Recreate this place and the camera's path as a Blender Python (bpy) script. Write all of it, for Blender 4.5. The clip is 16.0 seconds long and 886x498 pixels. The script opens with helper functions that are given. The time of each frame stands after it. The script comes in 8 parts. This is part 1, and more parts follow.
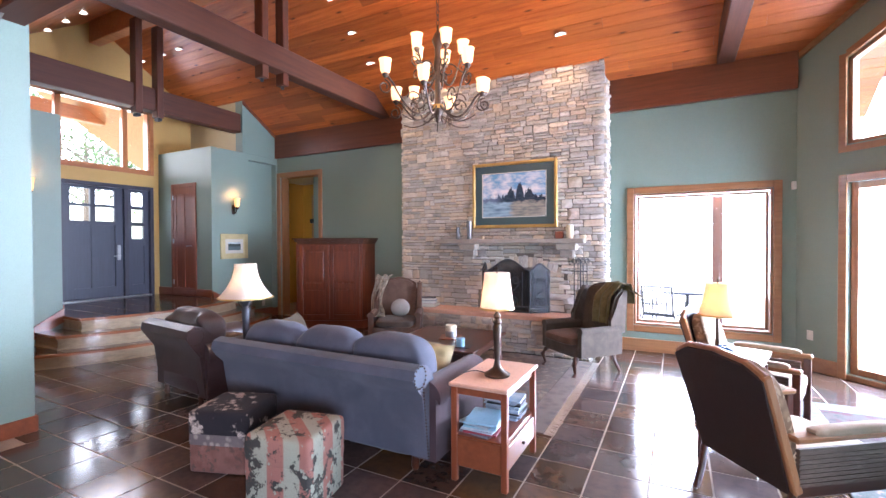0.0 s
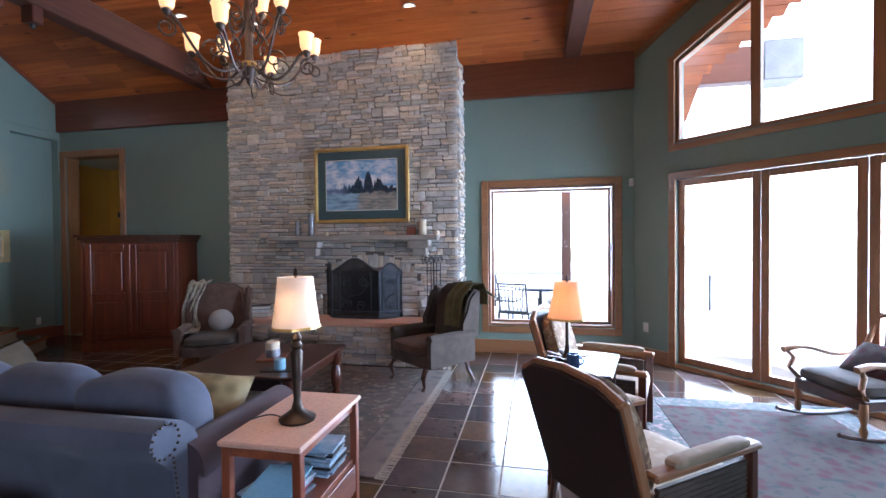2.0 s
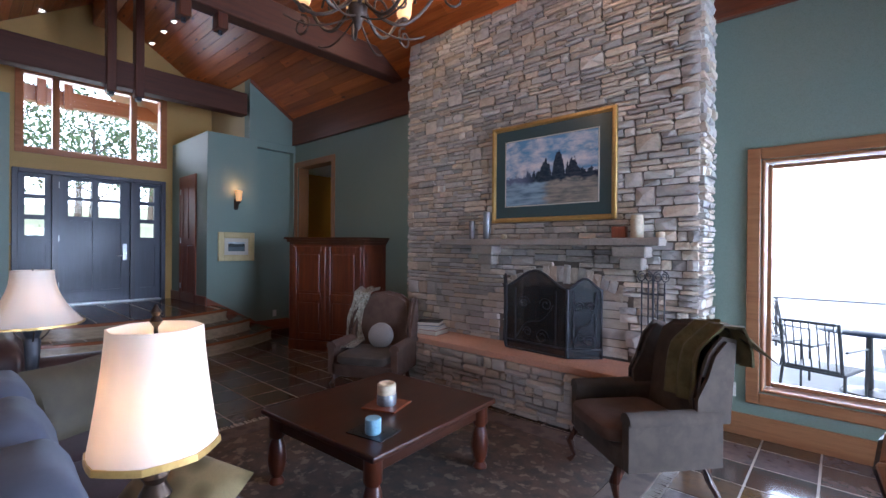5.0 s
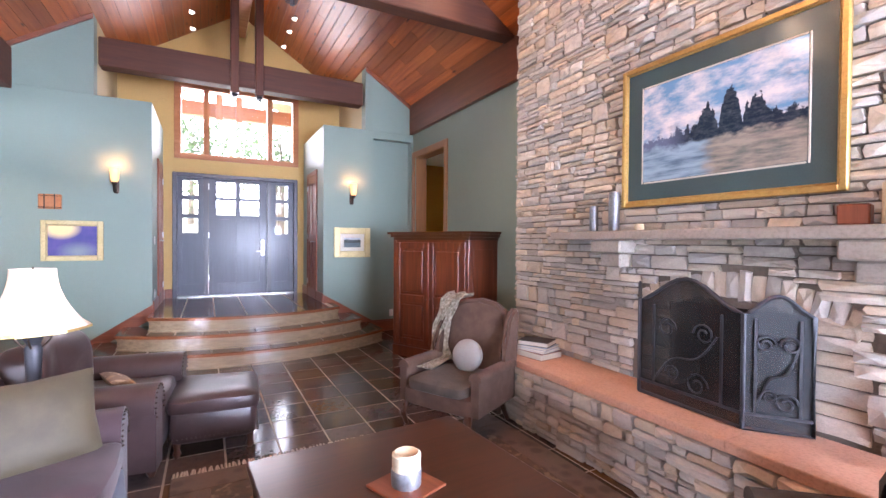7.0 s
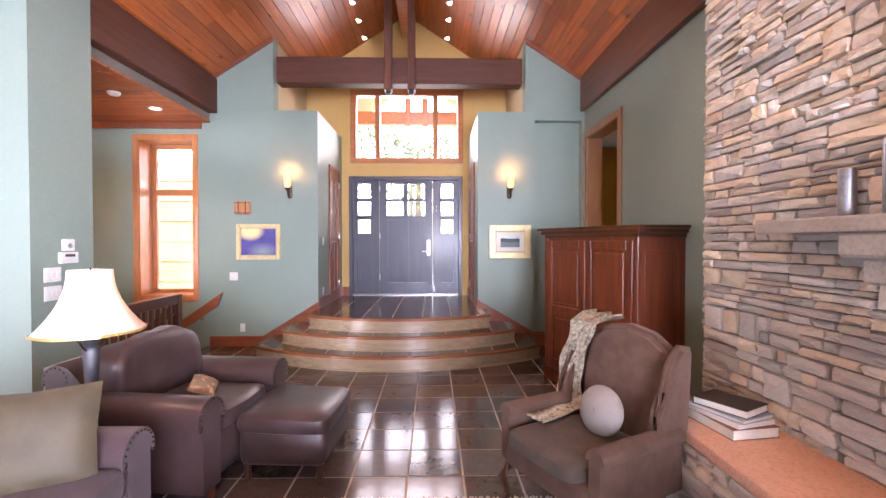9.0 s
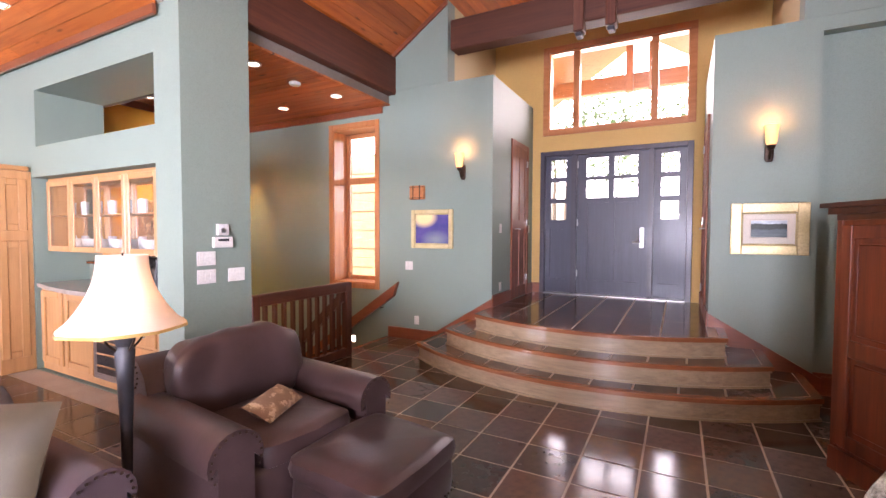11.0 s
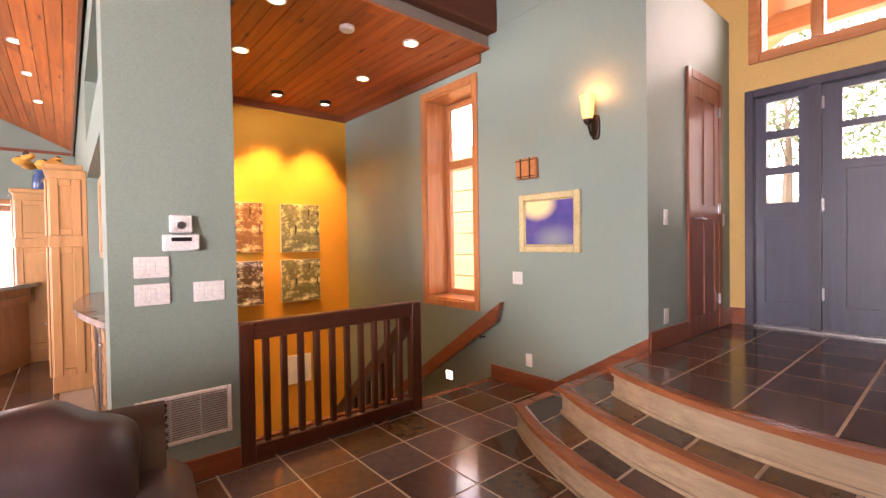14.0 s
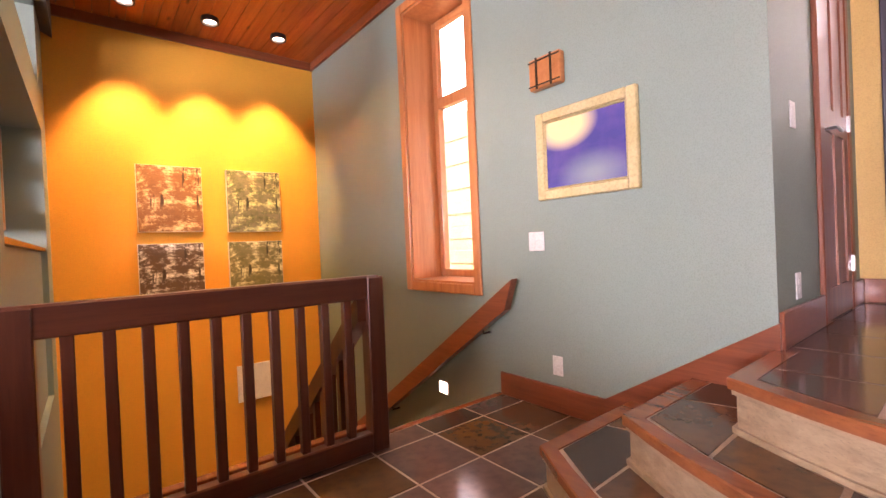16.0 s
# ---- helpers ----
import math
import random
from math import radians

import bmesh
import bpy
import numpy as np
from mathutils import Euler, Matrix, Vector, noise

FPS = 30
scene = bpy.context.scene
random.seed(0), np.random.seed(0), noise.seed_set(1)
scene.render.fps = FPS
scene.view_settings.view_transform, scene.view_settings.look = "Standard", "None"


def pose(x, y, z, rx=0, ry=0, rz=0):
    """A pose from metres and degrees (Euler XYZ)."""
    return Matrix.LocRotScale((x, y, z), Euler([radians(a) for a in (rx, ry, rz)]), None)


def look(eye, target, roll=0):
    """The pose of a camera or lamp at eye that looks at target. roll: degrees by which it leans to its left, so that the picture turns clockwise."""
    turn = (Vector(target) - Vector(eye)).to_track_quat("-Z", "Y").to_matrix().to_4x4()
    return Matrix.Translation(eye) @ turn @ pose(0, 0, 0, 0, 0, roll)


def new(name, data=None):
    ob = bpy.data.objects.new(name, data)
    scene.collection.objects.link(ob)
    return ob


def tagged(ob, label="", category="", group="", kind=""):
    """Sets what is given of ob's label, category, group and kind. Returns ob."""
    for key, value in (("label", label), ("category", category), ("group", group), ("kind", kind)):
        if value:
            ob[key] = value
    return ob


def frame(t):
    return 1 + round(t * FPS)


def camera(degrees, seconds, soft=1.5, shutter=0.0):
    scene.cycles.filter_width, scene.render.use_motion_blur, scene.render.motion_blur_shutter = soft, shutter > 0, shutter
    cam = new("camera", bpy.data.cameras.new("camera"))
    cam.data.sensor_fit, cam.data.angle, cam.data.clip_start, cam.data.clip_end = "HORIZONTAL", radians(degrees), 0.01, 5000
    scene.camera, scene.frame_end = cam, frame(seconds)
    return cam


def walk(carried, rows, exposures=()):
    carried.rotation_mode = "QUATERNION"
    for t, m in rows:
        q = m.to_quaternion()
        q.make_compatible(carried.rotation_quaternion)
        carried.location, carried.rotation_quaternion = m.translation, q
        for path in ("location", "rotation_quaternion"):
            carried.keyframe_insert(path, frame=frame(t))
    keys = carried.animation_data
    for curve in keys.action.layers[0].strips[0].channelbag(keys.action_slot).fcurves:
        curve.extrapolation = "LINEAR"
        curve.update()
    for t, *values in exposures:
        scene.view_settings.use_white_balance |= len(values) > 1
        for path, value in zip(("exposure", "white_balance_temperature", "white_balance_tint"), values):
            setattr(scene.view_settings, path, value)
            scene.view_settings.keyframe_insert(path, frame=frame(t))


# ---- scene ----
cam = camera(89.8, 16.0)
PATH = [
    (0, (0.066, -0.221, 1.535), (-0.864, 1.55, 1.509), -0.2),
    (0.5, (0.068, -0.036, 1.525), (-0.605, 1.847, 1.527), -0.1),
    (1, (0.082, 0.166, 1.516), (-0.395, 2.108, 1.534), -0.4),
    (1.5, (0.109, 0.389, 1.507), (-0.272, 2.352, 1.514), -0.7),
    (2, (0.125, 0.636, 1.499), (-0.274, 2.596, 1.467), -0.5),
    (2.5, (0.149, 0.919, 1.493), (-0.35, 2.854, 1.426), -0.7),
    (3, (0.174, 1.203, 1.497), (-0.446, 3.103, 1.42), -1.2),
    (3.5, (0.155, 1.454, 1.495), (-0.642, 3.287, 1.439), -0.9),
    (4, (0.117, 1.705, 1.511), (-0.901, 3.426, 1.487), -0.0),
    (6.5, (-0.302, 3.247, 1.476), (-1.96, 4.365, 1.45), -0.0),
    (7, (-0.466, 3.486, 1.5), (-2.234, 4.42, 1.471), 0.4),
    (7.5, (-0.619, 3.753, 1.5), (-2.492, 4.456, 1.487), 0.5),
    (8, (-0.782, 4.02, 1.488), (-2.717, 4.526, 1.484), 0.5),
    (8.5, (-0.989, 4.266, 1.489), (-2.968, 4.551, 1.473), 0.3),
    (9, (-1.206, 4.461, 1.492), (-3.205, 4.505, 1.459), 0.0),
    (9.5, (-1.504, 4.64, 1.451), (-3.488, 4.397, 1.391), 0.2),
    (10, (-1.818, 4.79, 1.428), (-3.751, 4.282, 1.352), 0.1),
    (12.5, (-3.575, 4.842, 1.491), (-5.067, 3.511, 1.457), -0.1),
    (13, (-3.887, 4.701, 1.455), (-5.31, 3.296, 1.439), -0.7),
    (13.5, (-4.165, 4.502, 1.406), (-5.52, 3.032, 1.39), -0.8),
    (14, (-4.451, 4.284, 1.347), (-5.741, 2.756, 1.311), -0.9),
    (14.5, (-4.734, 4.068, 1.281), (-5.983, 2.506, 1.231), -1.5),
    (15, (-4.987, 3.832, 1.192), (-6.215, 2.254, 1.14), -1.8),
    (15.5, (-5.246, 3.614, 1.098), (-6.48, 2.041, 1.053), -2.4),
    (16, (-5.46, 3.37, 1.003), (-6.709, 1.808, 0.985), -2.5),
]
EXPOSURES = [(0.0, 2.34, 5350, 20), (0.5, 2.14, 5250, 18), (1.0, 1.82, 5150, 16), (1.5, 1.42, 5050, 14), (2.0, 1.12, 4950, 14), (2.5, 0.82, 4900, 13), (3.5, 0.54, 4850, 13), (4.2, 0.5, 4900, 14), (6.4, 2.27, 5400, 22), (7.0, 2.58, 5600, 25), (8.0, 2.66, 5850, 28), (9.0, 2.64, 6100, 32), (10.2, 2.55, 6250, 35), (12.4, 2.44, 6800, 37), (14.0, 2.52, 7250, 38), (15.0, 2.62, 7250, 41), (16.0, 2.78, 7000, 44)]
walk(cam, [(t, look(eye, target, roll)) for t, eye, target, roll in PATH], EXPOSURES)

# ---- world, sun and daylight ----
LAMP = 0.27                              # share of daylight and lamplight
world = bpy.data.worlds.new("sky")
scene.world = world
world.use_nodes = True
sky = world.node_tree.nodes.new("ShaderNodeTexSky")
sky.sky_type, sky.sun_disc, sky.sun_elevation, sky.sun_rotation = "NISHITA", False, radians(52), radians(150)
backg = world.node_tree.nodes["Background"]
backg.inputs["Strength"].default_value = 0.15
world.node_tree.links.new(sky.outputs[0], backg.inputs["Color"])
sun = new("sun", bpy.data.lights.new("sun", "SUN"))
sun.data.energy, sun.data.angle, sun.data.color = 5.0, radians(0.6), (1.0, 0.95, 0.86)
sun.matrix_world = look((0, 0, 0), (-0.31, 0.53, -0.79))


def area(name, eye, target, sx, sy, watts, color=(1, 1, 1), spread=180):
    lamp = new(name, bpy.data.lights.new(name, "AREA"))
    lamp.data.shape, lamp.data.size, lamp.data.size_y, lamp.data.energy, lamp.data.color = "RECTANGLE", sx, sy, watts, color
    lamp.data.spread = radians(spread)
    lamp.matrix_world = look(eye, target)
    return lamp


def bulb(name, at, watts, color=(1.0, 0.72, 0.42), size=0.04):
    lamp = new(name, bpy.data.lights.new(name, "POINT"))
    lamp.data.energy, lamp.data.color, lamp.data.shadow_soft_size = watts * LAMP, color, size
    lamp.location = at
    return lamp


def spot(name, at, target, watts, angle=75, color=(1.0, 0.78, 0.5)):
    lamp = new(name, bpy.data.lights.new(name, "SPOT"))
    lamp.data.energy, lamp.data.color, lamp.data.spot_size, lamp.data.spot_blend, lamp.data.shadow_soft_size = watts * LAMP, color, radians(angle), 0.7, 0.05
    lamp.matrix_world = look(at, target)
    return lamp


# plan: main levels and planes
NORTH, WEST, DOORX, SOUTHB = 6.64, -7.58, -9.24, 1.33
RIDGE_Y, RIDGE_Z, SLOPE = 3.99, 5.54, 0.65
TOP = 0.53
PX, PY = 1.37, 6.64                      # where the angled glass wall starts
GD = Vector((math.sin(radians(43)), -math.cos(radians(43)), 0))
GN = Vector((GD.y, -GD.x, 0))            # into the room
GLEN = (PY - RIDGE_Y) / -GD.y
APEX = Vector((PX, PY, 0)) + GD * GLEN


def vault(y):
    return RIDGE_Z - SLOPE * abs(y - RIDGE_Y)


area("glass_wall_daylight", tuple(Vector((PX, PY, 1.2)) + GD * 2.0 - GN * 0.6), tuple(Vector((PX, PY, 1.4)) + GD * 2.0 - GN * 0.6 + Vector((-2.79, -1.08, 0))), 2.9, 1.9, 270, (0.84, 0.92, 1.0), 150)
area("north_window_daylight", (0.5, 8.1, 1.5), (-0.4, 5.0, 1.7), 2.2, 1.6, 85, (0.86, 0.93, 1.0), 140)
# added lamp behind an assumed east window, brightens sofa back and chimney
area("kitchen_fill_light", (3.4, -3.3, 1.5), (-3, -2.5, 1.2), 3.0, 1.6, 110, (0.9, 0.95, 1.0))
area("stair_window_daylight", (-9.0, -0.4, 4.3), (-7.3, 0.7, 1.2), 1.6, 1.0, 30, (1.0, 0.86, 0.66))
area("entry_daylight", (-10.0, 4.0, 3.5), (-7.0, 4.0, 2.2), 2.0, 1.2, 20, (1.0, 0.95, 0.88))

# ---- materials ----


def nodes_of(name):
    m = bpy.data.materials.new(name)
    m.use_nodes = True
    return m, m.node_tree.nodes, m.node_tree.links, m.node_tree.nodes["Principled BSDF"]


def mix(n, l, a, b, fac, kind="MIX"):
    x = n.new("ShaderNodeMix")
    x.data_type, x.blend_type = "RGBA", kind
    for sock, v in ((x.inputs[0], fac), (x.inputs[6], a), (x.inputs[7], b)):
        if isinstance(v, (int, float)):
            sock.default_value = v
        elif isinstance(v, tuple):
            sock.default_value = (*v[:3], 1)
        else:
            l.new(v, sock)
    return x.outputs[2]


def noisy(n, l, coord, scale, detail=4, stretch=None, rough=0.6):
    t = n.new("ShaderNodeTexNoise")
    t.inputs["Scale"].default_value, t.inputs["Detail"].default_value, t.inputs["Roughness"].default_value = scale, detail, rough
    src = coord
    if stretch:
        m = n.new("ShaderNodeMapping")
        m.inputs["Scale"].default_value = stretch
        l.new(coord, m.inputs["Vector"])
        src = m.outputs[0]
    l.new(src, t.inputs["Vector"])
    return t.outputs["Fac"]


def ramp(n, l, fac, lo, hi):
    r = n.new("ShaderNodeMapRange")
    r.inputs["From Min"].default_value, r.inputs["From Max"].default_value = lo, hi
    l.new(fac, r.inputs["Value"])
    return r.outputs[0]


def mat(name, c1, c2=None, rough=0.6, metal=0.0, big=1.5, fine=40.0, bump=0.15, rnd=0.0, island=0.0, stretch=None, coat=0.0, sheen=0.0, rough_var=0.1, spec=0.5, dist=0.004, hue=0.0):
    """A painted, woven, stone or metal surface: two colours mixed at a large and a fine scale, with relief."""
    m, n, l, p = nodes_of(name)
    co = n.new("ShaderNodeTexCoord").outputs["Object"]
    c2 = c2 or tuple(v * 0.82 for v in c1)
    f1 = ramp(n, l, noisy(n, l, co, big, 3), 0.3, 0.7)
    f2 = noisy(n, l, co, fine, 5, stretch)
    col = mix(n, l, c1, c2, f1)
    col = mix(n, l, col, tuple(v * 0.7 for v in c2), ramp(n, l, f2, 0.45, 0.85))
    if rnd or island:
        src = n.new("ShaderNodeObjectInfo").outputs["Random"] if rnd else n.new("ShaderNodeNewGeometry").outputs["Random Per Island"]
        v = n.new("ShaderNodeHueSaturation")
        amt = rnd or island
        mr = n.new("ShaderNodeMapRange")
        mr.inputs["To Min"].default_value, mr.inputs["To Max"].default_value = 1 - amt, 1 + amt
        l.new(src, mr.inputs["Value"])
        l.new(mr.outputs[0], v.inputs["Value"])
        l.new(col, v.inputs["Color"])
        if hue:
            w = n.new("ShaderNodeTexWhiteNoise")
            w.noise_dimensions = "1D"
            l.new(src, w.inputs["W"])
            hr_ = n.new("ShaderNodeMapRange")
            hr_.inputs["To Min"].default_value, hr_.inputs["To Max"].default_value = 0.5 - hue, 0.5 + hue
            l.new(w.outputs["Value"], hr_.inputs["Value"])
            l.new(hr_.outputs[0], v.inputs["Hue"])
            sr_ = n.new("ShaderNodeMapRange")
            sr_.inputs["To Min"].default_value, sr_.inputs["To Max"].default_value = 0.4, 1.5
            l.new(w.outputs["Value"], sr_.inputs["Value"])
            l.new(sr_.outputs[0], v.inputs["Saturation"])
        col = v.outputs[0]
    l.new(col, p.inputs["Base Color"])
    rr = n.new("ShaderNodeMapRange")
    rr.inputs["To Min"].default_value, rr.inputs["To Max"].default_value = max(0.02, rough - rough_var), min(1, rough + rough_var)
    l.new(f2, rr.inputs["Value"])
    l.new(rr.outputs[0], p.inputs["Roughness"])
    p.inputs["Metallic"].default_value = metal
    p.inputs["Coat Weight"].default_value = coat
    p.inputs["Coat Roughness"].default_value = 0.12
    p.inputs["Sheen Weight"].default_value = sheen
    p.inputs["Specular IOR Level"].default_value = spec
    if bump:
        b = n.new("ShaderNodeBump")
        b.inputs["Strength"].default_value, b.inputs["Distance"].default_value = bump, dist
        l.new(f2, b.inputs["Height"])
        l.new(b.outputs[0], p.inputs["Normal"])
    return m


def wood(name, c1, c2, axis="X", rough=0.35, scale=1.0, rnd=0.0, island=0.0, coat=0.25, knots=0.0, bump=0.08):
    """Grain drawn out along one axis, with fine pores and slow changes of tone."""
    m, n, l, p = nodes_of(name)
    co = n.new("ShaderNodeTexCoord").outputs["Object"]
    long, wide = 1.2 * scale, 22.0 * scale
    st = {"X": (long, wide, wide), "Y": (wide, long, wide), "Z": (wide, wide, long)}[axis]
    g = noisy(n, l, co, 1.0, 6, st, 0.65)
    pores = noisy(n, l, co, 1.0, 3, tuple(v * 6 for v in st))
    col = mix(n, l, c1, c2, ramp(n, l, g, 0.32, 0.68))
    col = mix(n, l, col, tuple(v * 0.55 for v in c2), ramp(n, l, pores, 0.55, 0.95))
    col = mix(n, l, col, tuple(v * 0.75 for v in c1), ramp(n, l, noisy(n, l, co, 0.8, 2), 0.45, 0.8))
    if knots:
        kn = n.new("ShaderNodeTexVoronoi")
        mp = n.new("ShaderNodeMapping")
        mp.inputs["Scale"].default_value = {"X": (1.6, 6, 6), "Y": (6, 1.6, 6), "Z": (6, 6, 1.6)}[axis]
        l.new(co, mp.inputs["Vector"])
        l.new(mp.outputs[0], kn.inputs["Vector"])
        kn.inputs["Scale"].default_value = 1.3
        col = mix(n, l, tuple(v * 0.3 for v in c2), col, ramp(n, l, kn.outputs["Distance"], 0.05, 0.16))
    if rnd or island:
        src = n.new("ShaderNodeObjectInfo").outputs["Random"] if rnd else n.new("ShaderNodeNewGeometry").outputs["Random Per Island"]
        v = n.new("ShaderNodeHueSaturation")
        mr = n.new("ShaderNodeMapRange")
        amt = rnd or island
        mr.inputs["To Min"].default_value, mr.inputs["To Max"].default_value = 1 - amt, 1 + amt
        l.new(src, mr.inputs["Value"])
        l.new(mr.outputs[0], v.inputs["Value"])
        l.new(col, v.inputs["Color"])
        col = v.outputs[0]
    l.new(col, p.inputs["Base Color"])
    p.inputs["Roughness"].default_value = rough
    p.inputs["Coat Weight"].default_value = coat
    p.inputs["Coat Roughness"].default_value = 0.15
    b = n.new("ShaderNodeBump")
    b.inputs["Strength"].default_value, b.inputs["Distance"].default_value = bump, 0.002
    l.new(g, b.inputs["Height"])
    l.new(b.outputs[0], p.inputs["Normal"])
    return m


def glow(name, color, strength):
    m, n, l, p = nodes_of(name)
    p.inputs["Base Color"].default_value = (*color, 1)
    p.inputs["Emission Color"].default_value = (*color, 1)
    p.inputs["Emission Strength"].default_value = strength
    p.inputs["Roughness"].default_value = 0.5
    return m


def clear_glass(name, tint=(1, 1, 1)):
    m, n, l, p = nodes_of(name)
    n.remove(p)
    out = n["Material Output"]
    tr, gl, mx, lw, pw = n.new("ShaderNodeBsdfTransparent"), n.new("ShaderNodeBsdfGlossy"), n.new("ShaderNodeMixShader"), n.new("ShaderNodeLayerWeight"), n.new("ShaderNodeMath")
    tr.inputs[0].default_value = (*tint, 1)
    gl.inputs["Roughness"].default_value = 0.02
    lw.inputs["Blend"].default_value = 0.5
    pw.operation = "POWER"
    pw.inputs[1].default_value = 4.0
    mr = n.new("ShaderNodeMapRange")
    mr.inputs["To Min"].default_value, mr.inputs["To Max"].default_value = 0.03, 0.85
    l.new(lw.outputs["Facing"], pw.inputs[0])
    l.new(pw.outputs[0], mr.inputs["Value"])
    l.new(mr.outputs[0], mx.inputs[0])
    l.new(tr.outputs[0], mx.inputs[1])
    l.new(gl.outputs[0], mx.inputs[2])
    l.new(mx.outputs[0], out.inputs["Surface"])
    return m


def screen_mesh(name, color, cover):
    """Fine wire cloth: part of it is open."""
    m, n, l, p = nodes_of(name)
    tr, mx = n.new("ShaderNodeBsdfTransparent"), n.new("ShaderNodeMixShader")
    p.inputs["Base Color"].default_value = (*color, 1)
    p.inputs["Roughness"].default_value = 0.5
    mx.inputs[0].default_value = cover
    l.new(tr.outputs[0], mx.inputs[1])
    l.new(p.outputs[0], mx.inputs[2])
    l.new(mx.outputs[0], n["Material Output"].inputs["Surface"])
    return m


def woodland(name, pale, mid, dark):
    """A loosely painted wood: dabs of leaf colour, dark stems, glints of light."""
    m, n, l, p = nodes_of(name)
    co = n.new("ShaderNodeTexCoord").outputs["Generated"]
    dabs = noisy(n, l, co, 4.0, 8, (0.9, 1.0, 1.7), 0.78)
    col = mix(n, l, dark, mid, ramp(n, l, dabs, 0.4, 0.55))
    col = mix(n, l, col, tuple(min(0.8, v * 2.8) for v in pale), ramp(n, l, noisy(n, l, co, 3.0, 8, (0.9, 1, 1.9), 0.8), 0.5, 0.62))
    sep = n.new("ShaderNodeSeparateXYZ")
    l.new(co, sep.inputs[0])
    stems = noisy(n, l, co, 1.0, 3, (9.0, 1.0, 1.3))
    upper = mix(n, l, col, tuple(v * 0.3 for v in dark), ramp(n, l, stems, 0.6, 0.63))
    col = mix(n, l, col, upper, ramp(n, l, sep.outputs[2], 0.3, 0.42))
    l.new(col, p.inputs["Base Color"])
    p.inputs["Roughness"].default_value = 0.5
    return m


def fabric(name, c1, c2, scale=6.0, kind="NOISE", rough=0.9, c3=None, weave=500.0, sheen=0.06):
    """Woven cloth with a pattern of two or three colours and a fine weave."""
    m, n, l, p = nodes_of(name)
    co = n.new("ShaderNodeTexCoord").outputs["Object"]
    if kind == "VORONOI":
        t = n.new("ShaderNodeTexVoronoi")
        t.inputs["Scale"].default_value = scale
        l.new(co, t.inputs["Vector"])
        f = t.outputs["Distance"]
        f = ramp(n, l, f, 0.25, 0.5)
    else:
        f = ramp(n, l, noisy(n, l, co, scale, 4), 0.4, 0.6)
    col = mix(n, l, c1, c2, f)
    if c3:
        col = mix(n, l, col, c3, ramp(n, l, noisy(n, l, co, scale * 1.7, 3), 0.55, 0.62))
    w = noisy(n, l, co, weave, 2)
    col = mix(n, l, col, tuple(v * 0.6 for v in c1), ramp(n, l, w, 0.5, 0.9))
    col = mix(n, l, col, tuple(v * 0.7 for v in c1), ramp(n, l, noisy(n, l, co, 2.5, 3), 0.5, 0.9))
    l.new(col, p.inputs["Base Color"])
    p.inputs["Roughness"].default_value = rough
    p.inputs["Sheen Weight"].default_value = sheen
    p.inputs["Specular IOR Level"].default_value = 0.25
    b = n.new("ShaderNodeBump")
    b.inputs["Strength"].default_value, b.inputs["Distance"].default_value = 0.3, 0.002
    l.new(w, b.inputs["Height"])
    l.new(b.outputs[0], p.inputs["Normal"])
    return m


def painting_mat(name, sky_c, mid_c, low_c, horizon=0.45, speck=12.0, glossy=0.25, low2=None, cloud=None, spike=0.5, soft=0.02):
    """A landscape in paint: sky above, a dark uneven band of trees, pale water below."""
    m, n, l, p = nodes_of(name)
    co = n.new("ShaderNodeTexCoord").outputs["Generated"]
    sep = n.new("ShaderNodeSeparateXYZ")
    l.new(co, sep.inputs[0])
    wob = noisy(n, l, co, speck * 0.5, 6, (1.0, 0.2, spike), 0.7)
    add = n.new("ShaderNodeMath")
    add.operation = "MULTIPLY_ADD"
    l.new(wob, add.inputs[0])
    add.inputs[1].default_value = -0.5
    l.new(sep.outputs[2], add.inputs[2])
    f_top = ramp(n, l, add.outputs[0], horizon - soft, horizon + soft * 1.5)
    f_low = ramp(n, l, add.outputs[0], horizon - 0.4, horizon - 0.3)
    cl = ramp(n, l, noisy(n, l, co, speck * 0.35, 4), 0.35, 0.65)
    top = mix(n, l, sky_c, cloud or tuple(min(1, v * 1.6 + 0.08) for v in sky_c), cl)
    mid = mix(n, l, mid_c, tuple(v * 0.4 for v in mid_c), ramp(n, l, noisy(n, l, co, speck * 2, 4, (2, 1, 0.7)), 0.35, 0.65))
    low = mix(n, l, low_c, tuple(v * 0.6 for v in low_c), ramp(n, l, noisy(n, l, co, speck, 3, (0.4, 1, 2)), 0.35, 0.65))
    if low2:
        low = mix(n, l, low, low2, ramp(n, l, sep.outputs[0], 0.35, 0.5))
    col = mix(n, l, mix(n, l, low, mid, f_low), top, f_top)
    l.new(col, p.inputs["Base Color"])
    p.inputs["Roughness"].default_value = glossy
    return m


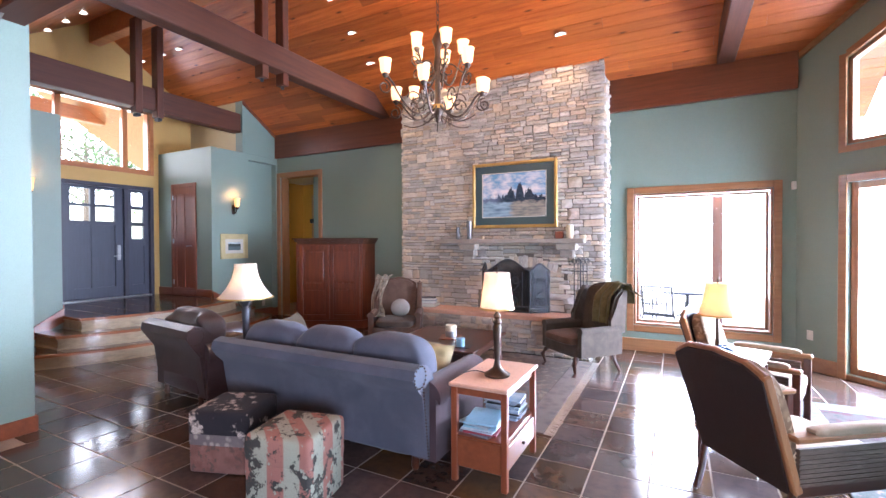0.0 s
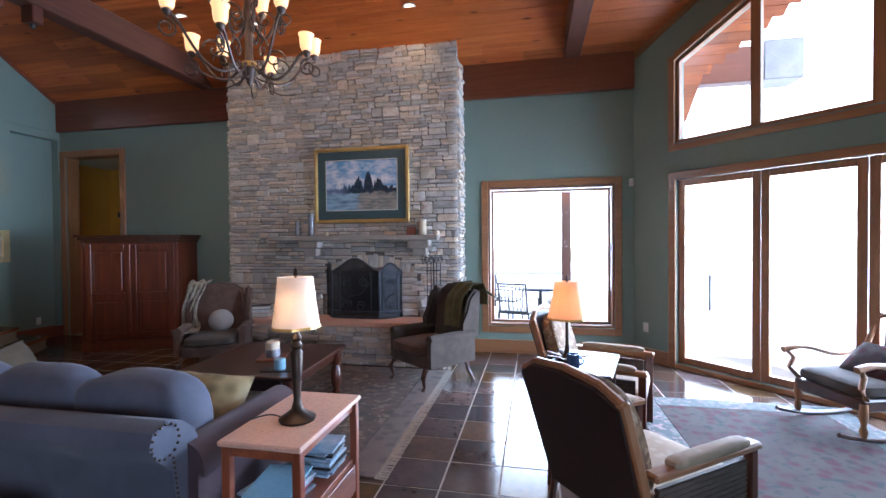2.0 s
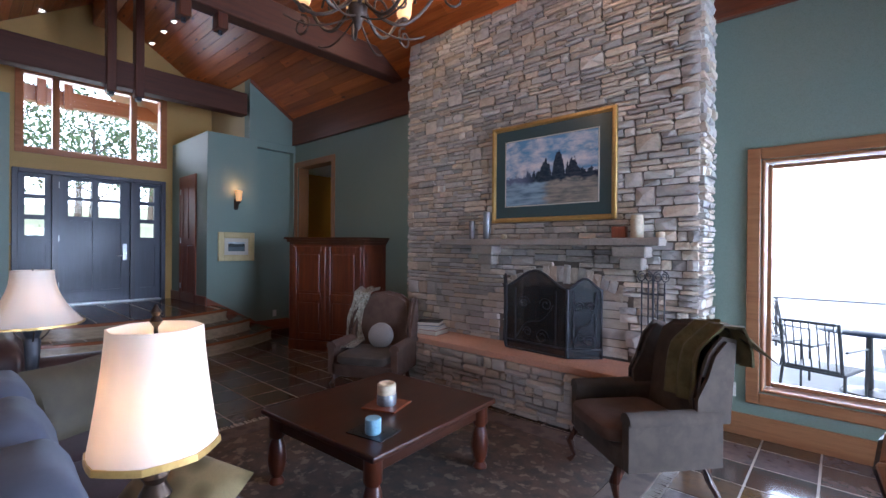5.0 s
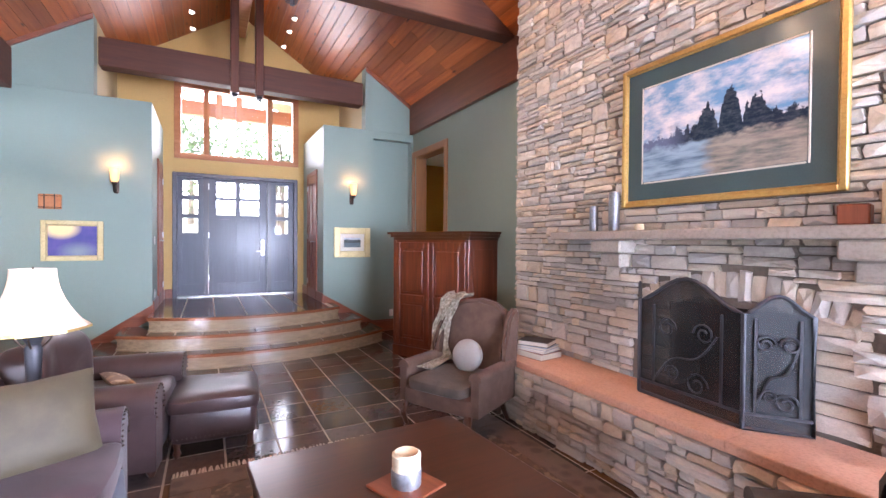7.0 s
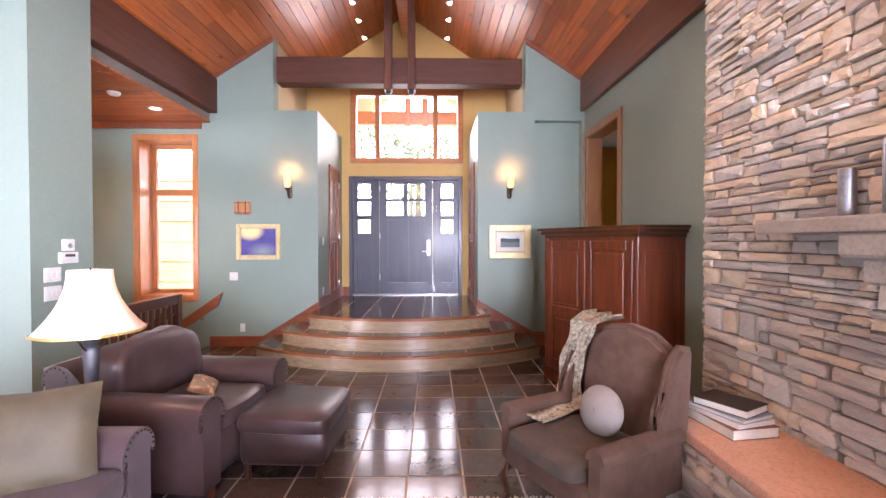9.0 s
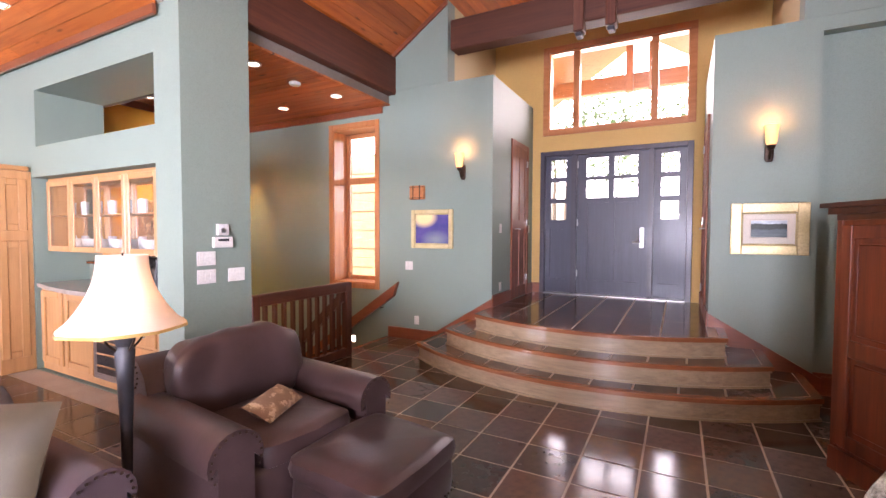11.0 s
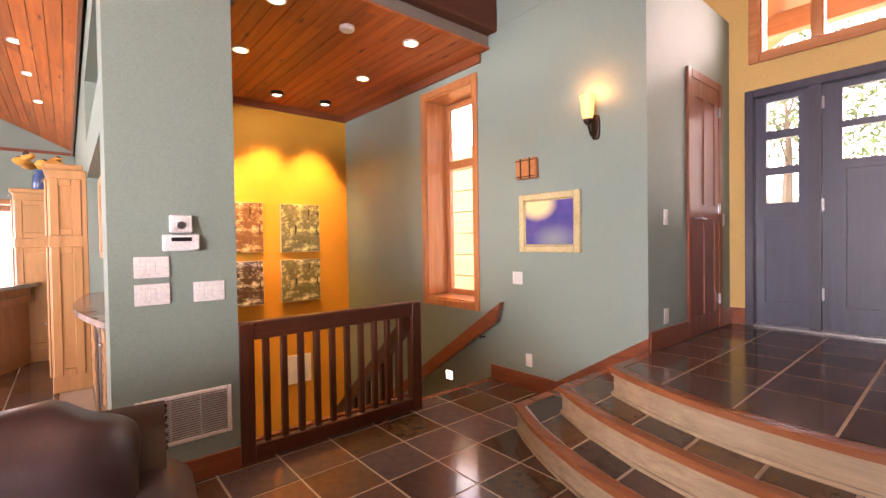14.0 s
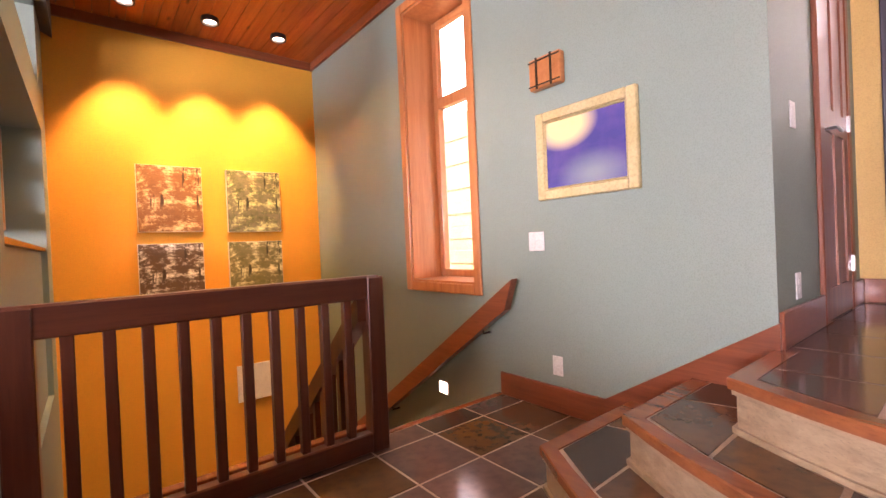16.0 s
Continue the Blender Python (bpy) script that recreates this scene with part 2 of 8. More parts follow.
def dusk_paint(name):
    """Indigo hills at dusk, a yellow glow high up on one side and a pale gleam low down."""
    m, n, l, p = nodes_of(name)
    co = n.new("ShaderNodeTexCoord").outputs["Generated"]

    def halo(x, z, rx, rz):
        mp = n.new("ShaderNodeMapping")
        mp.inputs["Location"].default_value = (-x / rx, 0, -z / rz)
        mp.inputs["Scale"].default_value = (1 / rx, 0, 1 / rz)
        g = n.new("ShaderNodeTexGradient")
        g.gradient_type = "SPHERICAL"
        l.new(co, mp.inputs["Vector"])
        l.new(mp.outputs[0], g.inputs["Vector"])
        return g.outputs["Fac"]

    col = mix(n, l, (0.04, 0.036, 0.2), (0.09, 0.06, 0.24), ramp(n, l, noisy(n, l, co, 2.5, 4), 0.4, 0.65))
    col = mix(n, l, col, (0.8, 0.6, 0.28), ramp(n, l, halo(0.26, 0.92, 0.55, 0.5), 0.2, 0.6))
    col = mix(n, l, col, (0.2, 0.24, 0.27), ramp(n, l, halo(0.62, 0.14, 0.55, 0.4), 0.1, 0.9))
    l.new(col, p.inputs["Base Color"])
    p.inputs["Roughness"].default_value = 0.5
    return m


def lake_paint(name):
    """Clouded sky, a jagged stand of pines, pale water on one side and a tan shore on the other."""
    m, n, l, p = nodes_of(name)
    co = n.new("ShaderNodeTexCoord").outputs["Generated"]
    sep = n.new("ShaderNodeSeparateXYZ")
    l.new(co, sep.inputs[0])

    def calc(op, a, b=0.0, c=0.0):
        k = n.new("ShaderNodeMath")
        k.operation = op
        for sock, v in zip(k.inputs, (a, b, c)):
            if isinstance(v, (int, float)):
                sock.default_value = v
            else:
                l.new(v, sock)
        return k.outputs[0]

    x, z = sep.outputs[0], sep.outputs[2]
    stand = calc("MAXIMUM", calc("SUBTRACT", 1.0, calc("MULTIPLY", calc("ABSOLUTE", calc("SUBTRACT", x, 0.58)), 2.3)), 0.12)
    wander = calc("MULTIPLY", noisy(n, l, co, 1.0, 2, (5.0, 0.0, 0.0)), 1.6)
    tall = calc("MULTIPLY", calc("PINGPONG", calc("MULTIPLY_ADD", x, 6.1, wander), 0.5), 2.0)
    short = calc("MULTIPLY", calc("PINGPONG", calc("MULTIPLY_ADD", x, 13.7, wander), 0.5), 1.3)
    peaks = calc("MAXIMUM", tall, short)
    jag = noisy(n, l, co, 38.0, 3, (1.0, 0.2, 0.7))
    top = calc("MULTIPLY_ADD", calc("MULTIPLY", stand, peaks), 0.4, 0.4)
    top = calc("MULTIPLY_ADD", calc("SUBTRACT", jag, 0.5), 0.2, top)
    in_sky = ramp(n, l, calc("SUBTRACT", z, top), -0.005, 0.015)
    clouds = ramp(n, l, noisy(n, l, co, 3.2, 6, (1.0, 1.0, 1.4), 0.65), 0.42, 0.62)
    heaven = mix(n, l, (0.16, 0.32, 0.52), (0.74, 0.7, 0.68), clouds)
    heaven = mix(n, l, heaven, (0.1, 0.14, 0.22), ramp(n, l, noisy(n, l, co, 5.0, 5), 0.58, 0.8))
    wood_ = mix(n, l, (0.018, 0.03, 0.05), (0.09, 0.11, 0.13), ramp(n, l, noisy(n, l, co, 16.0, 6, (1, 1, 1.6), 0.75), 0.45, 0.75))
    far = mix(n, l, wood_, (0.14, 0.17, 0.26), ramp(n, l, calc("SUBTRACT", 0.3, x), -0.05, 0.12))
    shore = calc("MULTIPLY_ADD", calc("SUBTRACT", noisy(n, l, co, 6.0, 4), 0.5), 0.3, 0.31)
    low_ = mix(n, l, (0.3, 0.42, 0.52), (0.1, 0.16, 0.22), ramp(n, l, noisy(n, l, co, 5.0, 5, (0.5, 1, 3.0)), 0.45, 0.65))
    land = mix(n, l, (0.36, 0.31, 0.25), (0.14, 0.15, 0.14), ramp(n, l, noisy(n, l, co, 9.0, 5, (0.6, 1, 2.0)), 0.4, 0.65))
    low_ = mix(n, l, low_, land, ramp(n, l, calc("MULTIPLY_ADD", noisy(n, l, co, 7.0, 3), 0.2, x), 0.52, 0.62))
    body = mix(n, l, low_, far, ramp(n, l, calc("SUBTRACT", z, shore), 0.0, 0.05))
    l.new(mix(n, l, body, heaven, in_sky), p.inputs["Base Color"])
    p.inputs["Roughness"].default_value = 0.12
    return m


GREEN = mat("sage_green_paint", (0.212, 0.276, 0.23), (0.193, 0.253, 0.21), rough=0.55, big=0.7, fine=160, bump=0.08, dist=0.001, rough_var=0.05)
GOLD = mat("golden_ochre_paint", (0.68, 0.33, 0.03), (0.62, 0.295, 0.026), rough=0.6, big=0.7, fine=160, bump=0.08, dist=0.001, rough_var=0.05)
ENTRYGOLD = mat("muted_gold_paint", (0.56, 0.36, 0.11), (0.51, 0.325, 0.095), rough=0.6, big=0.7, fine=160, bump=0.08, dist=0.001, rough_var=0.05)
TAN = mat("tan_paint", (0.5, 0.4, 0.22), (0.46, 0.37, 0.2), rough=0.6, big=0.7, fine=160, bump=0.08, dist=0.001)
WHITE = mat("white_plastic", (0.75, 0.74, 0.7), rough=0.4, big=8, fine=90, bump=0.03)
PINE = wood("knotty_pine_boards", (0.5, 0.135, 0.022), (0.3, 0.06, 0.008), "X", rough=0.42, island=0.3, coat=0.15, knots=1.0)
PINE_Y = wood("knotty_pine_boards_across", (0.5, 0.135, 0.022), (0.3, 0.06, 0.008), "Y", rough=0.52, island=0.25, coat=0.04, knots=1.0)
BEAM_X = wood("dark_beam", (0.11, 0.029, 0.011), (0.055, 0.013, 0.005), "X", rough=0.6, coat=0.0)
BEAM_Y = wood("dark_beam_across", (0.1, 0.03, 0.012), (0.05, 0.013, 0.006), "Y", rough=0.6, coat=0.0)
BEAM_Z = wood("dark_post", (0.12, 0.038, 0.016), (0.06, 0.016, 0.008), "Z", rough=0.45, coat=0.1)
FASCIA = wood("red_brown_fascia", (0.17, 0.05, 0.02), (0.1, 0.026, 0.011), "X", rough=0.4, coat=0.2)
OAK_X = wood("oak_trim_x", (0.36, 0.17, 0.07), (0.24, 0.105, 0.04), "X", rough=0.35)
OAK_Y = wood("oak_trim_y", (0.36, 0.17, 0.07), (0.24, 0.105, 0.04), "Y", rough=0.35)
OAK_Z = wood("oak_trim_z", (0.36, 0.17, 0.07), (0.24, 0.105, 0.04), "Z", rough=0.35)
CHERRY_X = wood("cherry_trim_x", (0.25, 0.075, 0.03), (0.15, 0.038, 0.016), "X", rough=0.3)
CHERRY_Y = wood("cherry_trim_y", (0.25, 0.075, 0.03), (0.15, 0.038, 0.016), "Y", rough=0.3)
CHERRY_Z = wood("cherry_panel", (0.24, 0.066, 0.024), (0.14, 0.033, 0.013), "Z", rough=0.42, coat=0.08)
ORANGE_Z = wood("orange_fir", (0.5, 0.2, 0.07), (0.36, 0.12, 0.035), "Z", rough=0.3)
ORANGE_Y = wood("orange_fir_y", (0.5, 0.2, 0.07), (0.36, 0.12, 0.035), "Y", rough=0.3)
MAPLE = wood("honey_maple", (0.5, 0.27, 0.11), (0.4, 0.2, 0.075), "Z", rough=0.35)
OAKSTEP = wood("oak_riser", (0.36, 0.27, 0.165), (0.2, 0.14, 0.08), "Y", rough=0.3, scale=1.3)
NOSING = wood("red_oak_nosing", (0.25, 0.085, 0.03), (0.16, 0.05, 0.018), "Y", rough=0.25)
MAHOG = wood("mahogany", (0.062, 0.018, 0.007), (0.028, 0.008, 0.003), "Y", rough=0.3, coat=0.15)
MAHOG_Z = wood("mahogany_upright", (0.11, 0.027, 0.011), (0.055, 0.013, 0.006), "Z", rough=0.3, coat=0.3)
ARMWOOD = wood("cherry_armoire_wood", (0.16, 0.036, 0.011), (0.06, 0.012, 0.0045), "Z", rough=0.36, coat=0.1)
RAILWOOD = wood("dark_oak_rail", (0.1, 0.028, 0.012), (0.05, 0.012, 0.006), "X", rough=0.35, coat=0.2)
RAILWOOD_Z = wood("dark_oak_baluster", (0.1, 0.028, 0.012), (0.05, 0.012, 0.006), "Z", rough=0.35, coat=0.2)
TILE = mat("brown_porcelain_tile", (0.105, 0.06, 0.043), (0.058, 0.04, 0.034), rough=0.13, big=3.0, fine=18, bump=0.08, rnd=0.42, rough_var=0.06, hue=0.03, dist=0.002, spec=0.45)
TILE_FAR = mat("brown_porcelain_tile_far", (0.105, 0.06, 0.043), (0.058, 0.04, 0.034), rough=0.13, big=3.0, fine=18, bump=0.08, island=0.42, rough_var=0.06, hue=0.03, dist=0.002, spec=0.45)
GROUT = mat("pale_grout", (0.4, 0.33, 0.26), rough=0.8, big=4, fine=120, bump=0.2)
STONE = mat("stacked_ledge_stone", (0.48, 0.39, 0.27), (0.33, 0.275, 0.2), rough=0.85, big=5, fine=28, bump=0.7, rnd=0.38, dist=0.01)
STONE_FAR = mat("stacked_ledge_stone_rest", (0.48, 0.39, 0.27), (0.33, 0.275, 0.2), rough=0.85, big=5, fine=28, bump=0.7, island=0.38, dist=0.01)
MORTAR = mat("dark_stone_bed", (0.2, 0.17, 0.138), rough=0.95, big=3, fine=60, bump=0.5)
SANDSTONE = mat("salmon_sandstone", (0.62, 0.36, 0.25), (0.55, 0.31, 0.21), rough=0.65, big=2, fine=70, bump=0.25)
MANTEL = mat("grey_limestone_mantel", (0.36, 0.31, 0.26), (0.28, 0.24, 0.2), rough=0.8, big=4, fine=50, bump=0.4)
SOOT = mat("soot_black_firebox", (0.02, 0.018, 0.016), rough=0.95, big=3, fine=40, bump=0.4)
IRON = mat("wrought_iron", (0.04, 0.04, 0.046), (0.06, 0.06, 0.068), rough=0.5, metal=0.5, big=6, fine=80, bump=0.2)
CHIRON = mat("brown_patinated_iron", (0.085, 0.05, 0.032), (0.05, 0.032, 0.024), rough=0.5, metal=0.45, big=8, fine=60, bump=0.2)
BRONZE = mat("dark_bronze", (0.07, 0.045, 0.03), (0.04, 0.028, 0.02), rough=0.4, metal=0.8, big=8, fine=60, bump=0.2)
MESHMAT = screen_mesh("fine_black_fire_mesh", (0.02, 0.02, 0.022), 0.62)
STEEL = mat("brushed_steel", (0.5, 0.5, 0.5), rough=0.3, metal=1.0, big=5, fine=120, bump=0.05)
PEWTER = mat("pewter_grey", (0.28, 0.28, 0.29), (0.2, 0.2, 0.21), rough=0.35, metal=0.6, big=6, fine=60, bump=0.1)
GILT = mat("gilt_frame", (0.62, 0.42, 0.14), (0.5, 0.31, 0.09), rough=0.35, metal=0.6, big=6, fine=60, bump=0.2)
PALEGILT = mat("pale_gilt_frame", (0.62, 0.52, 0.27), (0.52, 0.42, 0.2), rough=0.4, metal=0.35, big=6, fine=60, bump=0.2)
MATBOARD = mat("slate_green_mat_board", (0.055, 0.095, 0.1), rough=0.35, big=2, fine=200, bump=0.02, coat=0.3)
CREAMBOARD = mat("cream_mat_board", (0.66, 0.62, 0.52), rough=0.5, big=2, fine=200, bump=0.02)
GLASS = clear_glass("window_glass")
FROST = glow("frosted_shade_lit", (1.0, 0.56, 0.2), 0.5)
SCONCE = glow("amber_frosted_glass_lit", (1.0, 0.5, 0.17), 0.27)
BULBGLOW = glow("recessed_lamp_lit", (1.0, 0.82, 0.58), 2.5)
LINEN = glow("lit_linen_shade", (1.0, 0.78, 0.52), 0.35)
LINEN_HOT = glow("amber_lit_shade", (1.0, 0.5, 0.18), 0.9)
# the sofa's mauve cloth with bluish window light put into its colour
SOFA_WINDOWLIT = fabric("mauve_mohair_blue_window_light", (0.07, 0.076, 0.104), (0.096, 0.103, 0.136), 3.0, sheen=0.12)
LEATHER = mat("aubergine_brown_leather", (0.018, 0.008, 0.006), (0.055, 0.032, 0.032), rough=0.36, big=3.2, fine=90, bump=0.25, dist=0.003, spec=0.45, rough_var=0.14, sheen=0.03)
MAUVE = fabric("mauve_brown_mohair", (0.05, 0.03, 0.034), (0.068, 0.041, 0.046), 3.0, sheen=0.12)
BROWNWING = fabric("brown_chenille", (0.085, 0.047, 0.032), (0.11, 0.065, 0.045), 8.0)
GREYWING = fabric("grey_brown_chenille", (0.056, 0.043, 0.032), (0.078, 0.058, 0.044), 8.0)
OLIVE = fabric("olive_throw", (0.1, 0.085, 0.035), (0.14, 0.12, 0.055), 14.0)
KHAKI = fabric("khaki_silk", (0.056, 0.044, 0.026), (0.076, 0.06, 0.035), 5.0, rough=0.55)
EMBROID = fabric("olive_gold_embroidered_cloth", (0.13, 0.1, 0.045), (0.27, 0.21, 0.1), 9.0, "VORONOI", rough=0.6)
SEQUIN = mat("gold_and_silver_sequin_throw", (0.8, 0.74, 0.58), (0.15, 0.12, 0.075), rough=0.3, metal=0.6, big=38, fine=130, bump=1.0, dist=0.012)
GREYPIL = fabric("grey_velvet", (0.24, 0.22, 0.2), (0.28, 0.26, 0.24), 5.0)
TAPESTRY = fabric("tan_floral_tapestry", (0.28, 0.19, 0.11), (0.17, 0.11, 0.065), 14.0, "VORONOI", c3=(0.4, 0.3, 0.2))
CREAMSEAT = fabric("cream_damask", (0.46, 0.36, 0.26), (0.38, 0.29, 0.2), 18.0, "VORONOI")
DARKBACK = mat("dark_brown_upholstery", (0.018, 0.009, 0.008), (0.024, 0.012, 0.01), rough=0.5, big=3, fine=120, bump=0.1)
BLACKFLORAL = fabric("black_floral_tapestry", (0.02, 0.018, 0.022), (0.024, 0.02, 0.024), 5.0, c3=(0.5, 0.42, 0.36))
BORDERCLOTH = fabric("pale_scrolled_border_cloth", (0.3, 0.26, 0.23), (0.12, 0.1, 0.1), 22.0, "VORONOI")
CANE = mat("woven_cane", (0.13, 0.085, 0.06), (0.07, 0.045, 0.03), rough=0.6, big=5, fine=30, bump=0.8, stretch=(1, 1, 9))
RUGB = fabric("brown_and_olive_carpet", (0.11, 0.066, 0.04), (0.055, 0.04, 0.028), 7.0, c3=(0.2, 0.14, 0.085), weave=260)
RUGR = fabric("rose_and_grey_carpet", (0.055, 0.01, 0.014), (0.06, 0.045, 0.038), 9.0, "VORONOI", c3=(0.018, 0.027, 0.024), weave=260, sheen=0.0)
FRINGE = fabric("cream_wool_fringe", (0.5, 0.44, 0.37), (0.42, 0.36, 0.3), 30.0)
MARBLE = mat("peach_stone_table_top", (0.62, 0.4, 0.3), (0.58, 0.36, 0.27), rough=0.3, big=4, fine=60, bump=0.03)
DOORMETAL = wood("dark_plum_stained_door", (0.05, 0.054, 0.08), (0.034, 0.037, 0.057), "Z", rough=0.42, coat=0.12)
DOORPOST = wood("dark_plum_stained_frame", (0.05, 0.046, 0.066), (0.03, 0.028, 0.042), "Z", rough=0.36, coat=0.12)
WAX = mat("ivory_wax", (0.62, 0.52, 0.36), (0.55, 0.45, 0.3), rough=0.6, big=8, fine=40, bump=0.1)
GRANITE = mat("grey_speckled_granite", (0.42, 0.38, 0.34), (0.3, 0.27, 0.25), rough=0.15, big=9, fine=120, bump=0.02)
BLACKP = mat("black_plastic", (0.015, 0.015, 0.016), rough=0.3, big=5, fine=80, bump=0.03)
BLUEP = mat("pale_blue_glaze", (0.3, 0.5, 0.62), (0.25, 0.43, 0.55), rough=0.3, big=5, fine=80, bump=0.03)
PAPER = mat("magazine_paper", (0.5, 0.5, 0.5), (0.2, 0.3, 0.4), rough=0.5, big=6, fine=60, bump=0.05, rnd=0.5)
REDP = mat("crimson_cover", (0.3, 0.02, 0.04), rough=0.5, big=5, fine=80, bump=0.03)
LEAF = mat("green_leaf", (0.07, 0.12, 0.035), (0.05, 0.085, 0.02), rough=0.6, big=4, fine=20, bump=0.1, island=0.4)
BARK = mat("grey_brown_bark", (0.11, 0.085, 0.06), rough=0.9, big=5, fine=30, bump=0.6)
LAWN = mat("dry_summer_grass", (0.3, 0.3, 0.17), (0.22, 0.24, 0.11), rough=0.95, big=0.3, fine=12, bump=0.3)
PATIO = mat("pale_concrete_patio", (0.7, 0.68, 0.64), (0.64, 0.62, 0.58), rough=0.8, big=0.8, fine=60, bump=0.2)
YELLOWPETAL = mat("sunflower_petals", (0.6, 0.32, 0.05), (0.5, 0.22, 0.03), rough=0.6, big=9, fine=60, bump=0.1)
BLUEGLASS = mat("cobalt_ceramic", (0.05, 0.09, 0.2), rough=0.2, big=5, fine=80, bump=0.02)

# ---- mesh helpers ----


def finish(name, bm, material, smooth=False):
    me = bpy.data.meshes.new(name)
    bmesh.ops.recalc_face_normals(bm, faces=bm.faces)
    bm.to_mesh(me)
    bm.free()
    me.materials.append(material)
    if smooth:
        for poly in me.polygons:
            poly.use_smooth = True
        me.set_sharp_from_angle(angle=radians(40))
    return me


def part(name, bm, material, parent=None, label="", smooth=False):
    ob = new(name, finish(name, bm, material, smooth))
    if parent:
        ob.parent = parent
    if label:
        tagged(ob, label)
    return ob


def thing(name, m, label, category, group=""):
    ob = new(name)
    ob.empty_display_size = 0.1
    ob.matrix_world = m
    return tagged(ob, label, category, group)


def struct(name, bm, material, label, category="wall", smooth=False):
    return tagged(part(name, bm, material, None, "", smooth), label, category, "", "structure")


def B(*boxes, bevel=0.0, seg=1):
    """Boxes (x0, x1, y0, y1, z0, z1) in one mesh."""
    bm = bmesh.new()
    for x0, x1, y0, y1, z0, z1 in boxes:
        r = bmesh.ops.create_cube(bm, size=1.0)
        bmesh.ops.transform(bm, matrix=Matrix.LocRotScale(((x0 + x1) / 2, (y0 + y1) / 2, (z0 + z1) / 2), None, (x1 - x0, y1 - y0, z1 - z0)), verts=r["verts"])
    if bevel:
        bmesh.ops.bevel(bm, geom=bm.edges[:], offset=bevel, segments=seg, affect="EDGES", profile=0.5)
    return bm


def turn(bm, m):
    bmesh.ops.transform(bm, matrix=m, verts=bm.verts)
    return bm


def joined(*bms):
    """Several meshes of one part as one."""
    out = bmesh.new()
    for b in bms:
        me = bpy.data.meshes.new("tmp")
        b.to_mesh(me)
        b.free()
        out.from_mesh(me)
        bpy.data.meshes.remove(me)
    return out


def prism(pts, axis, lo, hi, bm=None):
    """A flat outline drawn out along an axis: pts are (y, z) for X, (x, z) for Y, (x, y) for Z."""
    bm = bm or bmesh.new()
    put = {"X": lambda a, b, c: (c, a, b), "Y": lambda a, b, c: (a, c, b), "Z": lambda a, b, c: (a, b, c)}[axis]
    v0 = [bm.verts.new(put(a, b, lo)) for a, b in pts]
    v1 = [bm.verts.new(put(a, b, hi)) for a, b in pts]
    bm.faces.new(v0)
    bm.faces.new(v1)
    for i in range(len(pts)):
        j = (i + 1) % len(pts)
        bm.faces.new((v0[i], v0[j], v1[j], v1[i]))
    return bm


def lathe(profile, n=20, at=(0, 0, 0), squash=1.0):
    bm = bmesh.new()
    rings = []
    for r, z in profile:
        rings.append([bm.verts.new((at[0] + r * math.cos(2 * math.pi * k / n), at[1] + squash * r * math.sin(2 * math.pi * k / n), at[2] + z)) for k in range(n)])
    for a, b in zip(rings, rings[1:]):
        for k in range(n):
            bm.faces.new((a[k], a[(k + 1) % n], b[(k + 1) % n], b[k]))
    bm.faces.new(rings[0])
    bm.faces.new(rings[-1])
    return bm


def tube(pts, r, n=8):
    """A round bar along points; r is one radius or one a point."""
    bm = bmesh.new()
    pts = [Vector(p) for p in pts]
    rs = r if isinstance(r, (list, tuple)) else [r] * len(pts)
    rings = []
    for i, p in enumerate(pts):
        d = (pts[min(i + 1, len(pts) - 1)] - pts[max(i - 1, 0)]).normalized()
        up = Vector((0, 0, 1)) if abs(d.z) < 0.95 else Vector((1, 0, 0))
        u = d.cross(up).normalized()
        v = d.cross(u)
        rings.append([bm.verts.new(p + (u * math.cos(2 * math.pi * k / n) + v * math.sin(2 * math.pi * k / n)) * rs[i]) for k in range(n)])
    for a, b in zip(rings, rings[1:]):
        for k in range(n):
            bm.faces.new((a[k], a[(k + 1) % n], b[(k + 1) % n], b[k]))
    bm.faces.new(rings[0])
    bm.faces.new(rings[-1])
    return bm


def curve(f, n=14):
    return [f(i / (n - 1)) for i in range(n)]


def cushion(at, size, e=0.4, ez=0.7, nu=20, nv=10, m=None, lump=0.0, seed=0):
    """A padded block: a rounded box with softened corners, e nearer 0 is squarer."""
    bm = bmesh.new()
    sp = lambda c, p: math.copysign(abs(c) ** p, c)
    rows = []
    for j in range(1, nv):
        ph = -math.pi / 2 + math.pi * j / nv
        row = []
        for i in range(nu):
            th = 2 * math.pi * i / nu
            p = Vector((sp(math.cos(ph), ez) * sp(math.cos(th), e) * size[0] / 2, sp(math.cos(ph), ez) * sp(math.sin(th), e) * size[1] / 2, sp(math.sin(ph), ez) * size[2] / 2))
            if lump:
                p += Vector((1, 1, 1)) * lump * noise.noise(p * 6 + Vector((seed, 0, 0)))
            row.append(bm.verts.new(p))
        rows.append(row)
    bot, top = bm.verts.new((0, 0, -size[2] / 2)), bm.verts.new((0, 0, size[2] / 2))
    for a, b in zip(rows, rows[1:]):
        for i in range(nu):
            bm.faces.new((a[i], a[(i + 1) % nu], b[(i + 1) % nu], b[i]))
    for i in range(nu):
        bm.faces.new((bot, rows[0][(i + 1) % nu], rows[0][i]))
        bm.faces.new((top, rows[-1][i], rows[-1][(i + 1) % nu]))
    return turn(bm, Matrix.Translation(at) @ (m or Matrix.Identity(4)))


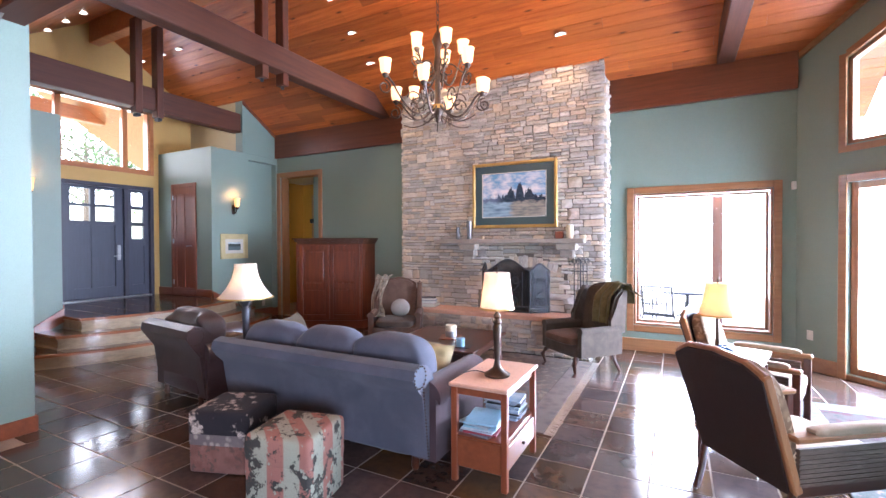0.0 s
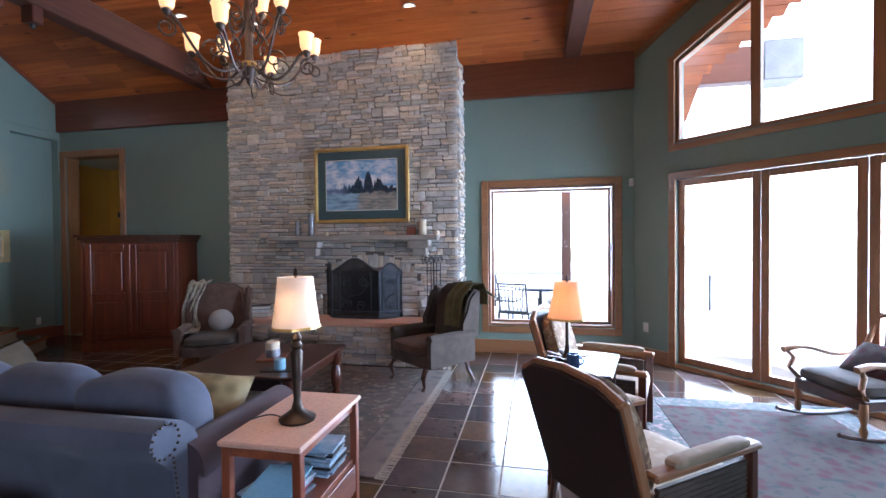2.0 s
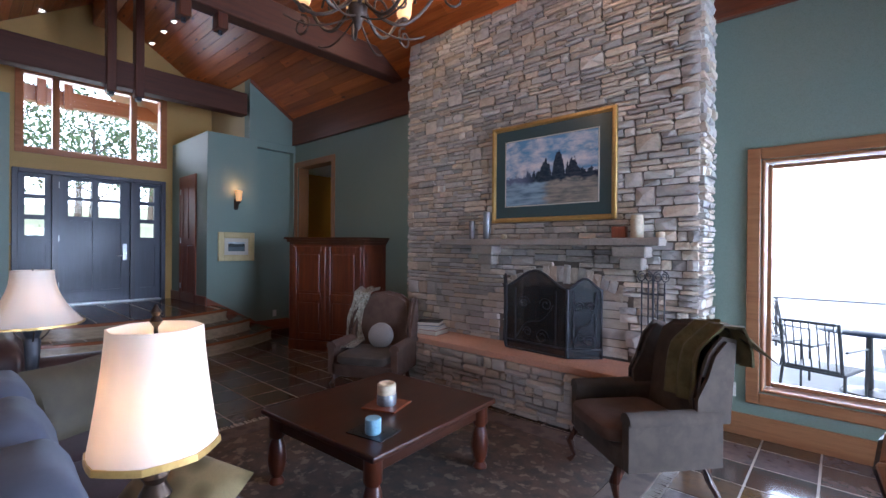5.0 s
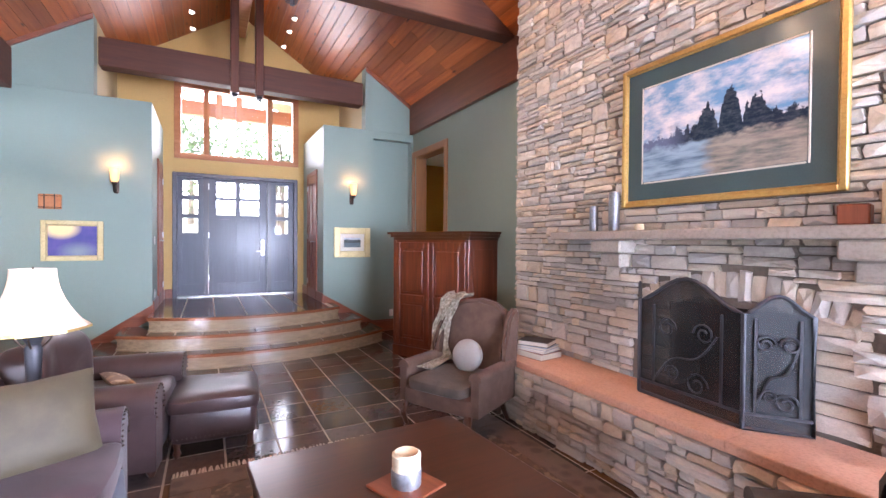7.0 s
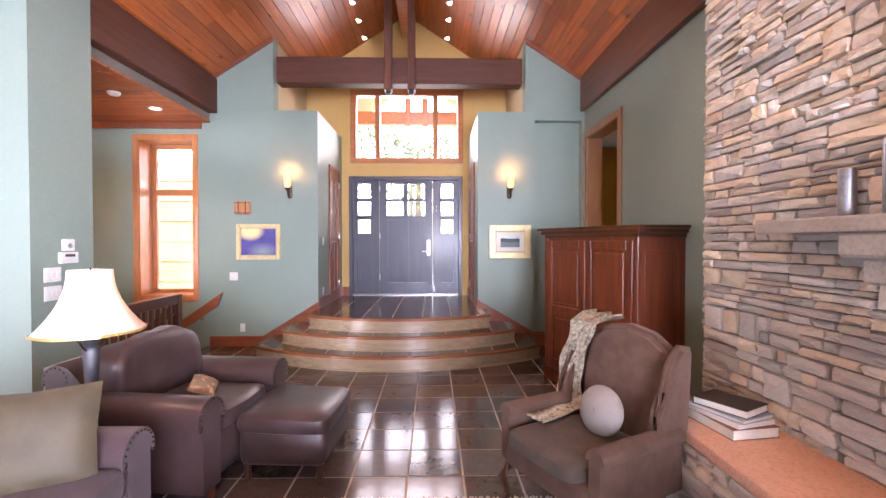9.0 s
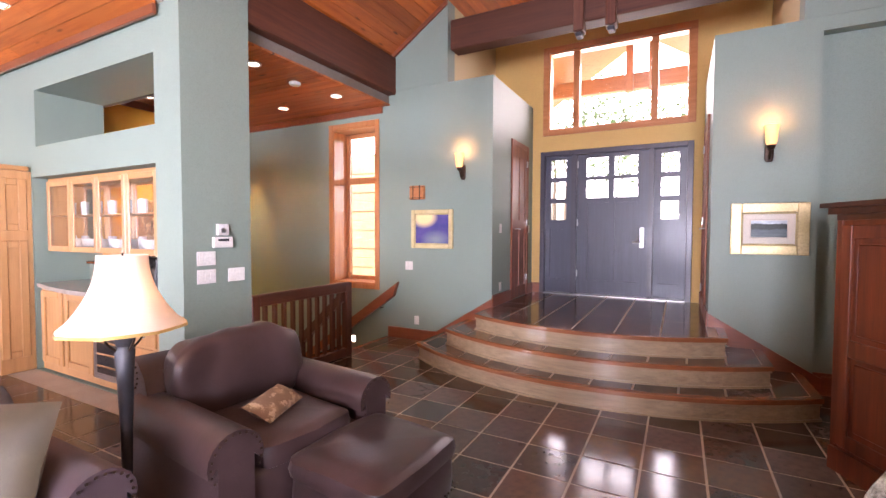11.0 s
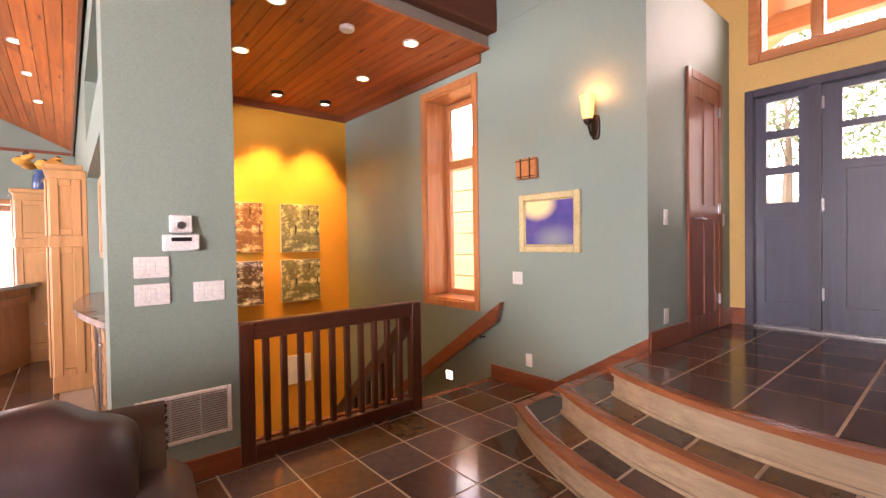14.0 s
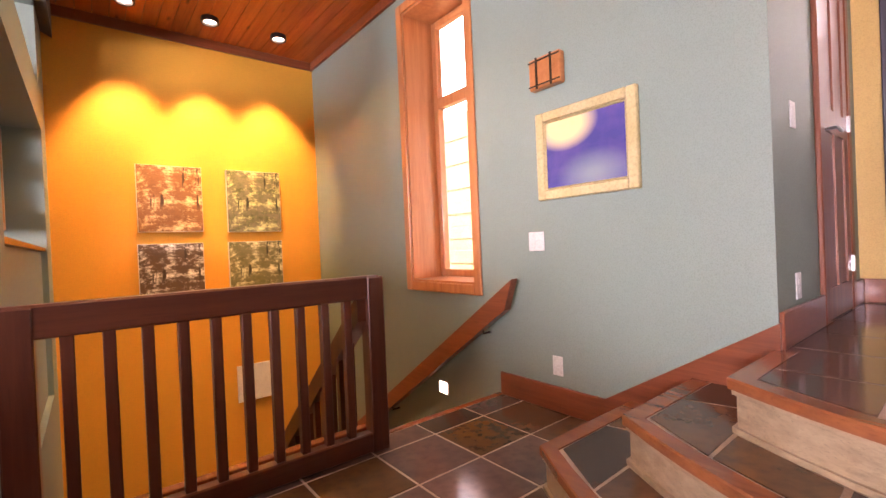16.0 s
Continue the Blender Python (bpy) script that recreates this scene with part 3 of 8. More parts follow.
def wall_bm(axis, lo, hi, a0, a1, z0, z1, holes=()):
    """A wall with openings (a0, a1, z0, z1) that go through it; axis is the way it faces."""
    av = sorted({a0, a1, *[v for h in holes for v in h[:2]]})
    boxes = []
    for p, q in zip(av, av[1:]):
        zs = sorted([(h[2], h[3]) for h in holes if h[0] <= p and h[1] >= q])
        z = z0
        for b, t in zs + [(z1, z1)]:
            if b > z:
                boxes.append((lo, hi, p, q, z, b) if axis == "X" else (p, q, lo, hi, z, b))
            z = max(z, t)
    return B(*boxes)


def frame_bm(axis, lo, hi, a0, a1, z0, z1, w, sill=True, wt=None):
    """Four (or three) boards round an opening whose outer edges are given."""
    wt = wt or w
    bits = [(a0, a0 + w, z0, z1), (a1 - w, a1, z0, z1), (a0 + w, a1 - w, z1 - wt, z1)]
    if sill:
        bits.append((a0 + w, a1 - w, z0, z0 + w))
    return B(*[(lo, hi, p, q, b, t) if axis == "X" else (p, q, lo, hi, b, t) for p, q, b, t in bits], bevel=0.006)


# ---- large structure ----
F = 0.2
struct("wall_north", wall_bm("Y", NORTH, NORTH + F, WEST - 0.2, PX + 0.05, 0, 4.1, [(-7.46, -6.38, 0, 2.97), (-0.47, 1.14, 0.37, 2.22)]), GREEN, "sage green painted wall beside the stone chimney")
struct("wall_west_stair", wall_bm("X", WEST - F, WEST, -1.78, 2.82, -2.9, 3.35, [(0.3, 1.08, 0.71, 2.94), (2.2, 2.82, -2.9, 0.0)]), GREEN, "sage green wall beside the entry steps")
struct("wall_west_niche", wall_bm("X", WEST - F, WEST, 5.1, 6.84, 0, 3.35, [(5.92, 6.6, 0, 3.23)]), GREEN, "sage green wall with a shallow recess")
struct("wall_recess_back", B((WEST - F, WEST - 0.13, 5.92, 6.6, 0, 3.23)), GREEN, "back of the shallow green recess")
bm = prism([(1.2, 3.352), (2.2, 3.352), (2.2, vault(2.2)), (1.2, vault(1.2))], "X", WEST - F, WEST)
prism([(5.78, 3.352), (6.84, 3.352), (6.84, vault(6.84)), (5.78, vault(5.78))], "X", WEST - F, WEST, bm)
struct("wall_west_gable", bm, GREEN, "sage green gable pieces under the vaulted ceiling")
# entry hall
bm = B((DOORX, WEST - F, 2.2, 2.82, TOP - 0.5, 3.35), (DOORX, WEST - F, 5.1, 5.78, TOP - 0.5, 3.35))
struct("wall_hall_side", bm, GREEN, "closet blocks that flank the entry hall, flat topped")
bm = prism([(2.0, 3.3), (2.2, 3.3), (2.2, vault(2.2)), (2.0, vault(2.0))], "X", DOORX, WEST - F)
prism([(5.78, 3.3), (5.98, 3.3), (5.98, vault(5.98)), (5.78, vault(5.78))], "X", DOORX, WEST - F, bm)
struct("wall_hall_upper", bm, TAN, "tan upper side walls above the closet blocks")
bm = wall_bm("X", DOORX - F, DOORX, 2.0, 5.98, 0, 4.2, [(2.98, 4.955, TOP, 2.64), (3.06, 4.92, 2.98, 4.13)])
prism([(2.0, 4.2), (5.98, 4.2), (5.98, vault(5.98)), (RIDGE_Y, RIDGE_Z), (2.0, vault(2.0))], "X", DOORX - F, DOORX, bm)
struct("wall_entry", bm, ENTRYGOLD, "golden ochre wall round the front door")
# stairwell and column
struct("wall_stair_south", B((-7.78, -5.19, -1.78, -1.58, -2.9, 3.3)), GOLD, "golden ochre stairwell wall lit by spots")
PASS = [(-1.1, 1.1, 0, 2.0), (-1.0, 1.1, 2.31, 2.88)]
struct("wall_kitchen_west", wall_bm("X", -5.225, -4.605, -7.2, 1.44, -2.9, 3.8, PASS), GREEN, "thick sage green wall with a pass-through and a bar niche")
struct("wall_kitchen_south", wall_bm("Y", -7.4, -7.2, -5.2, 3.2, 0, 6.0, [(-4.3, -3.0, 0.05, 2.15)]), GREEN, "sage green far kitchen wall with a glazed door")
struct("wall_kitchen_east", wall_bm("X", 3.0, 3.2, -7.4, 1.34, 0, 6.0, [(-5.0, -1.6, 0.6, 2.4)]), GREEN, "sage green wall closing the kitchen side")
# south beam line above the open side
bm = prism([(-7.6, 3.79), (3.2, 3.79), (3.2, vault(1.2) + 1.6), (-7.6, vault(1.2) + 1.6)], "Y", 1.2, 1.3)
struct("wall_header_south", bm, GREEN, "green header above the south beam")


def glass_m(s, z, out=0.0):
    return Matrix(((GD.x, -GN.x, 0, PX + GD.x * s - GN.x * out), (GD.y, -GN.y, 0, PY + GD.y * s - GN.y * out), (0, 0, 1, z), (0, 0, 0, 1)))


G0 = glass_m(0, 0)
S0, S1 = 0.47, GLEN - 0.12
vs = lambda s: vault(PY + GD.y * s)
UPT = lambda s: vs(s) - 0.42
bm = wall_bm("Y", 0, F, -0.15, GLEN + 0.2, 0, 2.62, [(S0 + 0.08, S1 - 0.08, 0.06, 2.2)])
prism([(-0.15, 2.62), (S0 + 0.06, 2.62), (S0 + 0.06, vs(S0 + 0.06)), (-0.15, vs(-0.15))], "Y", 0, F, bm)
prism([(S1 - 0.06, 2.62), (GLEN + 0.2, 2.62), (GLEN + 0.2, vs(GLEN + 0.2)), (S1 - 0.06, vs(S1 - 0.06))], "Y", 0, F, bm)
prism([(S0 + 0.06, UPT(S0 + 0.06) - 0.06), (S1 - 0.06, UPT(S1 - 0.06) - 0.06), (S1 - 0.06, vs(S1)), (S0 + 0.06, vs(S0))], "Y", 0, F, bm)
struct("wall_glass_bay", turn(bm, G0), GREEN, "angled sage green wall that holds the tall glazing")
bm = prism([(0, 0), (GLEN, 0), (GLEN, vs(0)), (0, vs(GLEN))], "Y", 0, F)
q0 = APEX
q1 = Vector((PX, 2 * RIDGE_Y - PY, 0))
dd = (q1 - q0).normalized()
nn = Vector((-dd.y, dd.x, 0))
turn(bm, Matrix(((dd.x, nn.x, 0, q0.x), (dd.y, nn.y, 0, q0.y), (0, 0, 1, 0), (0, 0, 0, 1))))
struct("wall_bay_south", bm, GREEN, "plain sage green wall closing the bay")
struct("wall_south_return", B((PX, 3.2, 1.2, 1.335, 0, 3.79)), GREEN, "short green return wall")

# ceilings: boards side by side with a groove between them


def boards(lo, hi, step, z_of, x0, x1, along, thick=0.02, gap=0.006):
    bm = bmesh.new()
    a = lo
    while a < hi - 1e-6:
        b = min(a + step, hi)
        xs = [x0]
        xe = x1(a) if callable(x1) else x1
        while xs[-1] < xe:
            xs.append(min(xe, xs[-1] + 2.2 + 1.6 * random.random()))
        for p, q in zip(xs, xs[1:]):
            c = []
            for u, v in ((p, a + gap / 2), (q - 0.002, a + gap / 2), (q - 0.002, b - gap / 2), (p, b - gap / 2)):
                z = z_of(v)
                c.append(((u, v) if along == "X" else (v, u)) + (z,))
            lowv = [bm.verts.new(k) for k in c]
            highv = [bm.verts.new((k[0], k[1], k[2] + thick)) for k in c]
            bm.faces.new(lowv)
            for i in range(4):
                bm.faces.new((lowv[i], lowv[(i + 1) % 4], highv[(i + 1) % 4], highv[i]))
        a = b
    return bm


eave = lambda y: PX + (PY - min(y, 6.9)) * math.tan(radians(43)) + 1.15 if y > RIDGE_Y else 4.9
tagged(struct("ceiling", joined(boards(RIDGE_Y, 7.6, 0.118, vault, -9.5, eave, "X"), boards(0.9, RIDGE_Y, 0.118, vault, -9.5, eave, "X")), PINE, "vaulted ceiling of knotty pine boards", "ceiling"))
bm = bmesh.new()
for ya, yb, xa, xb in ((0.85, RIDGE_Y, 4.9, 4.9), (RIDGE_Y, 6.9, eave(RIDGE_Y + 0.01), eave(6.9)), (6.9, 7.65, eave(6.9), eave(6.9))):
    lo_ = [(-9.5, ya), (xa, ya), (xb, yb), (-9.5, yb)]
    v0 = [bm.verts.new((p, q, vault(q) + 0.03)) for p, q in lo_]
    v1 = [bm.verts.new((p, q, vault(q) + 0.3)) for p, q in lo_]
    bm.faces.new(v0)
    bm.faces.new(v1)
    for i in range(4):
        bm.faces.new((v0[i], v0[(i + 1) % 4], v1[(i + 1) % 4], v1[i]))
struct("roof", bm, MORTAR, "dark roof deck above the pine boards", "roof")
struct("ceiling_stair", boards(-7.58, -5.15, 0.118, lambda v: 3.17, -1.6, 1.32, "Y"), PINE_Y, "flat knotty pine ceiling over the stairs", "ceiling")
struct("roof_stair", B((-7.8, -5.0, -1.8, 1.3, 3.2, 3.3)), MORTAR, "deck above the stair ceiling", "roof")
kz = lambda x: 3.22 + 0.5 * (x + 4.58) if x < -0.8 else 3.22 + 0.5 * 3.78 - 0.5 * (x + 0.8)
struct("ceiling_kitchen", boards(-4.58, 3.0, 0.118, kz, -7.2, 1.2, "Y"), PINE_Y, "sloping knotty pine ceiling over the kitchen", "ceiling")
struct("roof_kitchen", prism([(-5.3, kz(-5.3) + 0.03), (-0.8, kz(-0.8) + 0.03), (3.3, kz(3.3) + 0.03), (3.3, kz(3.3) + 0.3), (-0.8, kz(-0.8) + 0.35), (-5.3, kz(-5.3) + 0.3)], "Y", -7.5, 1.25), MORTAR, "roof deck above the kitchen", "roof")

# beams and fascias
def beam(name, bm, m, label):
    return tagged(part(name, bm, m), label, "beam", "", "structure")


beam("beam_north_fascia", B((WEST, -4.1, NORTH - 0.07, NORTH, 3.36, 3.86), bevel=0.008), FASCIA, "red-brown fascia beam along the wall top")
beam("beam_north_fascia_east", B((-0.83, PX, NORTH - 0.07, NORTH, 3.4, 3.86), bevel=0.008), FASCIA, "red-brown fascia beam above the window")
beam("beam_south", B((WEST, 3.0, 1.2, 1.42, 3.3, 3.79), bevel=0.01), BEAM_X, "deep dark beam along the open side")
beam("beam_ridge", B((-9.2, APEX.x, RIDGE_Y - 0.09, RIDGE_Y + 0.09, RIDGE_Z - 0.42, RIDGE_Z - 0.03), bevel=0.01), ORANGE_Y, "pine ridge beam")
for xt in (-4.7, 0.62):
    t = tagged(new("roof_truss"), "dark timber tie beam with hanging twin posts", "truss", "roof trusses")
    t.location = (xt, RIDGE_Y, 3.84)
    part("tie_beam", B((-0.1, 0.1, -2.62, 2.6, 0, 0.33), bevel=0.012), BEAM_Y, t)
    for s in (-1, 1):
        part("post", B((-0.075, 0.075, 0.17 * s - 0.05, 0.17 * s + 0.05, -0.16, 1.32), bevel=0.008), BEAM_Z, t)
        part("bolt", lathe([(0.022, -0.03), (0.022, 0.03)], 8, (0.0, 0.17 * s, -0.17)), IRON, t)
t = tagged(new("entry_truss"), "dark plum timber beam with twin posts over the entry", "truss")
t.location = (-7.66, RIDGE_Y, 3.73)
part("tie_beam", B((-0.11, 0.11, -1.74, 1.74, 0, 0.37), bevel=0.012), BEAM_Y, t)
for s in (-1, 1):
    part("post", B((0.0, 0.16, 0.165 * s - 0.055, 0.165 * s + 0.055, -0.1, 1.4), bevel=0.008), BEAM_Z, t)
    part("bolt", B((0.02, 0.14, 0.165 * s - 0.035, 0.165 * s + 0.035, -0.15, -0.102), bevel=0.01), IRON, t)

# trim
def trim(name, bm, m, label, cat="trim"):
    return tagged(part(name, bm, m), label, cat, "", "structure")


trim("baseboard_north", B((-6.38, -4.12, NORTH - 0.018, NORTH, 0, 0.18), (-0.82, PX, NORTH - 0.018, NORTH, 0, 0.18), bevel=0.004), OAK_X, "oak baseboard", "baseboard")
trim("baseboard_west", B((WEST, WEST + 0.018, 1.29, 2.05, 0, 0.15), (WEST, WEST + 0.018, 5.98, NORTH, 0, 0.17), (WEST - 0.128, WEST - 0.11, 5.93, 6.59, 0, 0.17), bevel=0.004), CHERRY_Y, "cherry baseboard", "baseboard")
trim("baseboard_hall", B((DOORX, -8.98, 2.822, 2.84, TOP, TOP + 0.15), (-8.28, WEST, 2.822, 2.84, TOP, TOP + 0.15), (DOORX, WEST, 5.08, 5.098, TOP, TOP + 0.15), (DOORX, DOORX + 0.018, 2.84, 2.97, TOP, TOP + 0.15), bevel=0.004), CHERRY_X, "cherry baseboard in the hall", "baseboard")
bm = prism([(2.05, 0.0), (2.05, 0.15), (2.83, 0.64), (2.83, 0.45)], "X", WEST, WEST + 0.02)
prism([(5.98, 0.0), (5.98, 0.15), (5.1, 0.66), (5.1, 0.45)], "X", WEST, WEST + 0.02, bm)
trim("baseboard_steps", bm, CHERRY_Y, "cherry skirting that climbs beside the steps", "baseboard")
trim("baseboard_column", B((-5.225, -4.605, 1.44, 1.458, 0, 0.13), (-4.605, -4.587, 1.1, 1.458, 0, 0.13), bevel=0.004), CHERRY_X, "cherry baseboard round the column", "baseboard")
trim("baseboard_bay", turn(B((0, S0, -0.02, 0, 0, 0.17), bevel=0.004), G0), OAK_X, "oak baseboard on the angled wall", "baseboard")
bm = B()
for a, b in ((1.33, 2.2), (6.64, 5.78)):
    s = 1 if b > a else -1
    prism([(a, vault(a) - 0.06), (b, vault(b) - 0.06), (b, vault(b)), (a, vault(a))], "X", WEST, WEST + 0.03, bm)
trim("trim_gable", bm, CHERRY_Y, "cherry trim under the pine boards")
trim("trim_bay", turn(prism([(0, vs(0) - 0.07), (GLEN, vs(GLEN) - 0.07), (GLEN, vs(GLEN)), (0, vs(0))], "Y", -0.03, 0), G0), OAK_X, "oak trim along the sloping wall top")
trim("trim_stair_ceiling", B((-7.58, -5.19, -1.58, -1.55, 3.08, 3.17), (-7.58, -7.55, -1.55, 1.2, 3.08, 3.17), bevel=0.004), CHERRY_X, "cherry trim round the stair ceiling")
trim("trim_kitchen", B((-4.58, -4.55, -7.2, 1.2, 3.14, 3.22), (-4.6, 3.0, -7.2, -7.17, 3.14, 3.2), bevel=0.004), CHERRY_Y, "wood trim under the kitchen ceiling")

# floors
struct("floor", B((-7.78, 4.2, 1.29, 6.9, -0.25, -0.0025), (-4.6, 4.2, -7.4, 1.29, -0.25, -0.0025)), GROUT, "main floor bed with pale grout lines", "floor")
struct("floor_hall", B((DOORX - 0.2, WEST - 0.0, 2.8, 5.2, 0, TOP - 0.0025)), GROUT, "raised entry floor with pale grout lines", "floor")
struct("floor_beyond", B((-9.0, -4.0, 6.84, 9.4, -0.25, 0)), OAK_X, "oak floor of the room beyond the cased opening", "floor")
struct("wall_beyond", B((-9.0, -4.0, 8.6, 8.8, 0, 3.2), (-4.2, -4.0, 6.84, 8.6, 0, 3.2), (-9.0, -8.8, 6.84, 8.6, 0, 3.2)), GOLD, "ochre walls of the room beyond")
struct("ceiling_beyond", B((-9.0, -4.0, 6.84, 8.8, 3.1, 3.2)), WHITE, "ceiling of the room beyond", "ceiling")
trim("floor_edge", B((-7.58, -5.19, 1.255, 1.295, -0.22, 0.004), bevel=0.005), NOSING, "red oak edging at the top of the stairs")

# entry steps: three curved treads with oak risers
CY = 4.02
STEPS = [(0.177, -6.86, 1.8, 0.58, 2.22), (0.354, -6.97, 1.5, 0.46, 2.52), (TOP, -7.08, 1.19, 0.33, 2.83)]


def step_line(x_end, half, sag, y_wall, off=0.0, n=25):
    pts = [(WEST, y_wall - off), (x_end + off * 0.5, CY - half - off)]
    rr = (half * half + sag * sag) / (2 * sag)
    for i in range(n):
        a = -1 + 2 * i / (n - 1)
        y = (half + min(off, 0.0)) * a
        pts.append((x_end - (rr - sag) + math.sqrt(rr * rr - y * y) + off, CY + y))
    pts += [(x_end + off * 0.5, CY + half + off), (WEST, 2 * CY - y_wall + off)]
    return pts


low = 0.0
for z, xe, half, sag, yw in STEPS:
    pts = step_line(xe, half, sag, yw)
    st = tagged(part("entry_step", prism(pts, "Z", low - 0.02, z - 0.034), OAKSTEP), "curved entry step with a pale oak riser", "step", "entry steps", "structure")
    noseline = step_line(xe, half, sag, yw, 0.022)
    inner = step_line(xe, half, sag, yw, -0.05)
    bm = bmesh.new()
    for lo_, hi_, A_, C_ in ((z - 0.034, z + 0.002, noseline, inner),):
        va = [[bm.verts.new((p[0], p[1], h)) for p in L] for L, h in ((A_, lo_), (A_, hi_ - 0.006), ([(p[0] - 0.006, p[1]) for p in A_], hi_), (C_, hi_), (C_, lo_))]
        for r0, r1 in zip(va, va[1:] + va[:1]):
            for i in range(len(A_) - 1):
                bm.faces.new((r0[i], r0[i + 1], r1[i + 1], r1[i]))
    part("nosing", bm, NOSING, st, "rounded red oak nosing")
    part("tread_bed", prism(step_line(xe, half, sag, yw, -0.04), "Z", z - 0.034, z - 0.003), GROUT, st)
    part("cove", prism(step_line(xe, half, sag, yw, 0.012), "Z", z - 0.052, z - 0.036), OAKSTEP, st)
    part("shoe_moulding", prism(step_line(xe, half, sag, yw, 0.014), "Z", low, low + 0.018), OAKSTEP, st)
    low = z

# ---- windows and doors ----


def window(name, m, boxes_frame, panes, label, fm):
    w = tagged(new(name), label, "window", "", "structure")
    w.matrix_world = m
    for nm, bm, mt in boxes_frame:
        part(nm, bm, mt, w)
    for x0, x1, z0, z1, y in panes:
        p = part("pane", B((x0, x1, y, y + 0.006, z0, z1)), GLASS, w)
        p.visible_shadow = False
    return w


ID = Matrix.Identity(4)
window("window_1", ID, [
    ("casing", frame_bm("Y", NORTH - 0.022, NORTH, -0.56, 1.23, 0.275, 2.31, 0.09), OAK_X),
    ("jamb", frame_bm("Y", NORTH + 0.002, NORTH + 0.16, -0.468, 1.138, 0.372, 2.218, 0.025), OAK_Z),
    ("window_frame", frame_bm("Y", NORTH + 0.11, NORTH + 0.15, -0.44, 1.11, 0.4, 2.19, 0.035), OAK_Z),
], [(-0.41, 1.08, 0.43, 2.16, NORTH + 0.125)], "square picture window in an oak casing", OAK_X)

# sliding glass doors and the sloping upper lights on the angled wall
d = tagged(new("sliding_door_1"), "tall oak framed sliding glass doors", "door", "", "structure")
d.matrix_world = G0
part("casing", frame_bm("Y", -0.022, 0.0, S0, S1, 0.0, 2.28, 0.085, sill=False), OAK_X, d)
part("track", B((S0 + 0.08, S1 - 0.08, -0.01, 0.19, 0.0, 0.055), bevel=0.005), OAK_X, d)
cuts = [S0 + 0.08, 1.4, 2.21, 3.02, S1 - 0.08]
for a, b in zip(cuts, cuts[1:]):
    leaf_ = part("door_leaf", frame_bm("Y", 0.05, 0.1, a + 0.003, b - 0.003, 0.062, 2.195, 0.075), OAK_Z, d)
    g = part("pane", B((a + 0.07, b - 0.07, 0.07, 0.078, 0.13, 2.13)), GLASS, leaf_)
    g.visible_shadow = False
d = tagged(new("window_2"), "sloping clerestory window over the sliding doors", "window", "", "structure")
d.matrix_world = G0
sa, sb = S0, S1
zt = lambda s, o: UPT(s) - o
bm = B((sa, sb, -0.022, 0.0, 2.53, 2.6), (sa, sa + 0.07, -0.022, 0, 2.6, zt(sa, 0.0)))
prism([(sa + 0.07, zt(sa + 0.07, 0.08)), (sb, zt(sb, 0.08)), (sb, zt(sb, 0)), (sa + 0.07, zt(sa + 0.07, 0))], "Y", -0.022, 0, bm)
part("casing", bm, OAK_X, d)
ucuts = [S0 + 0.06, 1.36, 2.28, S1 - 0.06]
for a, b in zip(ucuts, ucuts[1:]):
    o1 = 0.07
    bm = B((a, a + 0.045, 0.03, 0.09, 2.62, zt(a, o1)), (b - 0.045, b, 0.03, 0.09, 2.62, zt(b, o1)), (a + 0.045, b - 0.045, 0.03, 0.09, 2.622, 2.66))
    prism([(a, zt(a, o1 + 0.05)), (b, zt(b, o1 + 0.05)), (b, zt(b, o1)), (a, zt(a, o1))], "Y", 0.03, 0.09, bm)
    f = part("window_frame", bm, OAK_Z, d)
    g = part("pane", prism([(a + 0.03, 2.65), (b - 0.03, 2.65), (b - 0.03, zt(b, o1 + 0.03)), (a + 0.03, zt(a, o1 + 0.03))], "Y", 0.055, 0.061), GLASS, f)
    g.visible_shadow = False

# tall stair window, deep fir reveal
RX = WEST - 0.36
struct("wall_stair_window_reveal", wall_bm("X", RX - 0.05, WEST - F, -0.2, 1.6, 0.2, 3.3, [(0.3, 1.08, 0.71, 2.94)]), GREEN, "outer skin of the thick wall round the stair window")
w = tagged(new("window_3"), "tall narrow stair window in a deep orange fir reveal", "window", "", "structure")
part("casing", frame_bm("X", WEST, WEST + 0.02, 0.235, 1.145, 0.64, 3.01, 0.075), ORANGE_Z, w)
part("jamb", B((RX, WEST, 0.302, 0.322, 0.71, 2.94), (RX, WEST, 1.058, 1.078, 0.71, 2.94), (RX, WEST, 0.322, 1.058, 0.712, 0.73), (RX, WEST, 0.322, 1.058, 2.92, 2.938)), ORANGE_Z, w)
part("window_frame", joined(frame_bm("X", RX + 0.02, RX + 0.08, 0.325, 1.055, 0.735, 2.915, 0.06), B((RX + 0.02, RX + 0.08, 0.385, 0.995, 2.17, 2.26))), ORANGE_Z, w)
for z0, z1 in ((0.79, 2.17), (2.26, 2.86)):
    part("pane", B((RX + 0.045, RX + 0.051, 0.385, 0.995, z0, z1)), GLASS, w).visible_shadow = False

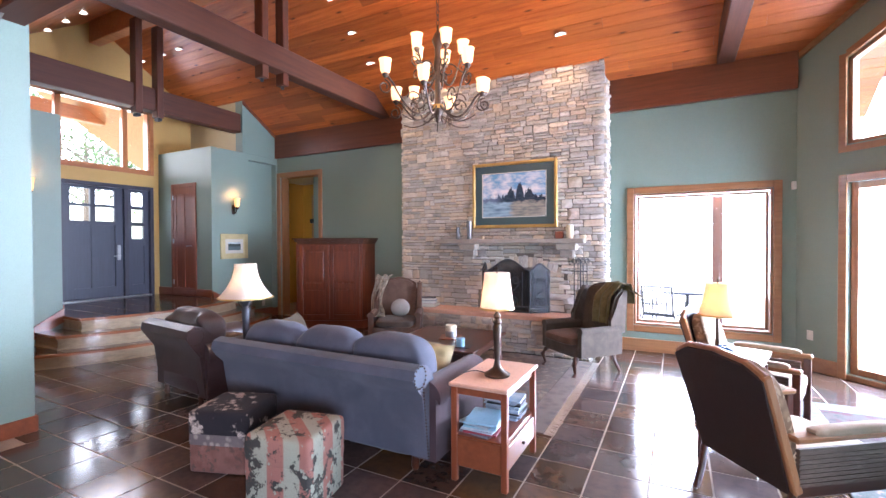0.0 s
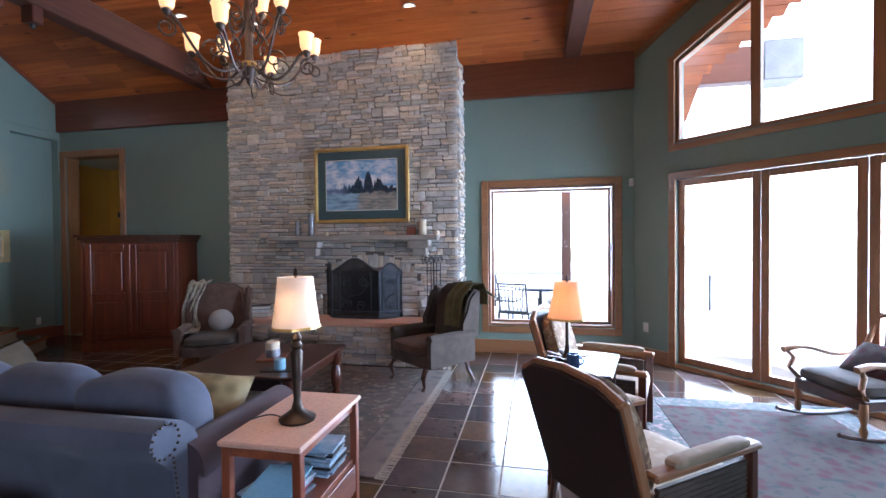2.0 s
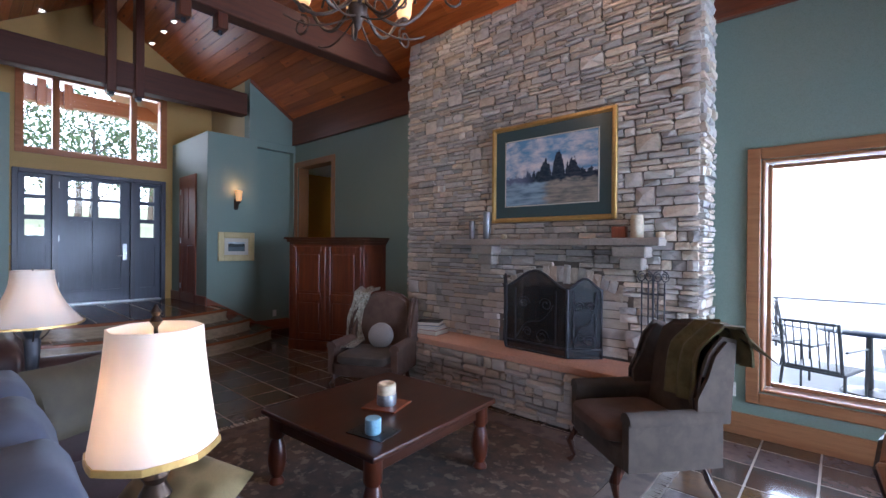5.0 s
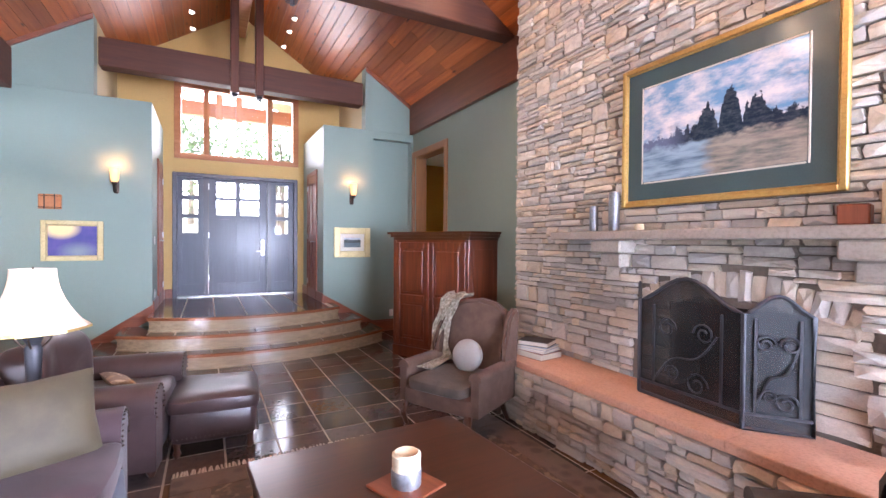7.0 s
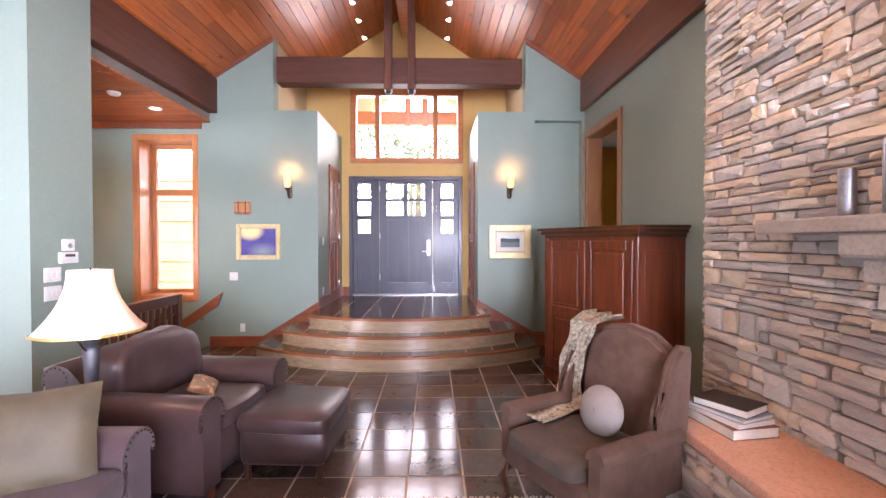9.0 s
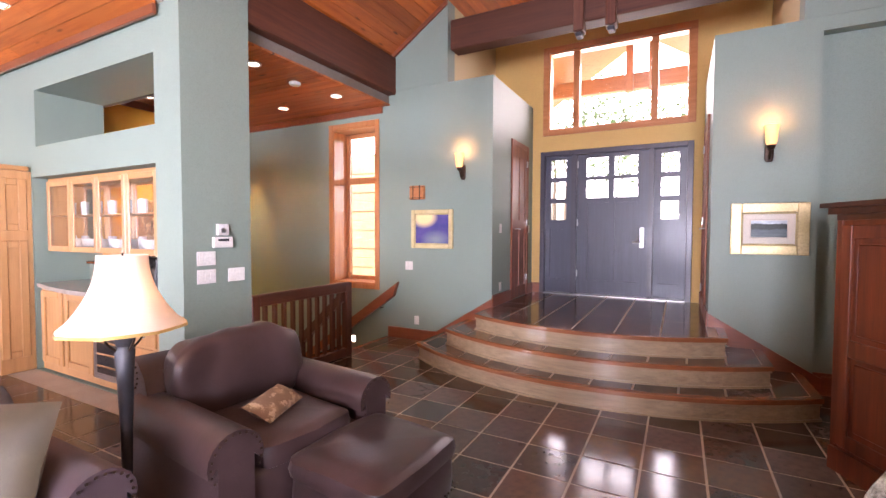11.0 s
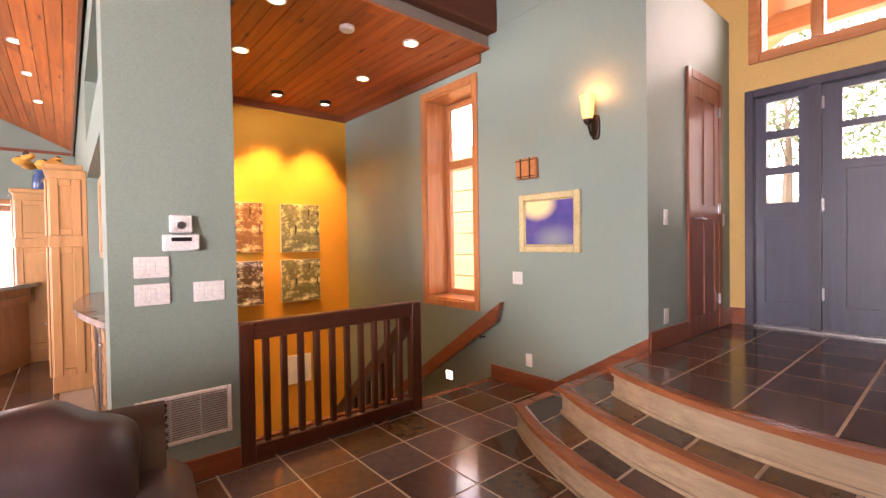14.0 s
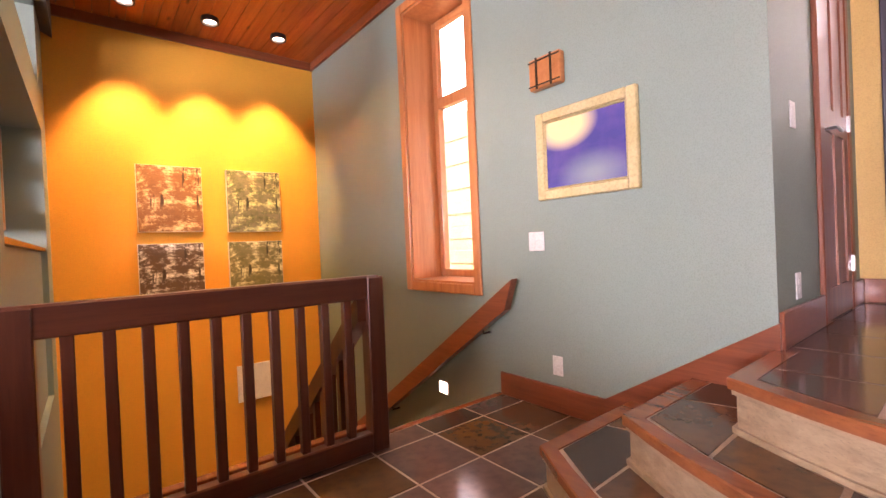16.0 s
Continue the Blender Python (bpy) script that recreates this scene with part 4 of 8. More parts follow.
# transom over the front door
w = tagged(new("window_4"), "three-part fir transom window over the front door", "window", "", "structure")
part("casing", frame_bm("X", DOORX, DOORX + 0.025, 2.98, 5.0, 2.9, 4.21, 0.085), ORANGE_Y, w)
part("jamb", frame_bm("X", DOORX - 0.15, DOORX - 0.001, 3.062, 4.918, 2.982, 4.128, 0.02), ORANGE_Y, w)
for y in (3.46, 4.5):
    part("mullion", B((DOORX - 0.12, DOORX - 0.02, y - 0.045, y + 0.045, 3.0, 4.11), bevel=0.006), ORANGE_Z, w)
for a, b in ((3.085, 3.41), (3.51, 4.45), (4.55, 4.9)):
    part("pane", B((DOORX - 0.08, DOORX - 0.074, a, b, 3.0, 4.11)), GLASS, w).visible_shadow = False

# front door with two side lights
d = tagged(new("door_1"), "dark plum stained front door with paned side lights, shut", "door", "", "structure")
X = DOORX
part("door_frame", joined(frame_bm("X", X - 0.12, X + 0.03, 2.95, 4.985, TOP, 2.665, 0.07, sill=False), B((X - 0.12, X + 0.025, 3.412, 3.49, TOP, 2.595), (X - 0.12, X + 0.025, 4.45, 4.516, TOP, 2.595))), DOORPOST, d)
part("threshold", B((X - 0.1, X + 0.06, 3.02, 4.915, TOP, TOP + 0.018), bevel=0.004), STEEL, d)


def panelled(y0, y1, z0, z1, holes, t0, t1, panels):
    bm = wall_bm("X", t0, t1, y0, y1, z0, z1, holes + panels)
    for a, b, lo_, hi_ in panels:
        bm2 = B((t0 + 0.008, t1 - 0.022, a, b, lo_, hi_))
        bm = joined(bm, bm2)
    return bm


for y0, y1, a, b in ((3.021, 3.411, 3.1, 3.33), (4.517, 4.914, 4.605, 4.82)):
    sl = part("side_light", panelled(y0, y1, TOP + 0.02, 2.594, [(a, b, 2.28, 2.54), (a, b, 1.96, 2.21), (a, b, 1.64, 1.89)], X - 0.09, X - 0.04, [(a - 0.01, b + 0.01, 0.75, 1.5)]), DOORMETAL, d)
    for z0, z1 in ((2.28, 2.54), (1.96, 2.21), (1.64, 1.89)):
        part("pane", B((X - 0.07, X - 0.064, a, b, z0, z1)), GLASS, sl).visible_shadow = False
hs = [(3.615, 3.92, 2.27, 2.54), (4.0, 4.31, 2.27, 2.54), (3.615, 3.92, 1.96, 2.22), (4.0, 4.31, 1.96, 2.22)]
lf = part("door_leaf", panelled(3.492, 4.448, TOP + 0.02, 2.593, hs, X - 0.09, X - 0.035, [(3.64, 3.93, 0.75, 1.885), (4.015, 4.32, 0.75, 1.885)]), DOORMETAL, d)
for a, b, z0, z1 in hs:
    part("pane", B((X - 0.07, X - 0.064, a, b, z0, z1)), GLASS, lf).visible_shadow = False
part("handle_plate", B((X - 0.034, X - 0.018, 4.345, 4.405, 1.24, 1.52), bevel=0.005), STEEL, lf, "satin nickel lock plate")
part("lever", tube([(X - 0.02, 4.38, 1.32), (X + 0.03, 4.38, 1.32), (X + 0.035, 4.355, 1.32), (X + 0.035, 4.26, 1.315)], 0.009), STEEL, lf)
for z in (0.8, 1.55, 2.4):
    part("hinge", B((X - 0.036, X - 0.02, 3.484, 3.504, z, z + 0.1)), STEEL, lf)


def closet_door(y, s, x0, x1):
    """A six-panel cherry door on a hall side wall; s is the way the wall faces."""
    d = tagged(new("closet_door"), "six-panel cherry closet door with lever handle, shut", "door", "hall closet doors", "structure")
    top = 2.64
    fr = frame_bm("Y", min(y, y + 0.024 * s), max(y, y + 0.024 * s), x0, x1, TOP, top + 0.07, 0.075, sill=False)
    part("casing", fr, CHERRY_Z, d)
    a, b = x0 + 0.075, x1 - 0.075
    mid = (a + b) / 2
    w_ = (b - a)
    pn = [(a + 0.09, mid - 0.035, 0.7, 1.5), (mid + 0.035, b - 0.09, 0.7, 1.5), (a + 0.09, mid - 0.035, 1.62, 2.5), (mid + 0.035, b - 0.09, 1.62, 2.5)]
    lo_, hi_ = min(y + 0.002 * s, y + 0.016 * s), max(y + 0.002 * s, y + 0.016 * s)
    bm = wall_bm("Y", lo_, hi_, a, b, TOP + 0.01, top, pn)
    for p in pn:
        bm = joined(bm, B((p[0], p[1], min(y + 0.001 * s, y + 0.006 * s), max(y + 0.001 * s, y + 0.006 * s), p[2], p[3])))
    lf = part("door_leaf", bm, CHERRY_Z, d)
    part("lever", tube([(b - 0.06, y + 0.016 * s, 1.5), (b - 0.06, y + 0.06 * s, 1.5), (b - 0.08, y + 0.065 * s, 1.5), (b - 0.17, y + 0.062 * s, 1.495)], 0.008), STEEL, lf)
    for z in (0.75, 1.55, 2.4):
        part("hinge", B((a - 0.01, a + 0.012, min(y + 0.014 * s, y + 0.032 * s), max(y + 0.014 * s, y + 0.032 * s), z, z + 0.09)), STEEL, lf)


closet_door(2.82, 1, -8.98, -8.24)
closet_door(5.1, -1, -8.8, -8.02)

# cased opening beside the chimney
w = tagged(new("cased_opening"), "oak cased opening into a further room", "opening", "", "structure")
part("casing", frame_bm("Y", NORTH - 0.024, NORTH, WEST + 0.005, -6.29, 0.0, 3.05, 0.1, sill=False), OAK_Z, w)
part("jamb", B((-7.458, -7.438, NORTH + 0.002, NORTH + 0.198, 0, 2.96), (-6.402, -6.382, NORTH + 0.002, NORTH + 0.198, 0, 2.96), (-7.438, -6.402, NORTH + 0.002, NORTH + 0.198, 2.945, 2.965)), OAK_Z, w)
c = thing("wall_cabinet", pose(-7.2, 8.59, 0), "honey maple built-in cabinet with a dark open shelf", "cabinet")
part("body", B((-0.9, 1.4, -0.4, 0, 1.0, 2.75), bevel=0.006), MAPLE, c)
part("shelf", B((-0.92, 1.42, -0.44, -0.402, 2.05, 2.16), bevel=0.004), BLACKP, c)
part("base", B((-0.9, 1.4, -0.45, 0, 0, 0.95), bevel=0.006), MAPLE, c)
struct("wall_beyond_stub", B((-7.46, -7.1, 7.6, 7.8, 0, 3.1)), GREEN, "green partition seen through the opening")

# kitchen glazed door
d = tagged(new("door_2"), "fir framed glazed kitchen door to the garden", "door", "", "structure")
part("casing", frame_bm("Y", -7.2, -7.17, -4.38, -2.92, 0, 2.24, 0.09, sill=False), ORANGE_Z, d)
part("door_leaf", frame_bm("Y", -7.32, -7.27, -4.29, -3.01, 0.06, 2.14, 0.12), ORANGE_Z, d)
part("pane", B((-4.17, -3.13, -7.3, -7.294, 0.2, 2.0)), GLASS, d).visible_shadow = False
# east window out of view, added as an opening for the fill lamp
w = tagged(new("window_5"), "wide kitchen window, assumed and out of view", "window", "", "structure")
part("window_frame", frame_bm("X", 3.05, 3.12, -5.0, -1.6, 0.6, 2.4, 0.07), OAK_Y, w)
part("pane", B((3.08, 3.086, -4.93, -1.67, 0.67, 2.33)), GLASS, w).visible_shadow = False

# ---- chimney and hearth ----
CX0, CX1, CYF = -4.12, -0.82, 6.29
FB = (-2.42, -1.62, 0.53, 1.12)   # firebox opening
core = wall_bm("Y", CYF, NORTH, CX0 + 0.02, CX1 - 0.02, 0.0, 4.1, [FB])
chim = tagged(part("chimney_breast", core, MORTAR), "tall chimney breast of stacked ledge stone", "chimney", "", "structure")
part("firebox", B((FB[0] - 0.1, FB[1] + 0.1, NORTH - 0.02, NORTH, 0.45, 1.3), (FB[0], FB[1], CYF + 0.05, NORTH, 0.46, 0.5), (FB[0] - 0.02, FB[0], CYF + 0.05, NORTH, 0.5, 1.2), (FB[1], FB[1] + 0.02, CYF + 0.05, NORTH, 0.5, 1.2)), SOOT, chim)

rs = random.Random(5)


def unit_stone(k):
    """One split ledge stone: an uneven face with chipped corners, flat at the back."""
    r = random.Random(k)
    bm = bmesh.new()
    c = [(-0.5 + 0.07 * r.random(), -0.5), (-0.1 + 0.2 * r.random(), -0.5 + 0.06 * r.random()), (0.5 - 0.07 * r.random(), -0.5 + 0.05 * r.random()), (0.5, -0.3 + 0.2 * r.random()), (0.5 - 0.06 * r.random(), 0.5 - 0.06 * r.random()), (0.1 * r.random(), 0.5), (-0.5 + 0.08 * r.random(), 0.5 - 0.05 * r.random()), (-0.5, 0.2 * r.random())]
    front = [bm.verts.new((x * 0.97, -0.5 + 0.22 * r.random(), z * 0.93)) for x, z in c]
    rim = [bm.verts.new((x, -0.28, z)) for x, z in c]
    back = [bm.verts.new((x, 0.5, z)) for x, z in c]
    mid = bm.verts.new((0.25 * (r.random() - 0.5), -0.5 - 0.06 * r.random(), 0.2 * (r.random() - 0.5)))
    n = len(c)
    for i in range(n):
        j = (i + 1) % n
        bm.faces.new((front[i], front[j], mid))
        bm.faces.new((rim[i], rim[j], front[j], front[i]))
        bm.faces.new((back[i], back[j], rim[j], rim[i]))
    return bm


STONE_KINDS = [(0.63, 0.56, 0.47), (0.55, 0.51, 0.455), (0.65, 0.55, 0.42), (0.6, 0.565, 0.51), (0.48, 0.45, 0.41), (0.61, 0.5, 0.38)]
SMATS = [mat("ledge_stone_tone", c, tuple(v * 0.86 for v in c), rough=0.88, big=7, fine=26, bump=0.8, rnd=0.2, dist=0.008) for c in STONE_KINDS]
UNIT = [finish("stone", unit_stone(k), SMATS[k % 6]) for k in range(24)]


def courses(a0, a1, z0, z1, top_of=None, hole=None):
    """Random rubble over a rectangle: bands cut into cells, each one block or thin layers: (a, z, width, height, depth)."""
    out = []

    def put(a, z, w_, h_):
        cx, cz = a + w_ / 2, z + h_ / 2
        if hole and hole[0] < cx < hole[1] and cz < hole[3] - 0.17 * (2 * (cx - hole[0]) / (hole[1] - hole[0]) - 1) ** 2:
            return
        g = 0.004 + 0.005 * rs.random()
        out.append((cx, cz, w_ - g, h_ - g, 0.078 + 0.026 * rs.random()))

    def row(a, b, z, h_):
        while a < b - 0.005:
            w_ = rs.uniform(0.07, 0.16) if rs.random() < 0.4 else rs.uniform(0.14, 0.34)
            if b - a - w_ < 0.06:
                w_ = b - a
            put(a, z, w_, h_)
            a += w_

    z = z0
    while z < z1 - 0.02:
        h = rs.uniform(0.1, 0.17)
        if z1 - z - h < 0.07:
            h = z1 - z
        a = a0
        while a < a1 - 0.01:
            w_ = rs.uniform(0.25, 0.7)
            kind = rs.random()
            if kind < 0.1:
                w_ = rs.uniform(0.13, 0.24)
            if a1 - a - w_ < 0.12:
                w_ = a1 - a
            if kind < 0.1 and w_ < 0.4:
                put(a, z, w_, h)
            else:
                k = 2 if rs.random() < 0.45 else 3
                cut = sorted(rs.uniform(0.8, 1.2) + q for q in range(k - 1))
                edges = [0.0] + [c / k for c in cut] + [1.0]
                for p, q in zip(edges, edges[1:]):
                    row(a, a + w_, z + h * p, h * (q - p))
            a += w_
        z += h
    return out


CHIM_FACE = courses(CX0, CX1, 0.5, 4.07, hole=(FB[0] - 0.24, FB[1] + 0.24, 0, 1.36))
vv, ff, mi, nstone = [], [], [], 0
RESTM = [mat("ledge_stone_rest_tone", c, tuple(v * 0.86 for v in c), rough=0.88, big=7, fine=26, bump=0.8, island=0.2, dist=0.008) for c in STONE_KINDS]


def lay(stones, place, parent, cap):
    """Lay stones: the first as objects, the others joined."""
    global vv, ff, mi
    n = 0
    for cx, cz, w_, h_, dp in stones:
        m, single = place(cx, cz, w_, h_, dp)
        k = rs.randrange(24)
        if single and n < cap:
            o = new("stone", UNIT[k])
            o.parent = parent
            o.matrix_world = m
            n += 1
        else:
            base = len(vv)
            vv += [tuple(m @ v.co) for v in UNIT[k].vertices]
            ff += [tuple(base + i for i in p.vertices) for p in UNIT[k].polygons]
            mi += [k % 6] * len(UNIT[k].polygons)


def face_y(yf):
    return lambda cx, cz, w_, h_, dp: (Matrix.LocRotScale((cx, yf + 0.05 - dp / 2, cz), Euler((0, rs.gauss(0, 0.012), 0)), (w_, dp, h_)), cz < 1.9 and cx < -1.9)


def face_x(xf, s):
    return lambda cy, cz, w_, h_, dp: (Matrix.LocRotScale((xf - s * (0.05 - dp / 2), cy, cz), Euler((0, 0, s * math.pi / 2)), (w_, dp, h_)), False)


def rest_of(parent, label):
    global vv, ff, mi
    me = bpy.data.meshes.new("stones_rest")
    me.from_pydata(vv, [], ff)
    for m in RESTM:
        me.materials.append(m)
    for p, i in zip(me.polygons, mi):
        p.material_index = i
    o = new("stone_field", me)
    o.parent = parent
    tagged(o, label, kind="stuff")
    vv, ff, mi = [], [], []


lay(CHIM_FACE, face_y(CYF), chim, 300)
lay(courses(CYF - 0.02, NORTH, 0.0, 3.84), face_x(CX1, 1), chim, 0)
lay(courses(CYF - 0.02, NORTH, 0.0, 3.84), face_x(CX0, -1), chim, 0)
rest_of(chim, "stacked ledge stones in buff, grey and rust")
# flat arch of pale stones set on edge over the firebox, with jambs below it
for i in range(17):
    a = -1 + 2 * (i + 0.5) / 17
    o = new("arch_stone", UNIT[(i * 5) % 24])
    o.parent = chim
    cx = (FB[0] + FB[1]) / 2 + a * 0.62
    o.matrix_world = Matrix.LocRotScale((cx, CYF + 0.018, 1.255 - 0.17 * a * a), Euler((0, 0.3 * a, 0)), (0.074, 0.07, 0.17 + 0.02 * math.sin(i * 2.3)))
for s in (-1, 1):
    z = 0.53
    while z < 1.06:
        h = rs.uniform(0.06, 0.1)
        o = new("jamb_stone", UNIT[rs.randrange(24)])
        o.parent = chim
        o.matrix_world = Matrix.LocRotScale(((FB[0] + FB[1]) / 2 + s * 0.53, CYF + 0.016, z + h / 2), None, (0.24, 0.07, h - 0.006))
        z += h

# mantel shelf on two corbels
mt = thing("mantel_shelf", pose(-2.23, CYF, 0), "rough grey limestone mantel shelf on stepped corbels", "mantel")
part("shelf", B((-1.17, 1.17, -0.22, 0.02, 1.53, 1.595), bevel=0.01, seg=2), MANTEL, mt)
for x in (-0.6, 0.92):
    cb = part("corbel", B((x - 0.14, x + 0.14, -0.2, 0.02, 1.43, 1.528), bevel=0.012), MANTEL, mt)
    part("lower_block", B((x - 0.095, x + 0.095, -0.14, 0.02, 1.325, 1.428), bevel=0.012), MANTEL, cb)

HX0, HX1, HYF, HZ = -3.66, -0.95, 5.77, 0.46
he = tagged(new("hearth"), "raised stone hearth with a salmon sandstone slab", "hearth", "", "structure")
part("core", B((HX0 + 0.03, HX1 - 0.03, HYF + 0.06, CYF, 0, HZ)), MORTAR, he)
for a, b in ((HX0, -2.75), (-2.745, -1.75), (-1.745, HX1)):
    part("slab", B((a - 0.01, b, HYF - 0.01, CYF - 0.035, HZ + 0.002, HZ + 0.062), bevel=0.008, seg=2), SANDSTONE, he)
HEARTH_FACE = courses(HX0, HX1, 0.0, HZ)
lay(HEARTH_FACE, lambda cx, cz, w_, h_, dp: (Matrix.LocRotScale((cx, HYF + 0.06 - dp / 2, cz), None, (w_, dp, h_)), True), he, 120)
lay(courses(HYF, CYF, 0.0, HZ), face_x(HX0 + 0.01, -1), he, 0)
lay(courses(HYF, CYF, 0.0, HZ), face_x(HX1 - 0.01, 1), he, 0)
rest_of(he, "ledge stones on the hearth ends")

# ---- stairs down ----
st = tagged(new("staircase"), "carpeted stair flight going down along the wall", "stairs", "", "structure")
for i in range(11):
    part("stair_tread", B((-7.56, -6.5, 1.25 - 0.26 * (i + 1), 1.275 - 0.26 * i, -0.18 * (i + 1) - 0.04, -0.18 * (i + 1)), bevel=0.008), NOSING, st)
    part("stair_riser", B((-7.56, -6.5, 1.235 - 0.26 * (i + 1), 1.25 - 0.26 * (i + 1), -0.18 * (i + 2), -0.18 * (i + 1) - 0.04)), OAKSTEP, st)
struct("floor_lower", B((-7.8, -5.0, -1.8, 1.3, -3.0, -2.7)), OAK_X, "lower landing floor", "floor")
struct("wall_under_floor", B((-7.58, -5.19, 1.295, 1.35, -2.9, -0.25)), GOLD, "ochre wall under the floor edge")

# guard rail at the head of the stairs
gr = thing("stair_guard_rail", pose(0, 0, 0), "dark oak guard rail with square balusters", "railing")
RY = 1.41
part("top_rail", B((-6.59, -5.23, RY - 0.035, RY + 0.035, 0.755, 0.868), bevel=0.008), RAILWOOD, gr)
part("bottom_rail", B((-6.59, -5.23, RY - 0.03, RY + 0.03, 0.004, 0.1), bevel=0.006), RAILWOOD, gr)
part("base_strip", B((-6.53, -5.27, RY - 0.085, RY - 0.034, 0.0, 0.11), bevel=0.004), NOSING, gr)
for x in (-6.56, -5.27):
    part("end_post", B((x - 0.045, x + 0.045, RY - 0.04, RY + 0.04, 0.0, 0.862), bevel=0.006), RAILWOOD_Z, gr)
for i in range(10):
    x = -5.395 - i * 0.1135
    part("baluster", B((x - 0.019, x + 0.019, RY - 0.019, RY + 0.019, 0.1, 0.756), bevel=0.003), RAILWOOD_Z, gr)
# sloping guard along the flight
sg = thing("stair_side_rail", pose(0, 0, 0), "dark oak sloping rail with square balusters beside the flight", "railing")
yz = lambda y: 0.76 + (y - 1.4) * 0.88
part("top_rail", prism([(1.42, yz(1.42)), (-1.5, yz(-1.5)), (-1.5, yz(-1.5) - 0.13), (1.42, yz(1.42) - 0.13)], "X", -6.54, -6.47), RAILWOOD_Z, sg)
part("bottom_rail", prism([(1.3, yz(1.3) - 0.72), (-1.5, yz(-1.5) - 0.72), (-1.5, yz(-1.5) - 0.86), (1.3, yz(1.3) - 0.86)], "X", -6.54, -6.47), RAILWOOD_Z, sg)
for i in range(22):
    y = 1.25 - i * 0.12
    part("baluster", B((-6.522, -6.488, y - 0.017, y + 0.017, yz(y) - 0.75, yz(y) - 0.1)), RAILWOOD_Z, sg)
hr = thing("wall_handrail", pose(0, 0, 0), "dark oak handrail fixed to the wall above the stairs", "handrail")
hz = lambda y: 0.735 + (y - 1.47) * 0.69
part("rail", prism([(1.5, hz(1.5) + 0.02), (-1.5, hz(-1.5)), (-1.5, hz(-1.5) - 0.13), (1.43, hz(1.43) - 0.13)], "X", WEST + 0.045, WEST + 0.1), CHERRY_Y, hr)
for y in (1.2, 0.0, -1.2):
    part("bracket", tube([(WEST + 0.001, y, hz(y) - 0.15), (WEST + 0.07, y, hz(y) - 0.15), (WEST + 0.07, y, hz(y) - 0.12)], 0.008), BRONZE, hr)

# ---- seating ----


def faced(x, y, fx, fy, z=0.0):
    """A pose on the floor whose own -y (its front) looks along (fx, fy)."""
    return Matrix.Translation((x, y, z)) @ Matrix.Rotation(math.atan2(fx, -fy), 4, "Z")


def scroll_arm(x, w, y0, y1, h, r, fat=1.0, z0=0.1):
    """A rolled arm: an upright panel under a round roll, along y."""
    rows = []
    prof = [(x - w / 2, z0), (x - w / 2, h - r)]
    for i in range(13):
        a = math.pi * 1.1 - i * math.pi * 1.2 / 12
        prof.append((x + r * fat * math.cos(a), h - r + r * math.sin(a)))
    prof += [(x + w / 2, h - r), (x + w / 2, z0)]
    bm = prism(prof, "Y", y0, y1)
    return bm


def nails(pts, parent, m=None):
    bm = bmesh.new()
    for p in pts:
        r = bmesh.ops.create_icosphere(bm, subdivisions=1, radius=0.007)
        bmesh.ops.translate(bm, vec=p, verts=r["verts"])
    o = part("nail_trim", bm, BRONZE, parent, "row of brass nail heads", True)
    return o


# sofa: back towards the south, seats facing the hearth
so = thing("sofa", pose(-2.34, 2.75, 0, 0, 0, 180), "mauve mohair sofa with rolled arms and brass nail trim, back coloured blue for window light", "sofa")
# local: front is -y, width along x
W2 = 0.96
part("base", cushion((0, 0.04, 0.23), (2 * W2 - 0.1, 0.84, 0.3), 0.15, 0.25), SOFA_WINDOWLIT, so, smooth=True)
prof = [(0.3, 0.12), (0.46, 0.12), (0.53, 0.55), (0.6, 0.62), (0.64, 0.68), (0.62, 0.74), (0.55, 0.765), (0.47, 0.74), (0.4, 0.68), (0.3, 0.45)]
part("back", prism(prof, "X", -W2, W2), SOFA_WINDOWLIT, so, smooth=True)
for s in (-1, 1):
    arm = part("arm", scroll_arm(s * (W2 - 0.02), 0.16, -0.35, 0.44, 0.63, 0.115), MAUVE, so, "mauve-brown rolled arm", smooth=True)
    nails([(s * (W2 - 0.02) + 0.1 * math.cos(a), -0.355, 0.515 + 0.1 * math.sin(a)) for a in [i * 0.28 - 0.5 for i in range(16)]], arm)
    bk = part("back_end", prism([(p[0], p[1]) for p in prof], "X", s * W2, s * (W2 + 0.012)), SOFA_WINDOWLIT, so)
    nails([(s * (W2 + 0.016), 0.56 + 0.07 * math.cos(a), 0.685 + 0.07 * math.sin(a)) for a in [i * 0.4 for i in range(16)]] + [(s * (W2 + 0.014), 0.52 - 0.06 * k / 20, 0.6 - 0.46 * k / 20) for k in range(21)], bk)
for x in (-0.58, 0.0, 0.58):
    part("seat_cushion", cushion((x, -0.08, 0.43), (0.585, 0.58, 0.17), 0.25, 0.4, lump=0.01), MAUVE, so, smooth=True)
    part("back_cushion", cushion((x, 0.27, 0.665), (0.6, 0.27, 0.44), 0.4, 0.7, m=Matrix.Rotation(-0.16, 4, "X"), lump=0.018, nu=28, nv=14, seed=x * 7), SOFA_WINDOWLIT, so, smooth=True)
for s in (-1, 1):
    for y in (-0.3, 0.4):
        part("foot", lathe([(0.02, 0), (0.03, 0.03), (0.025, 0.1)], 10, (s * 0.84, y, 0)), MAHOG, so, smooth=True)


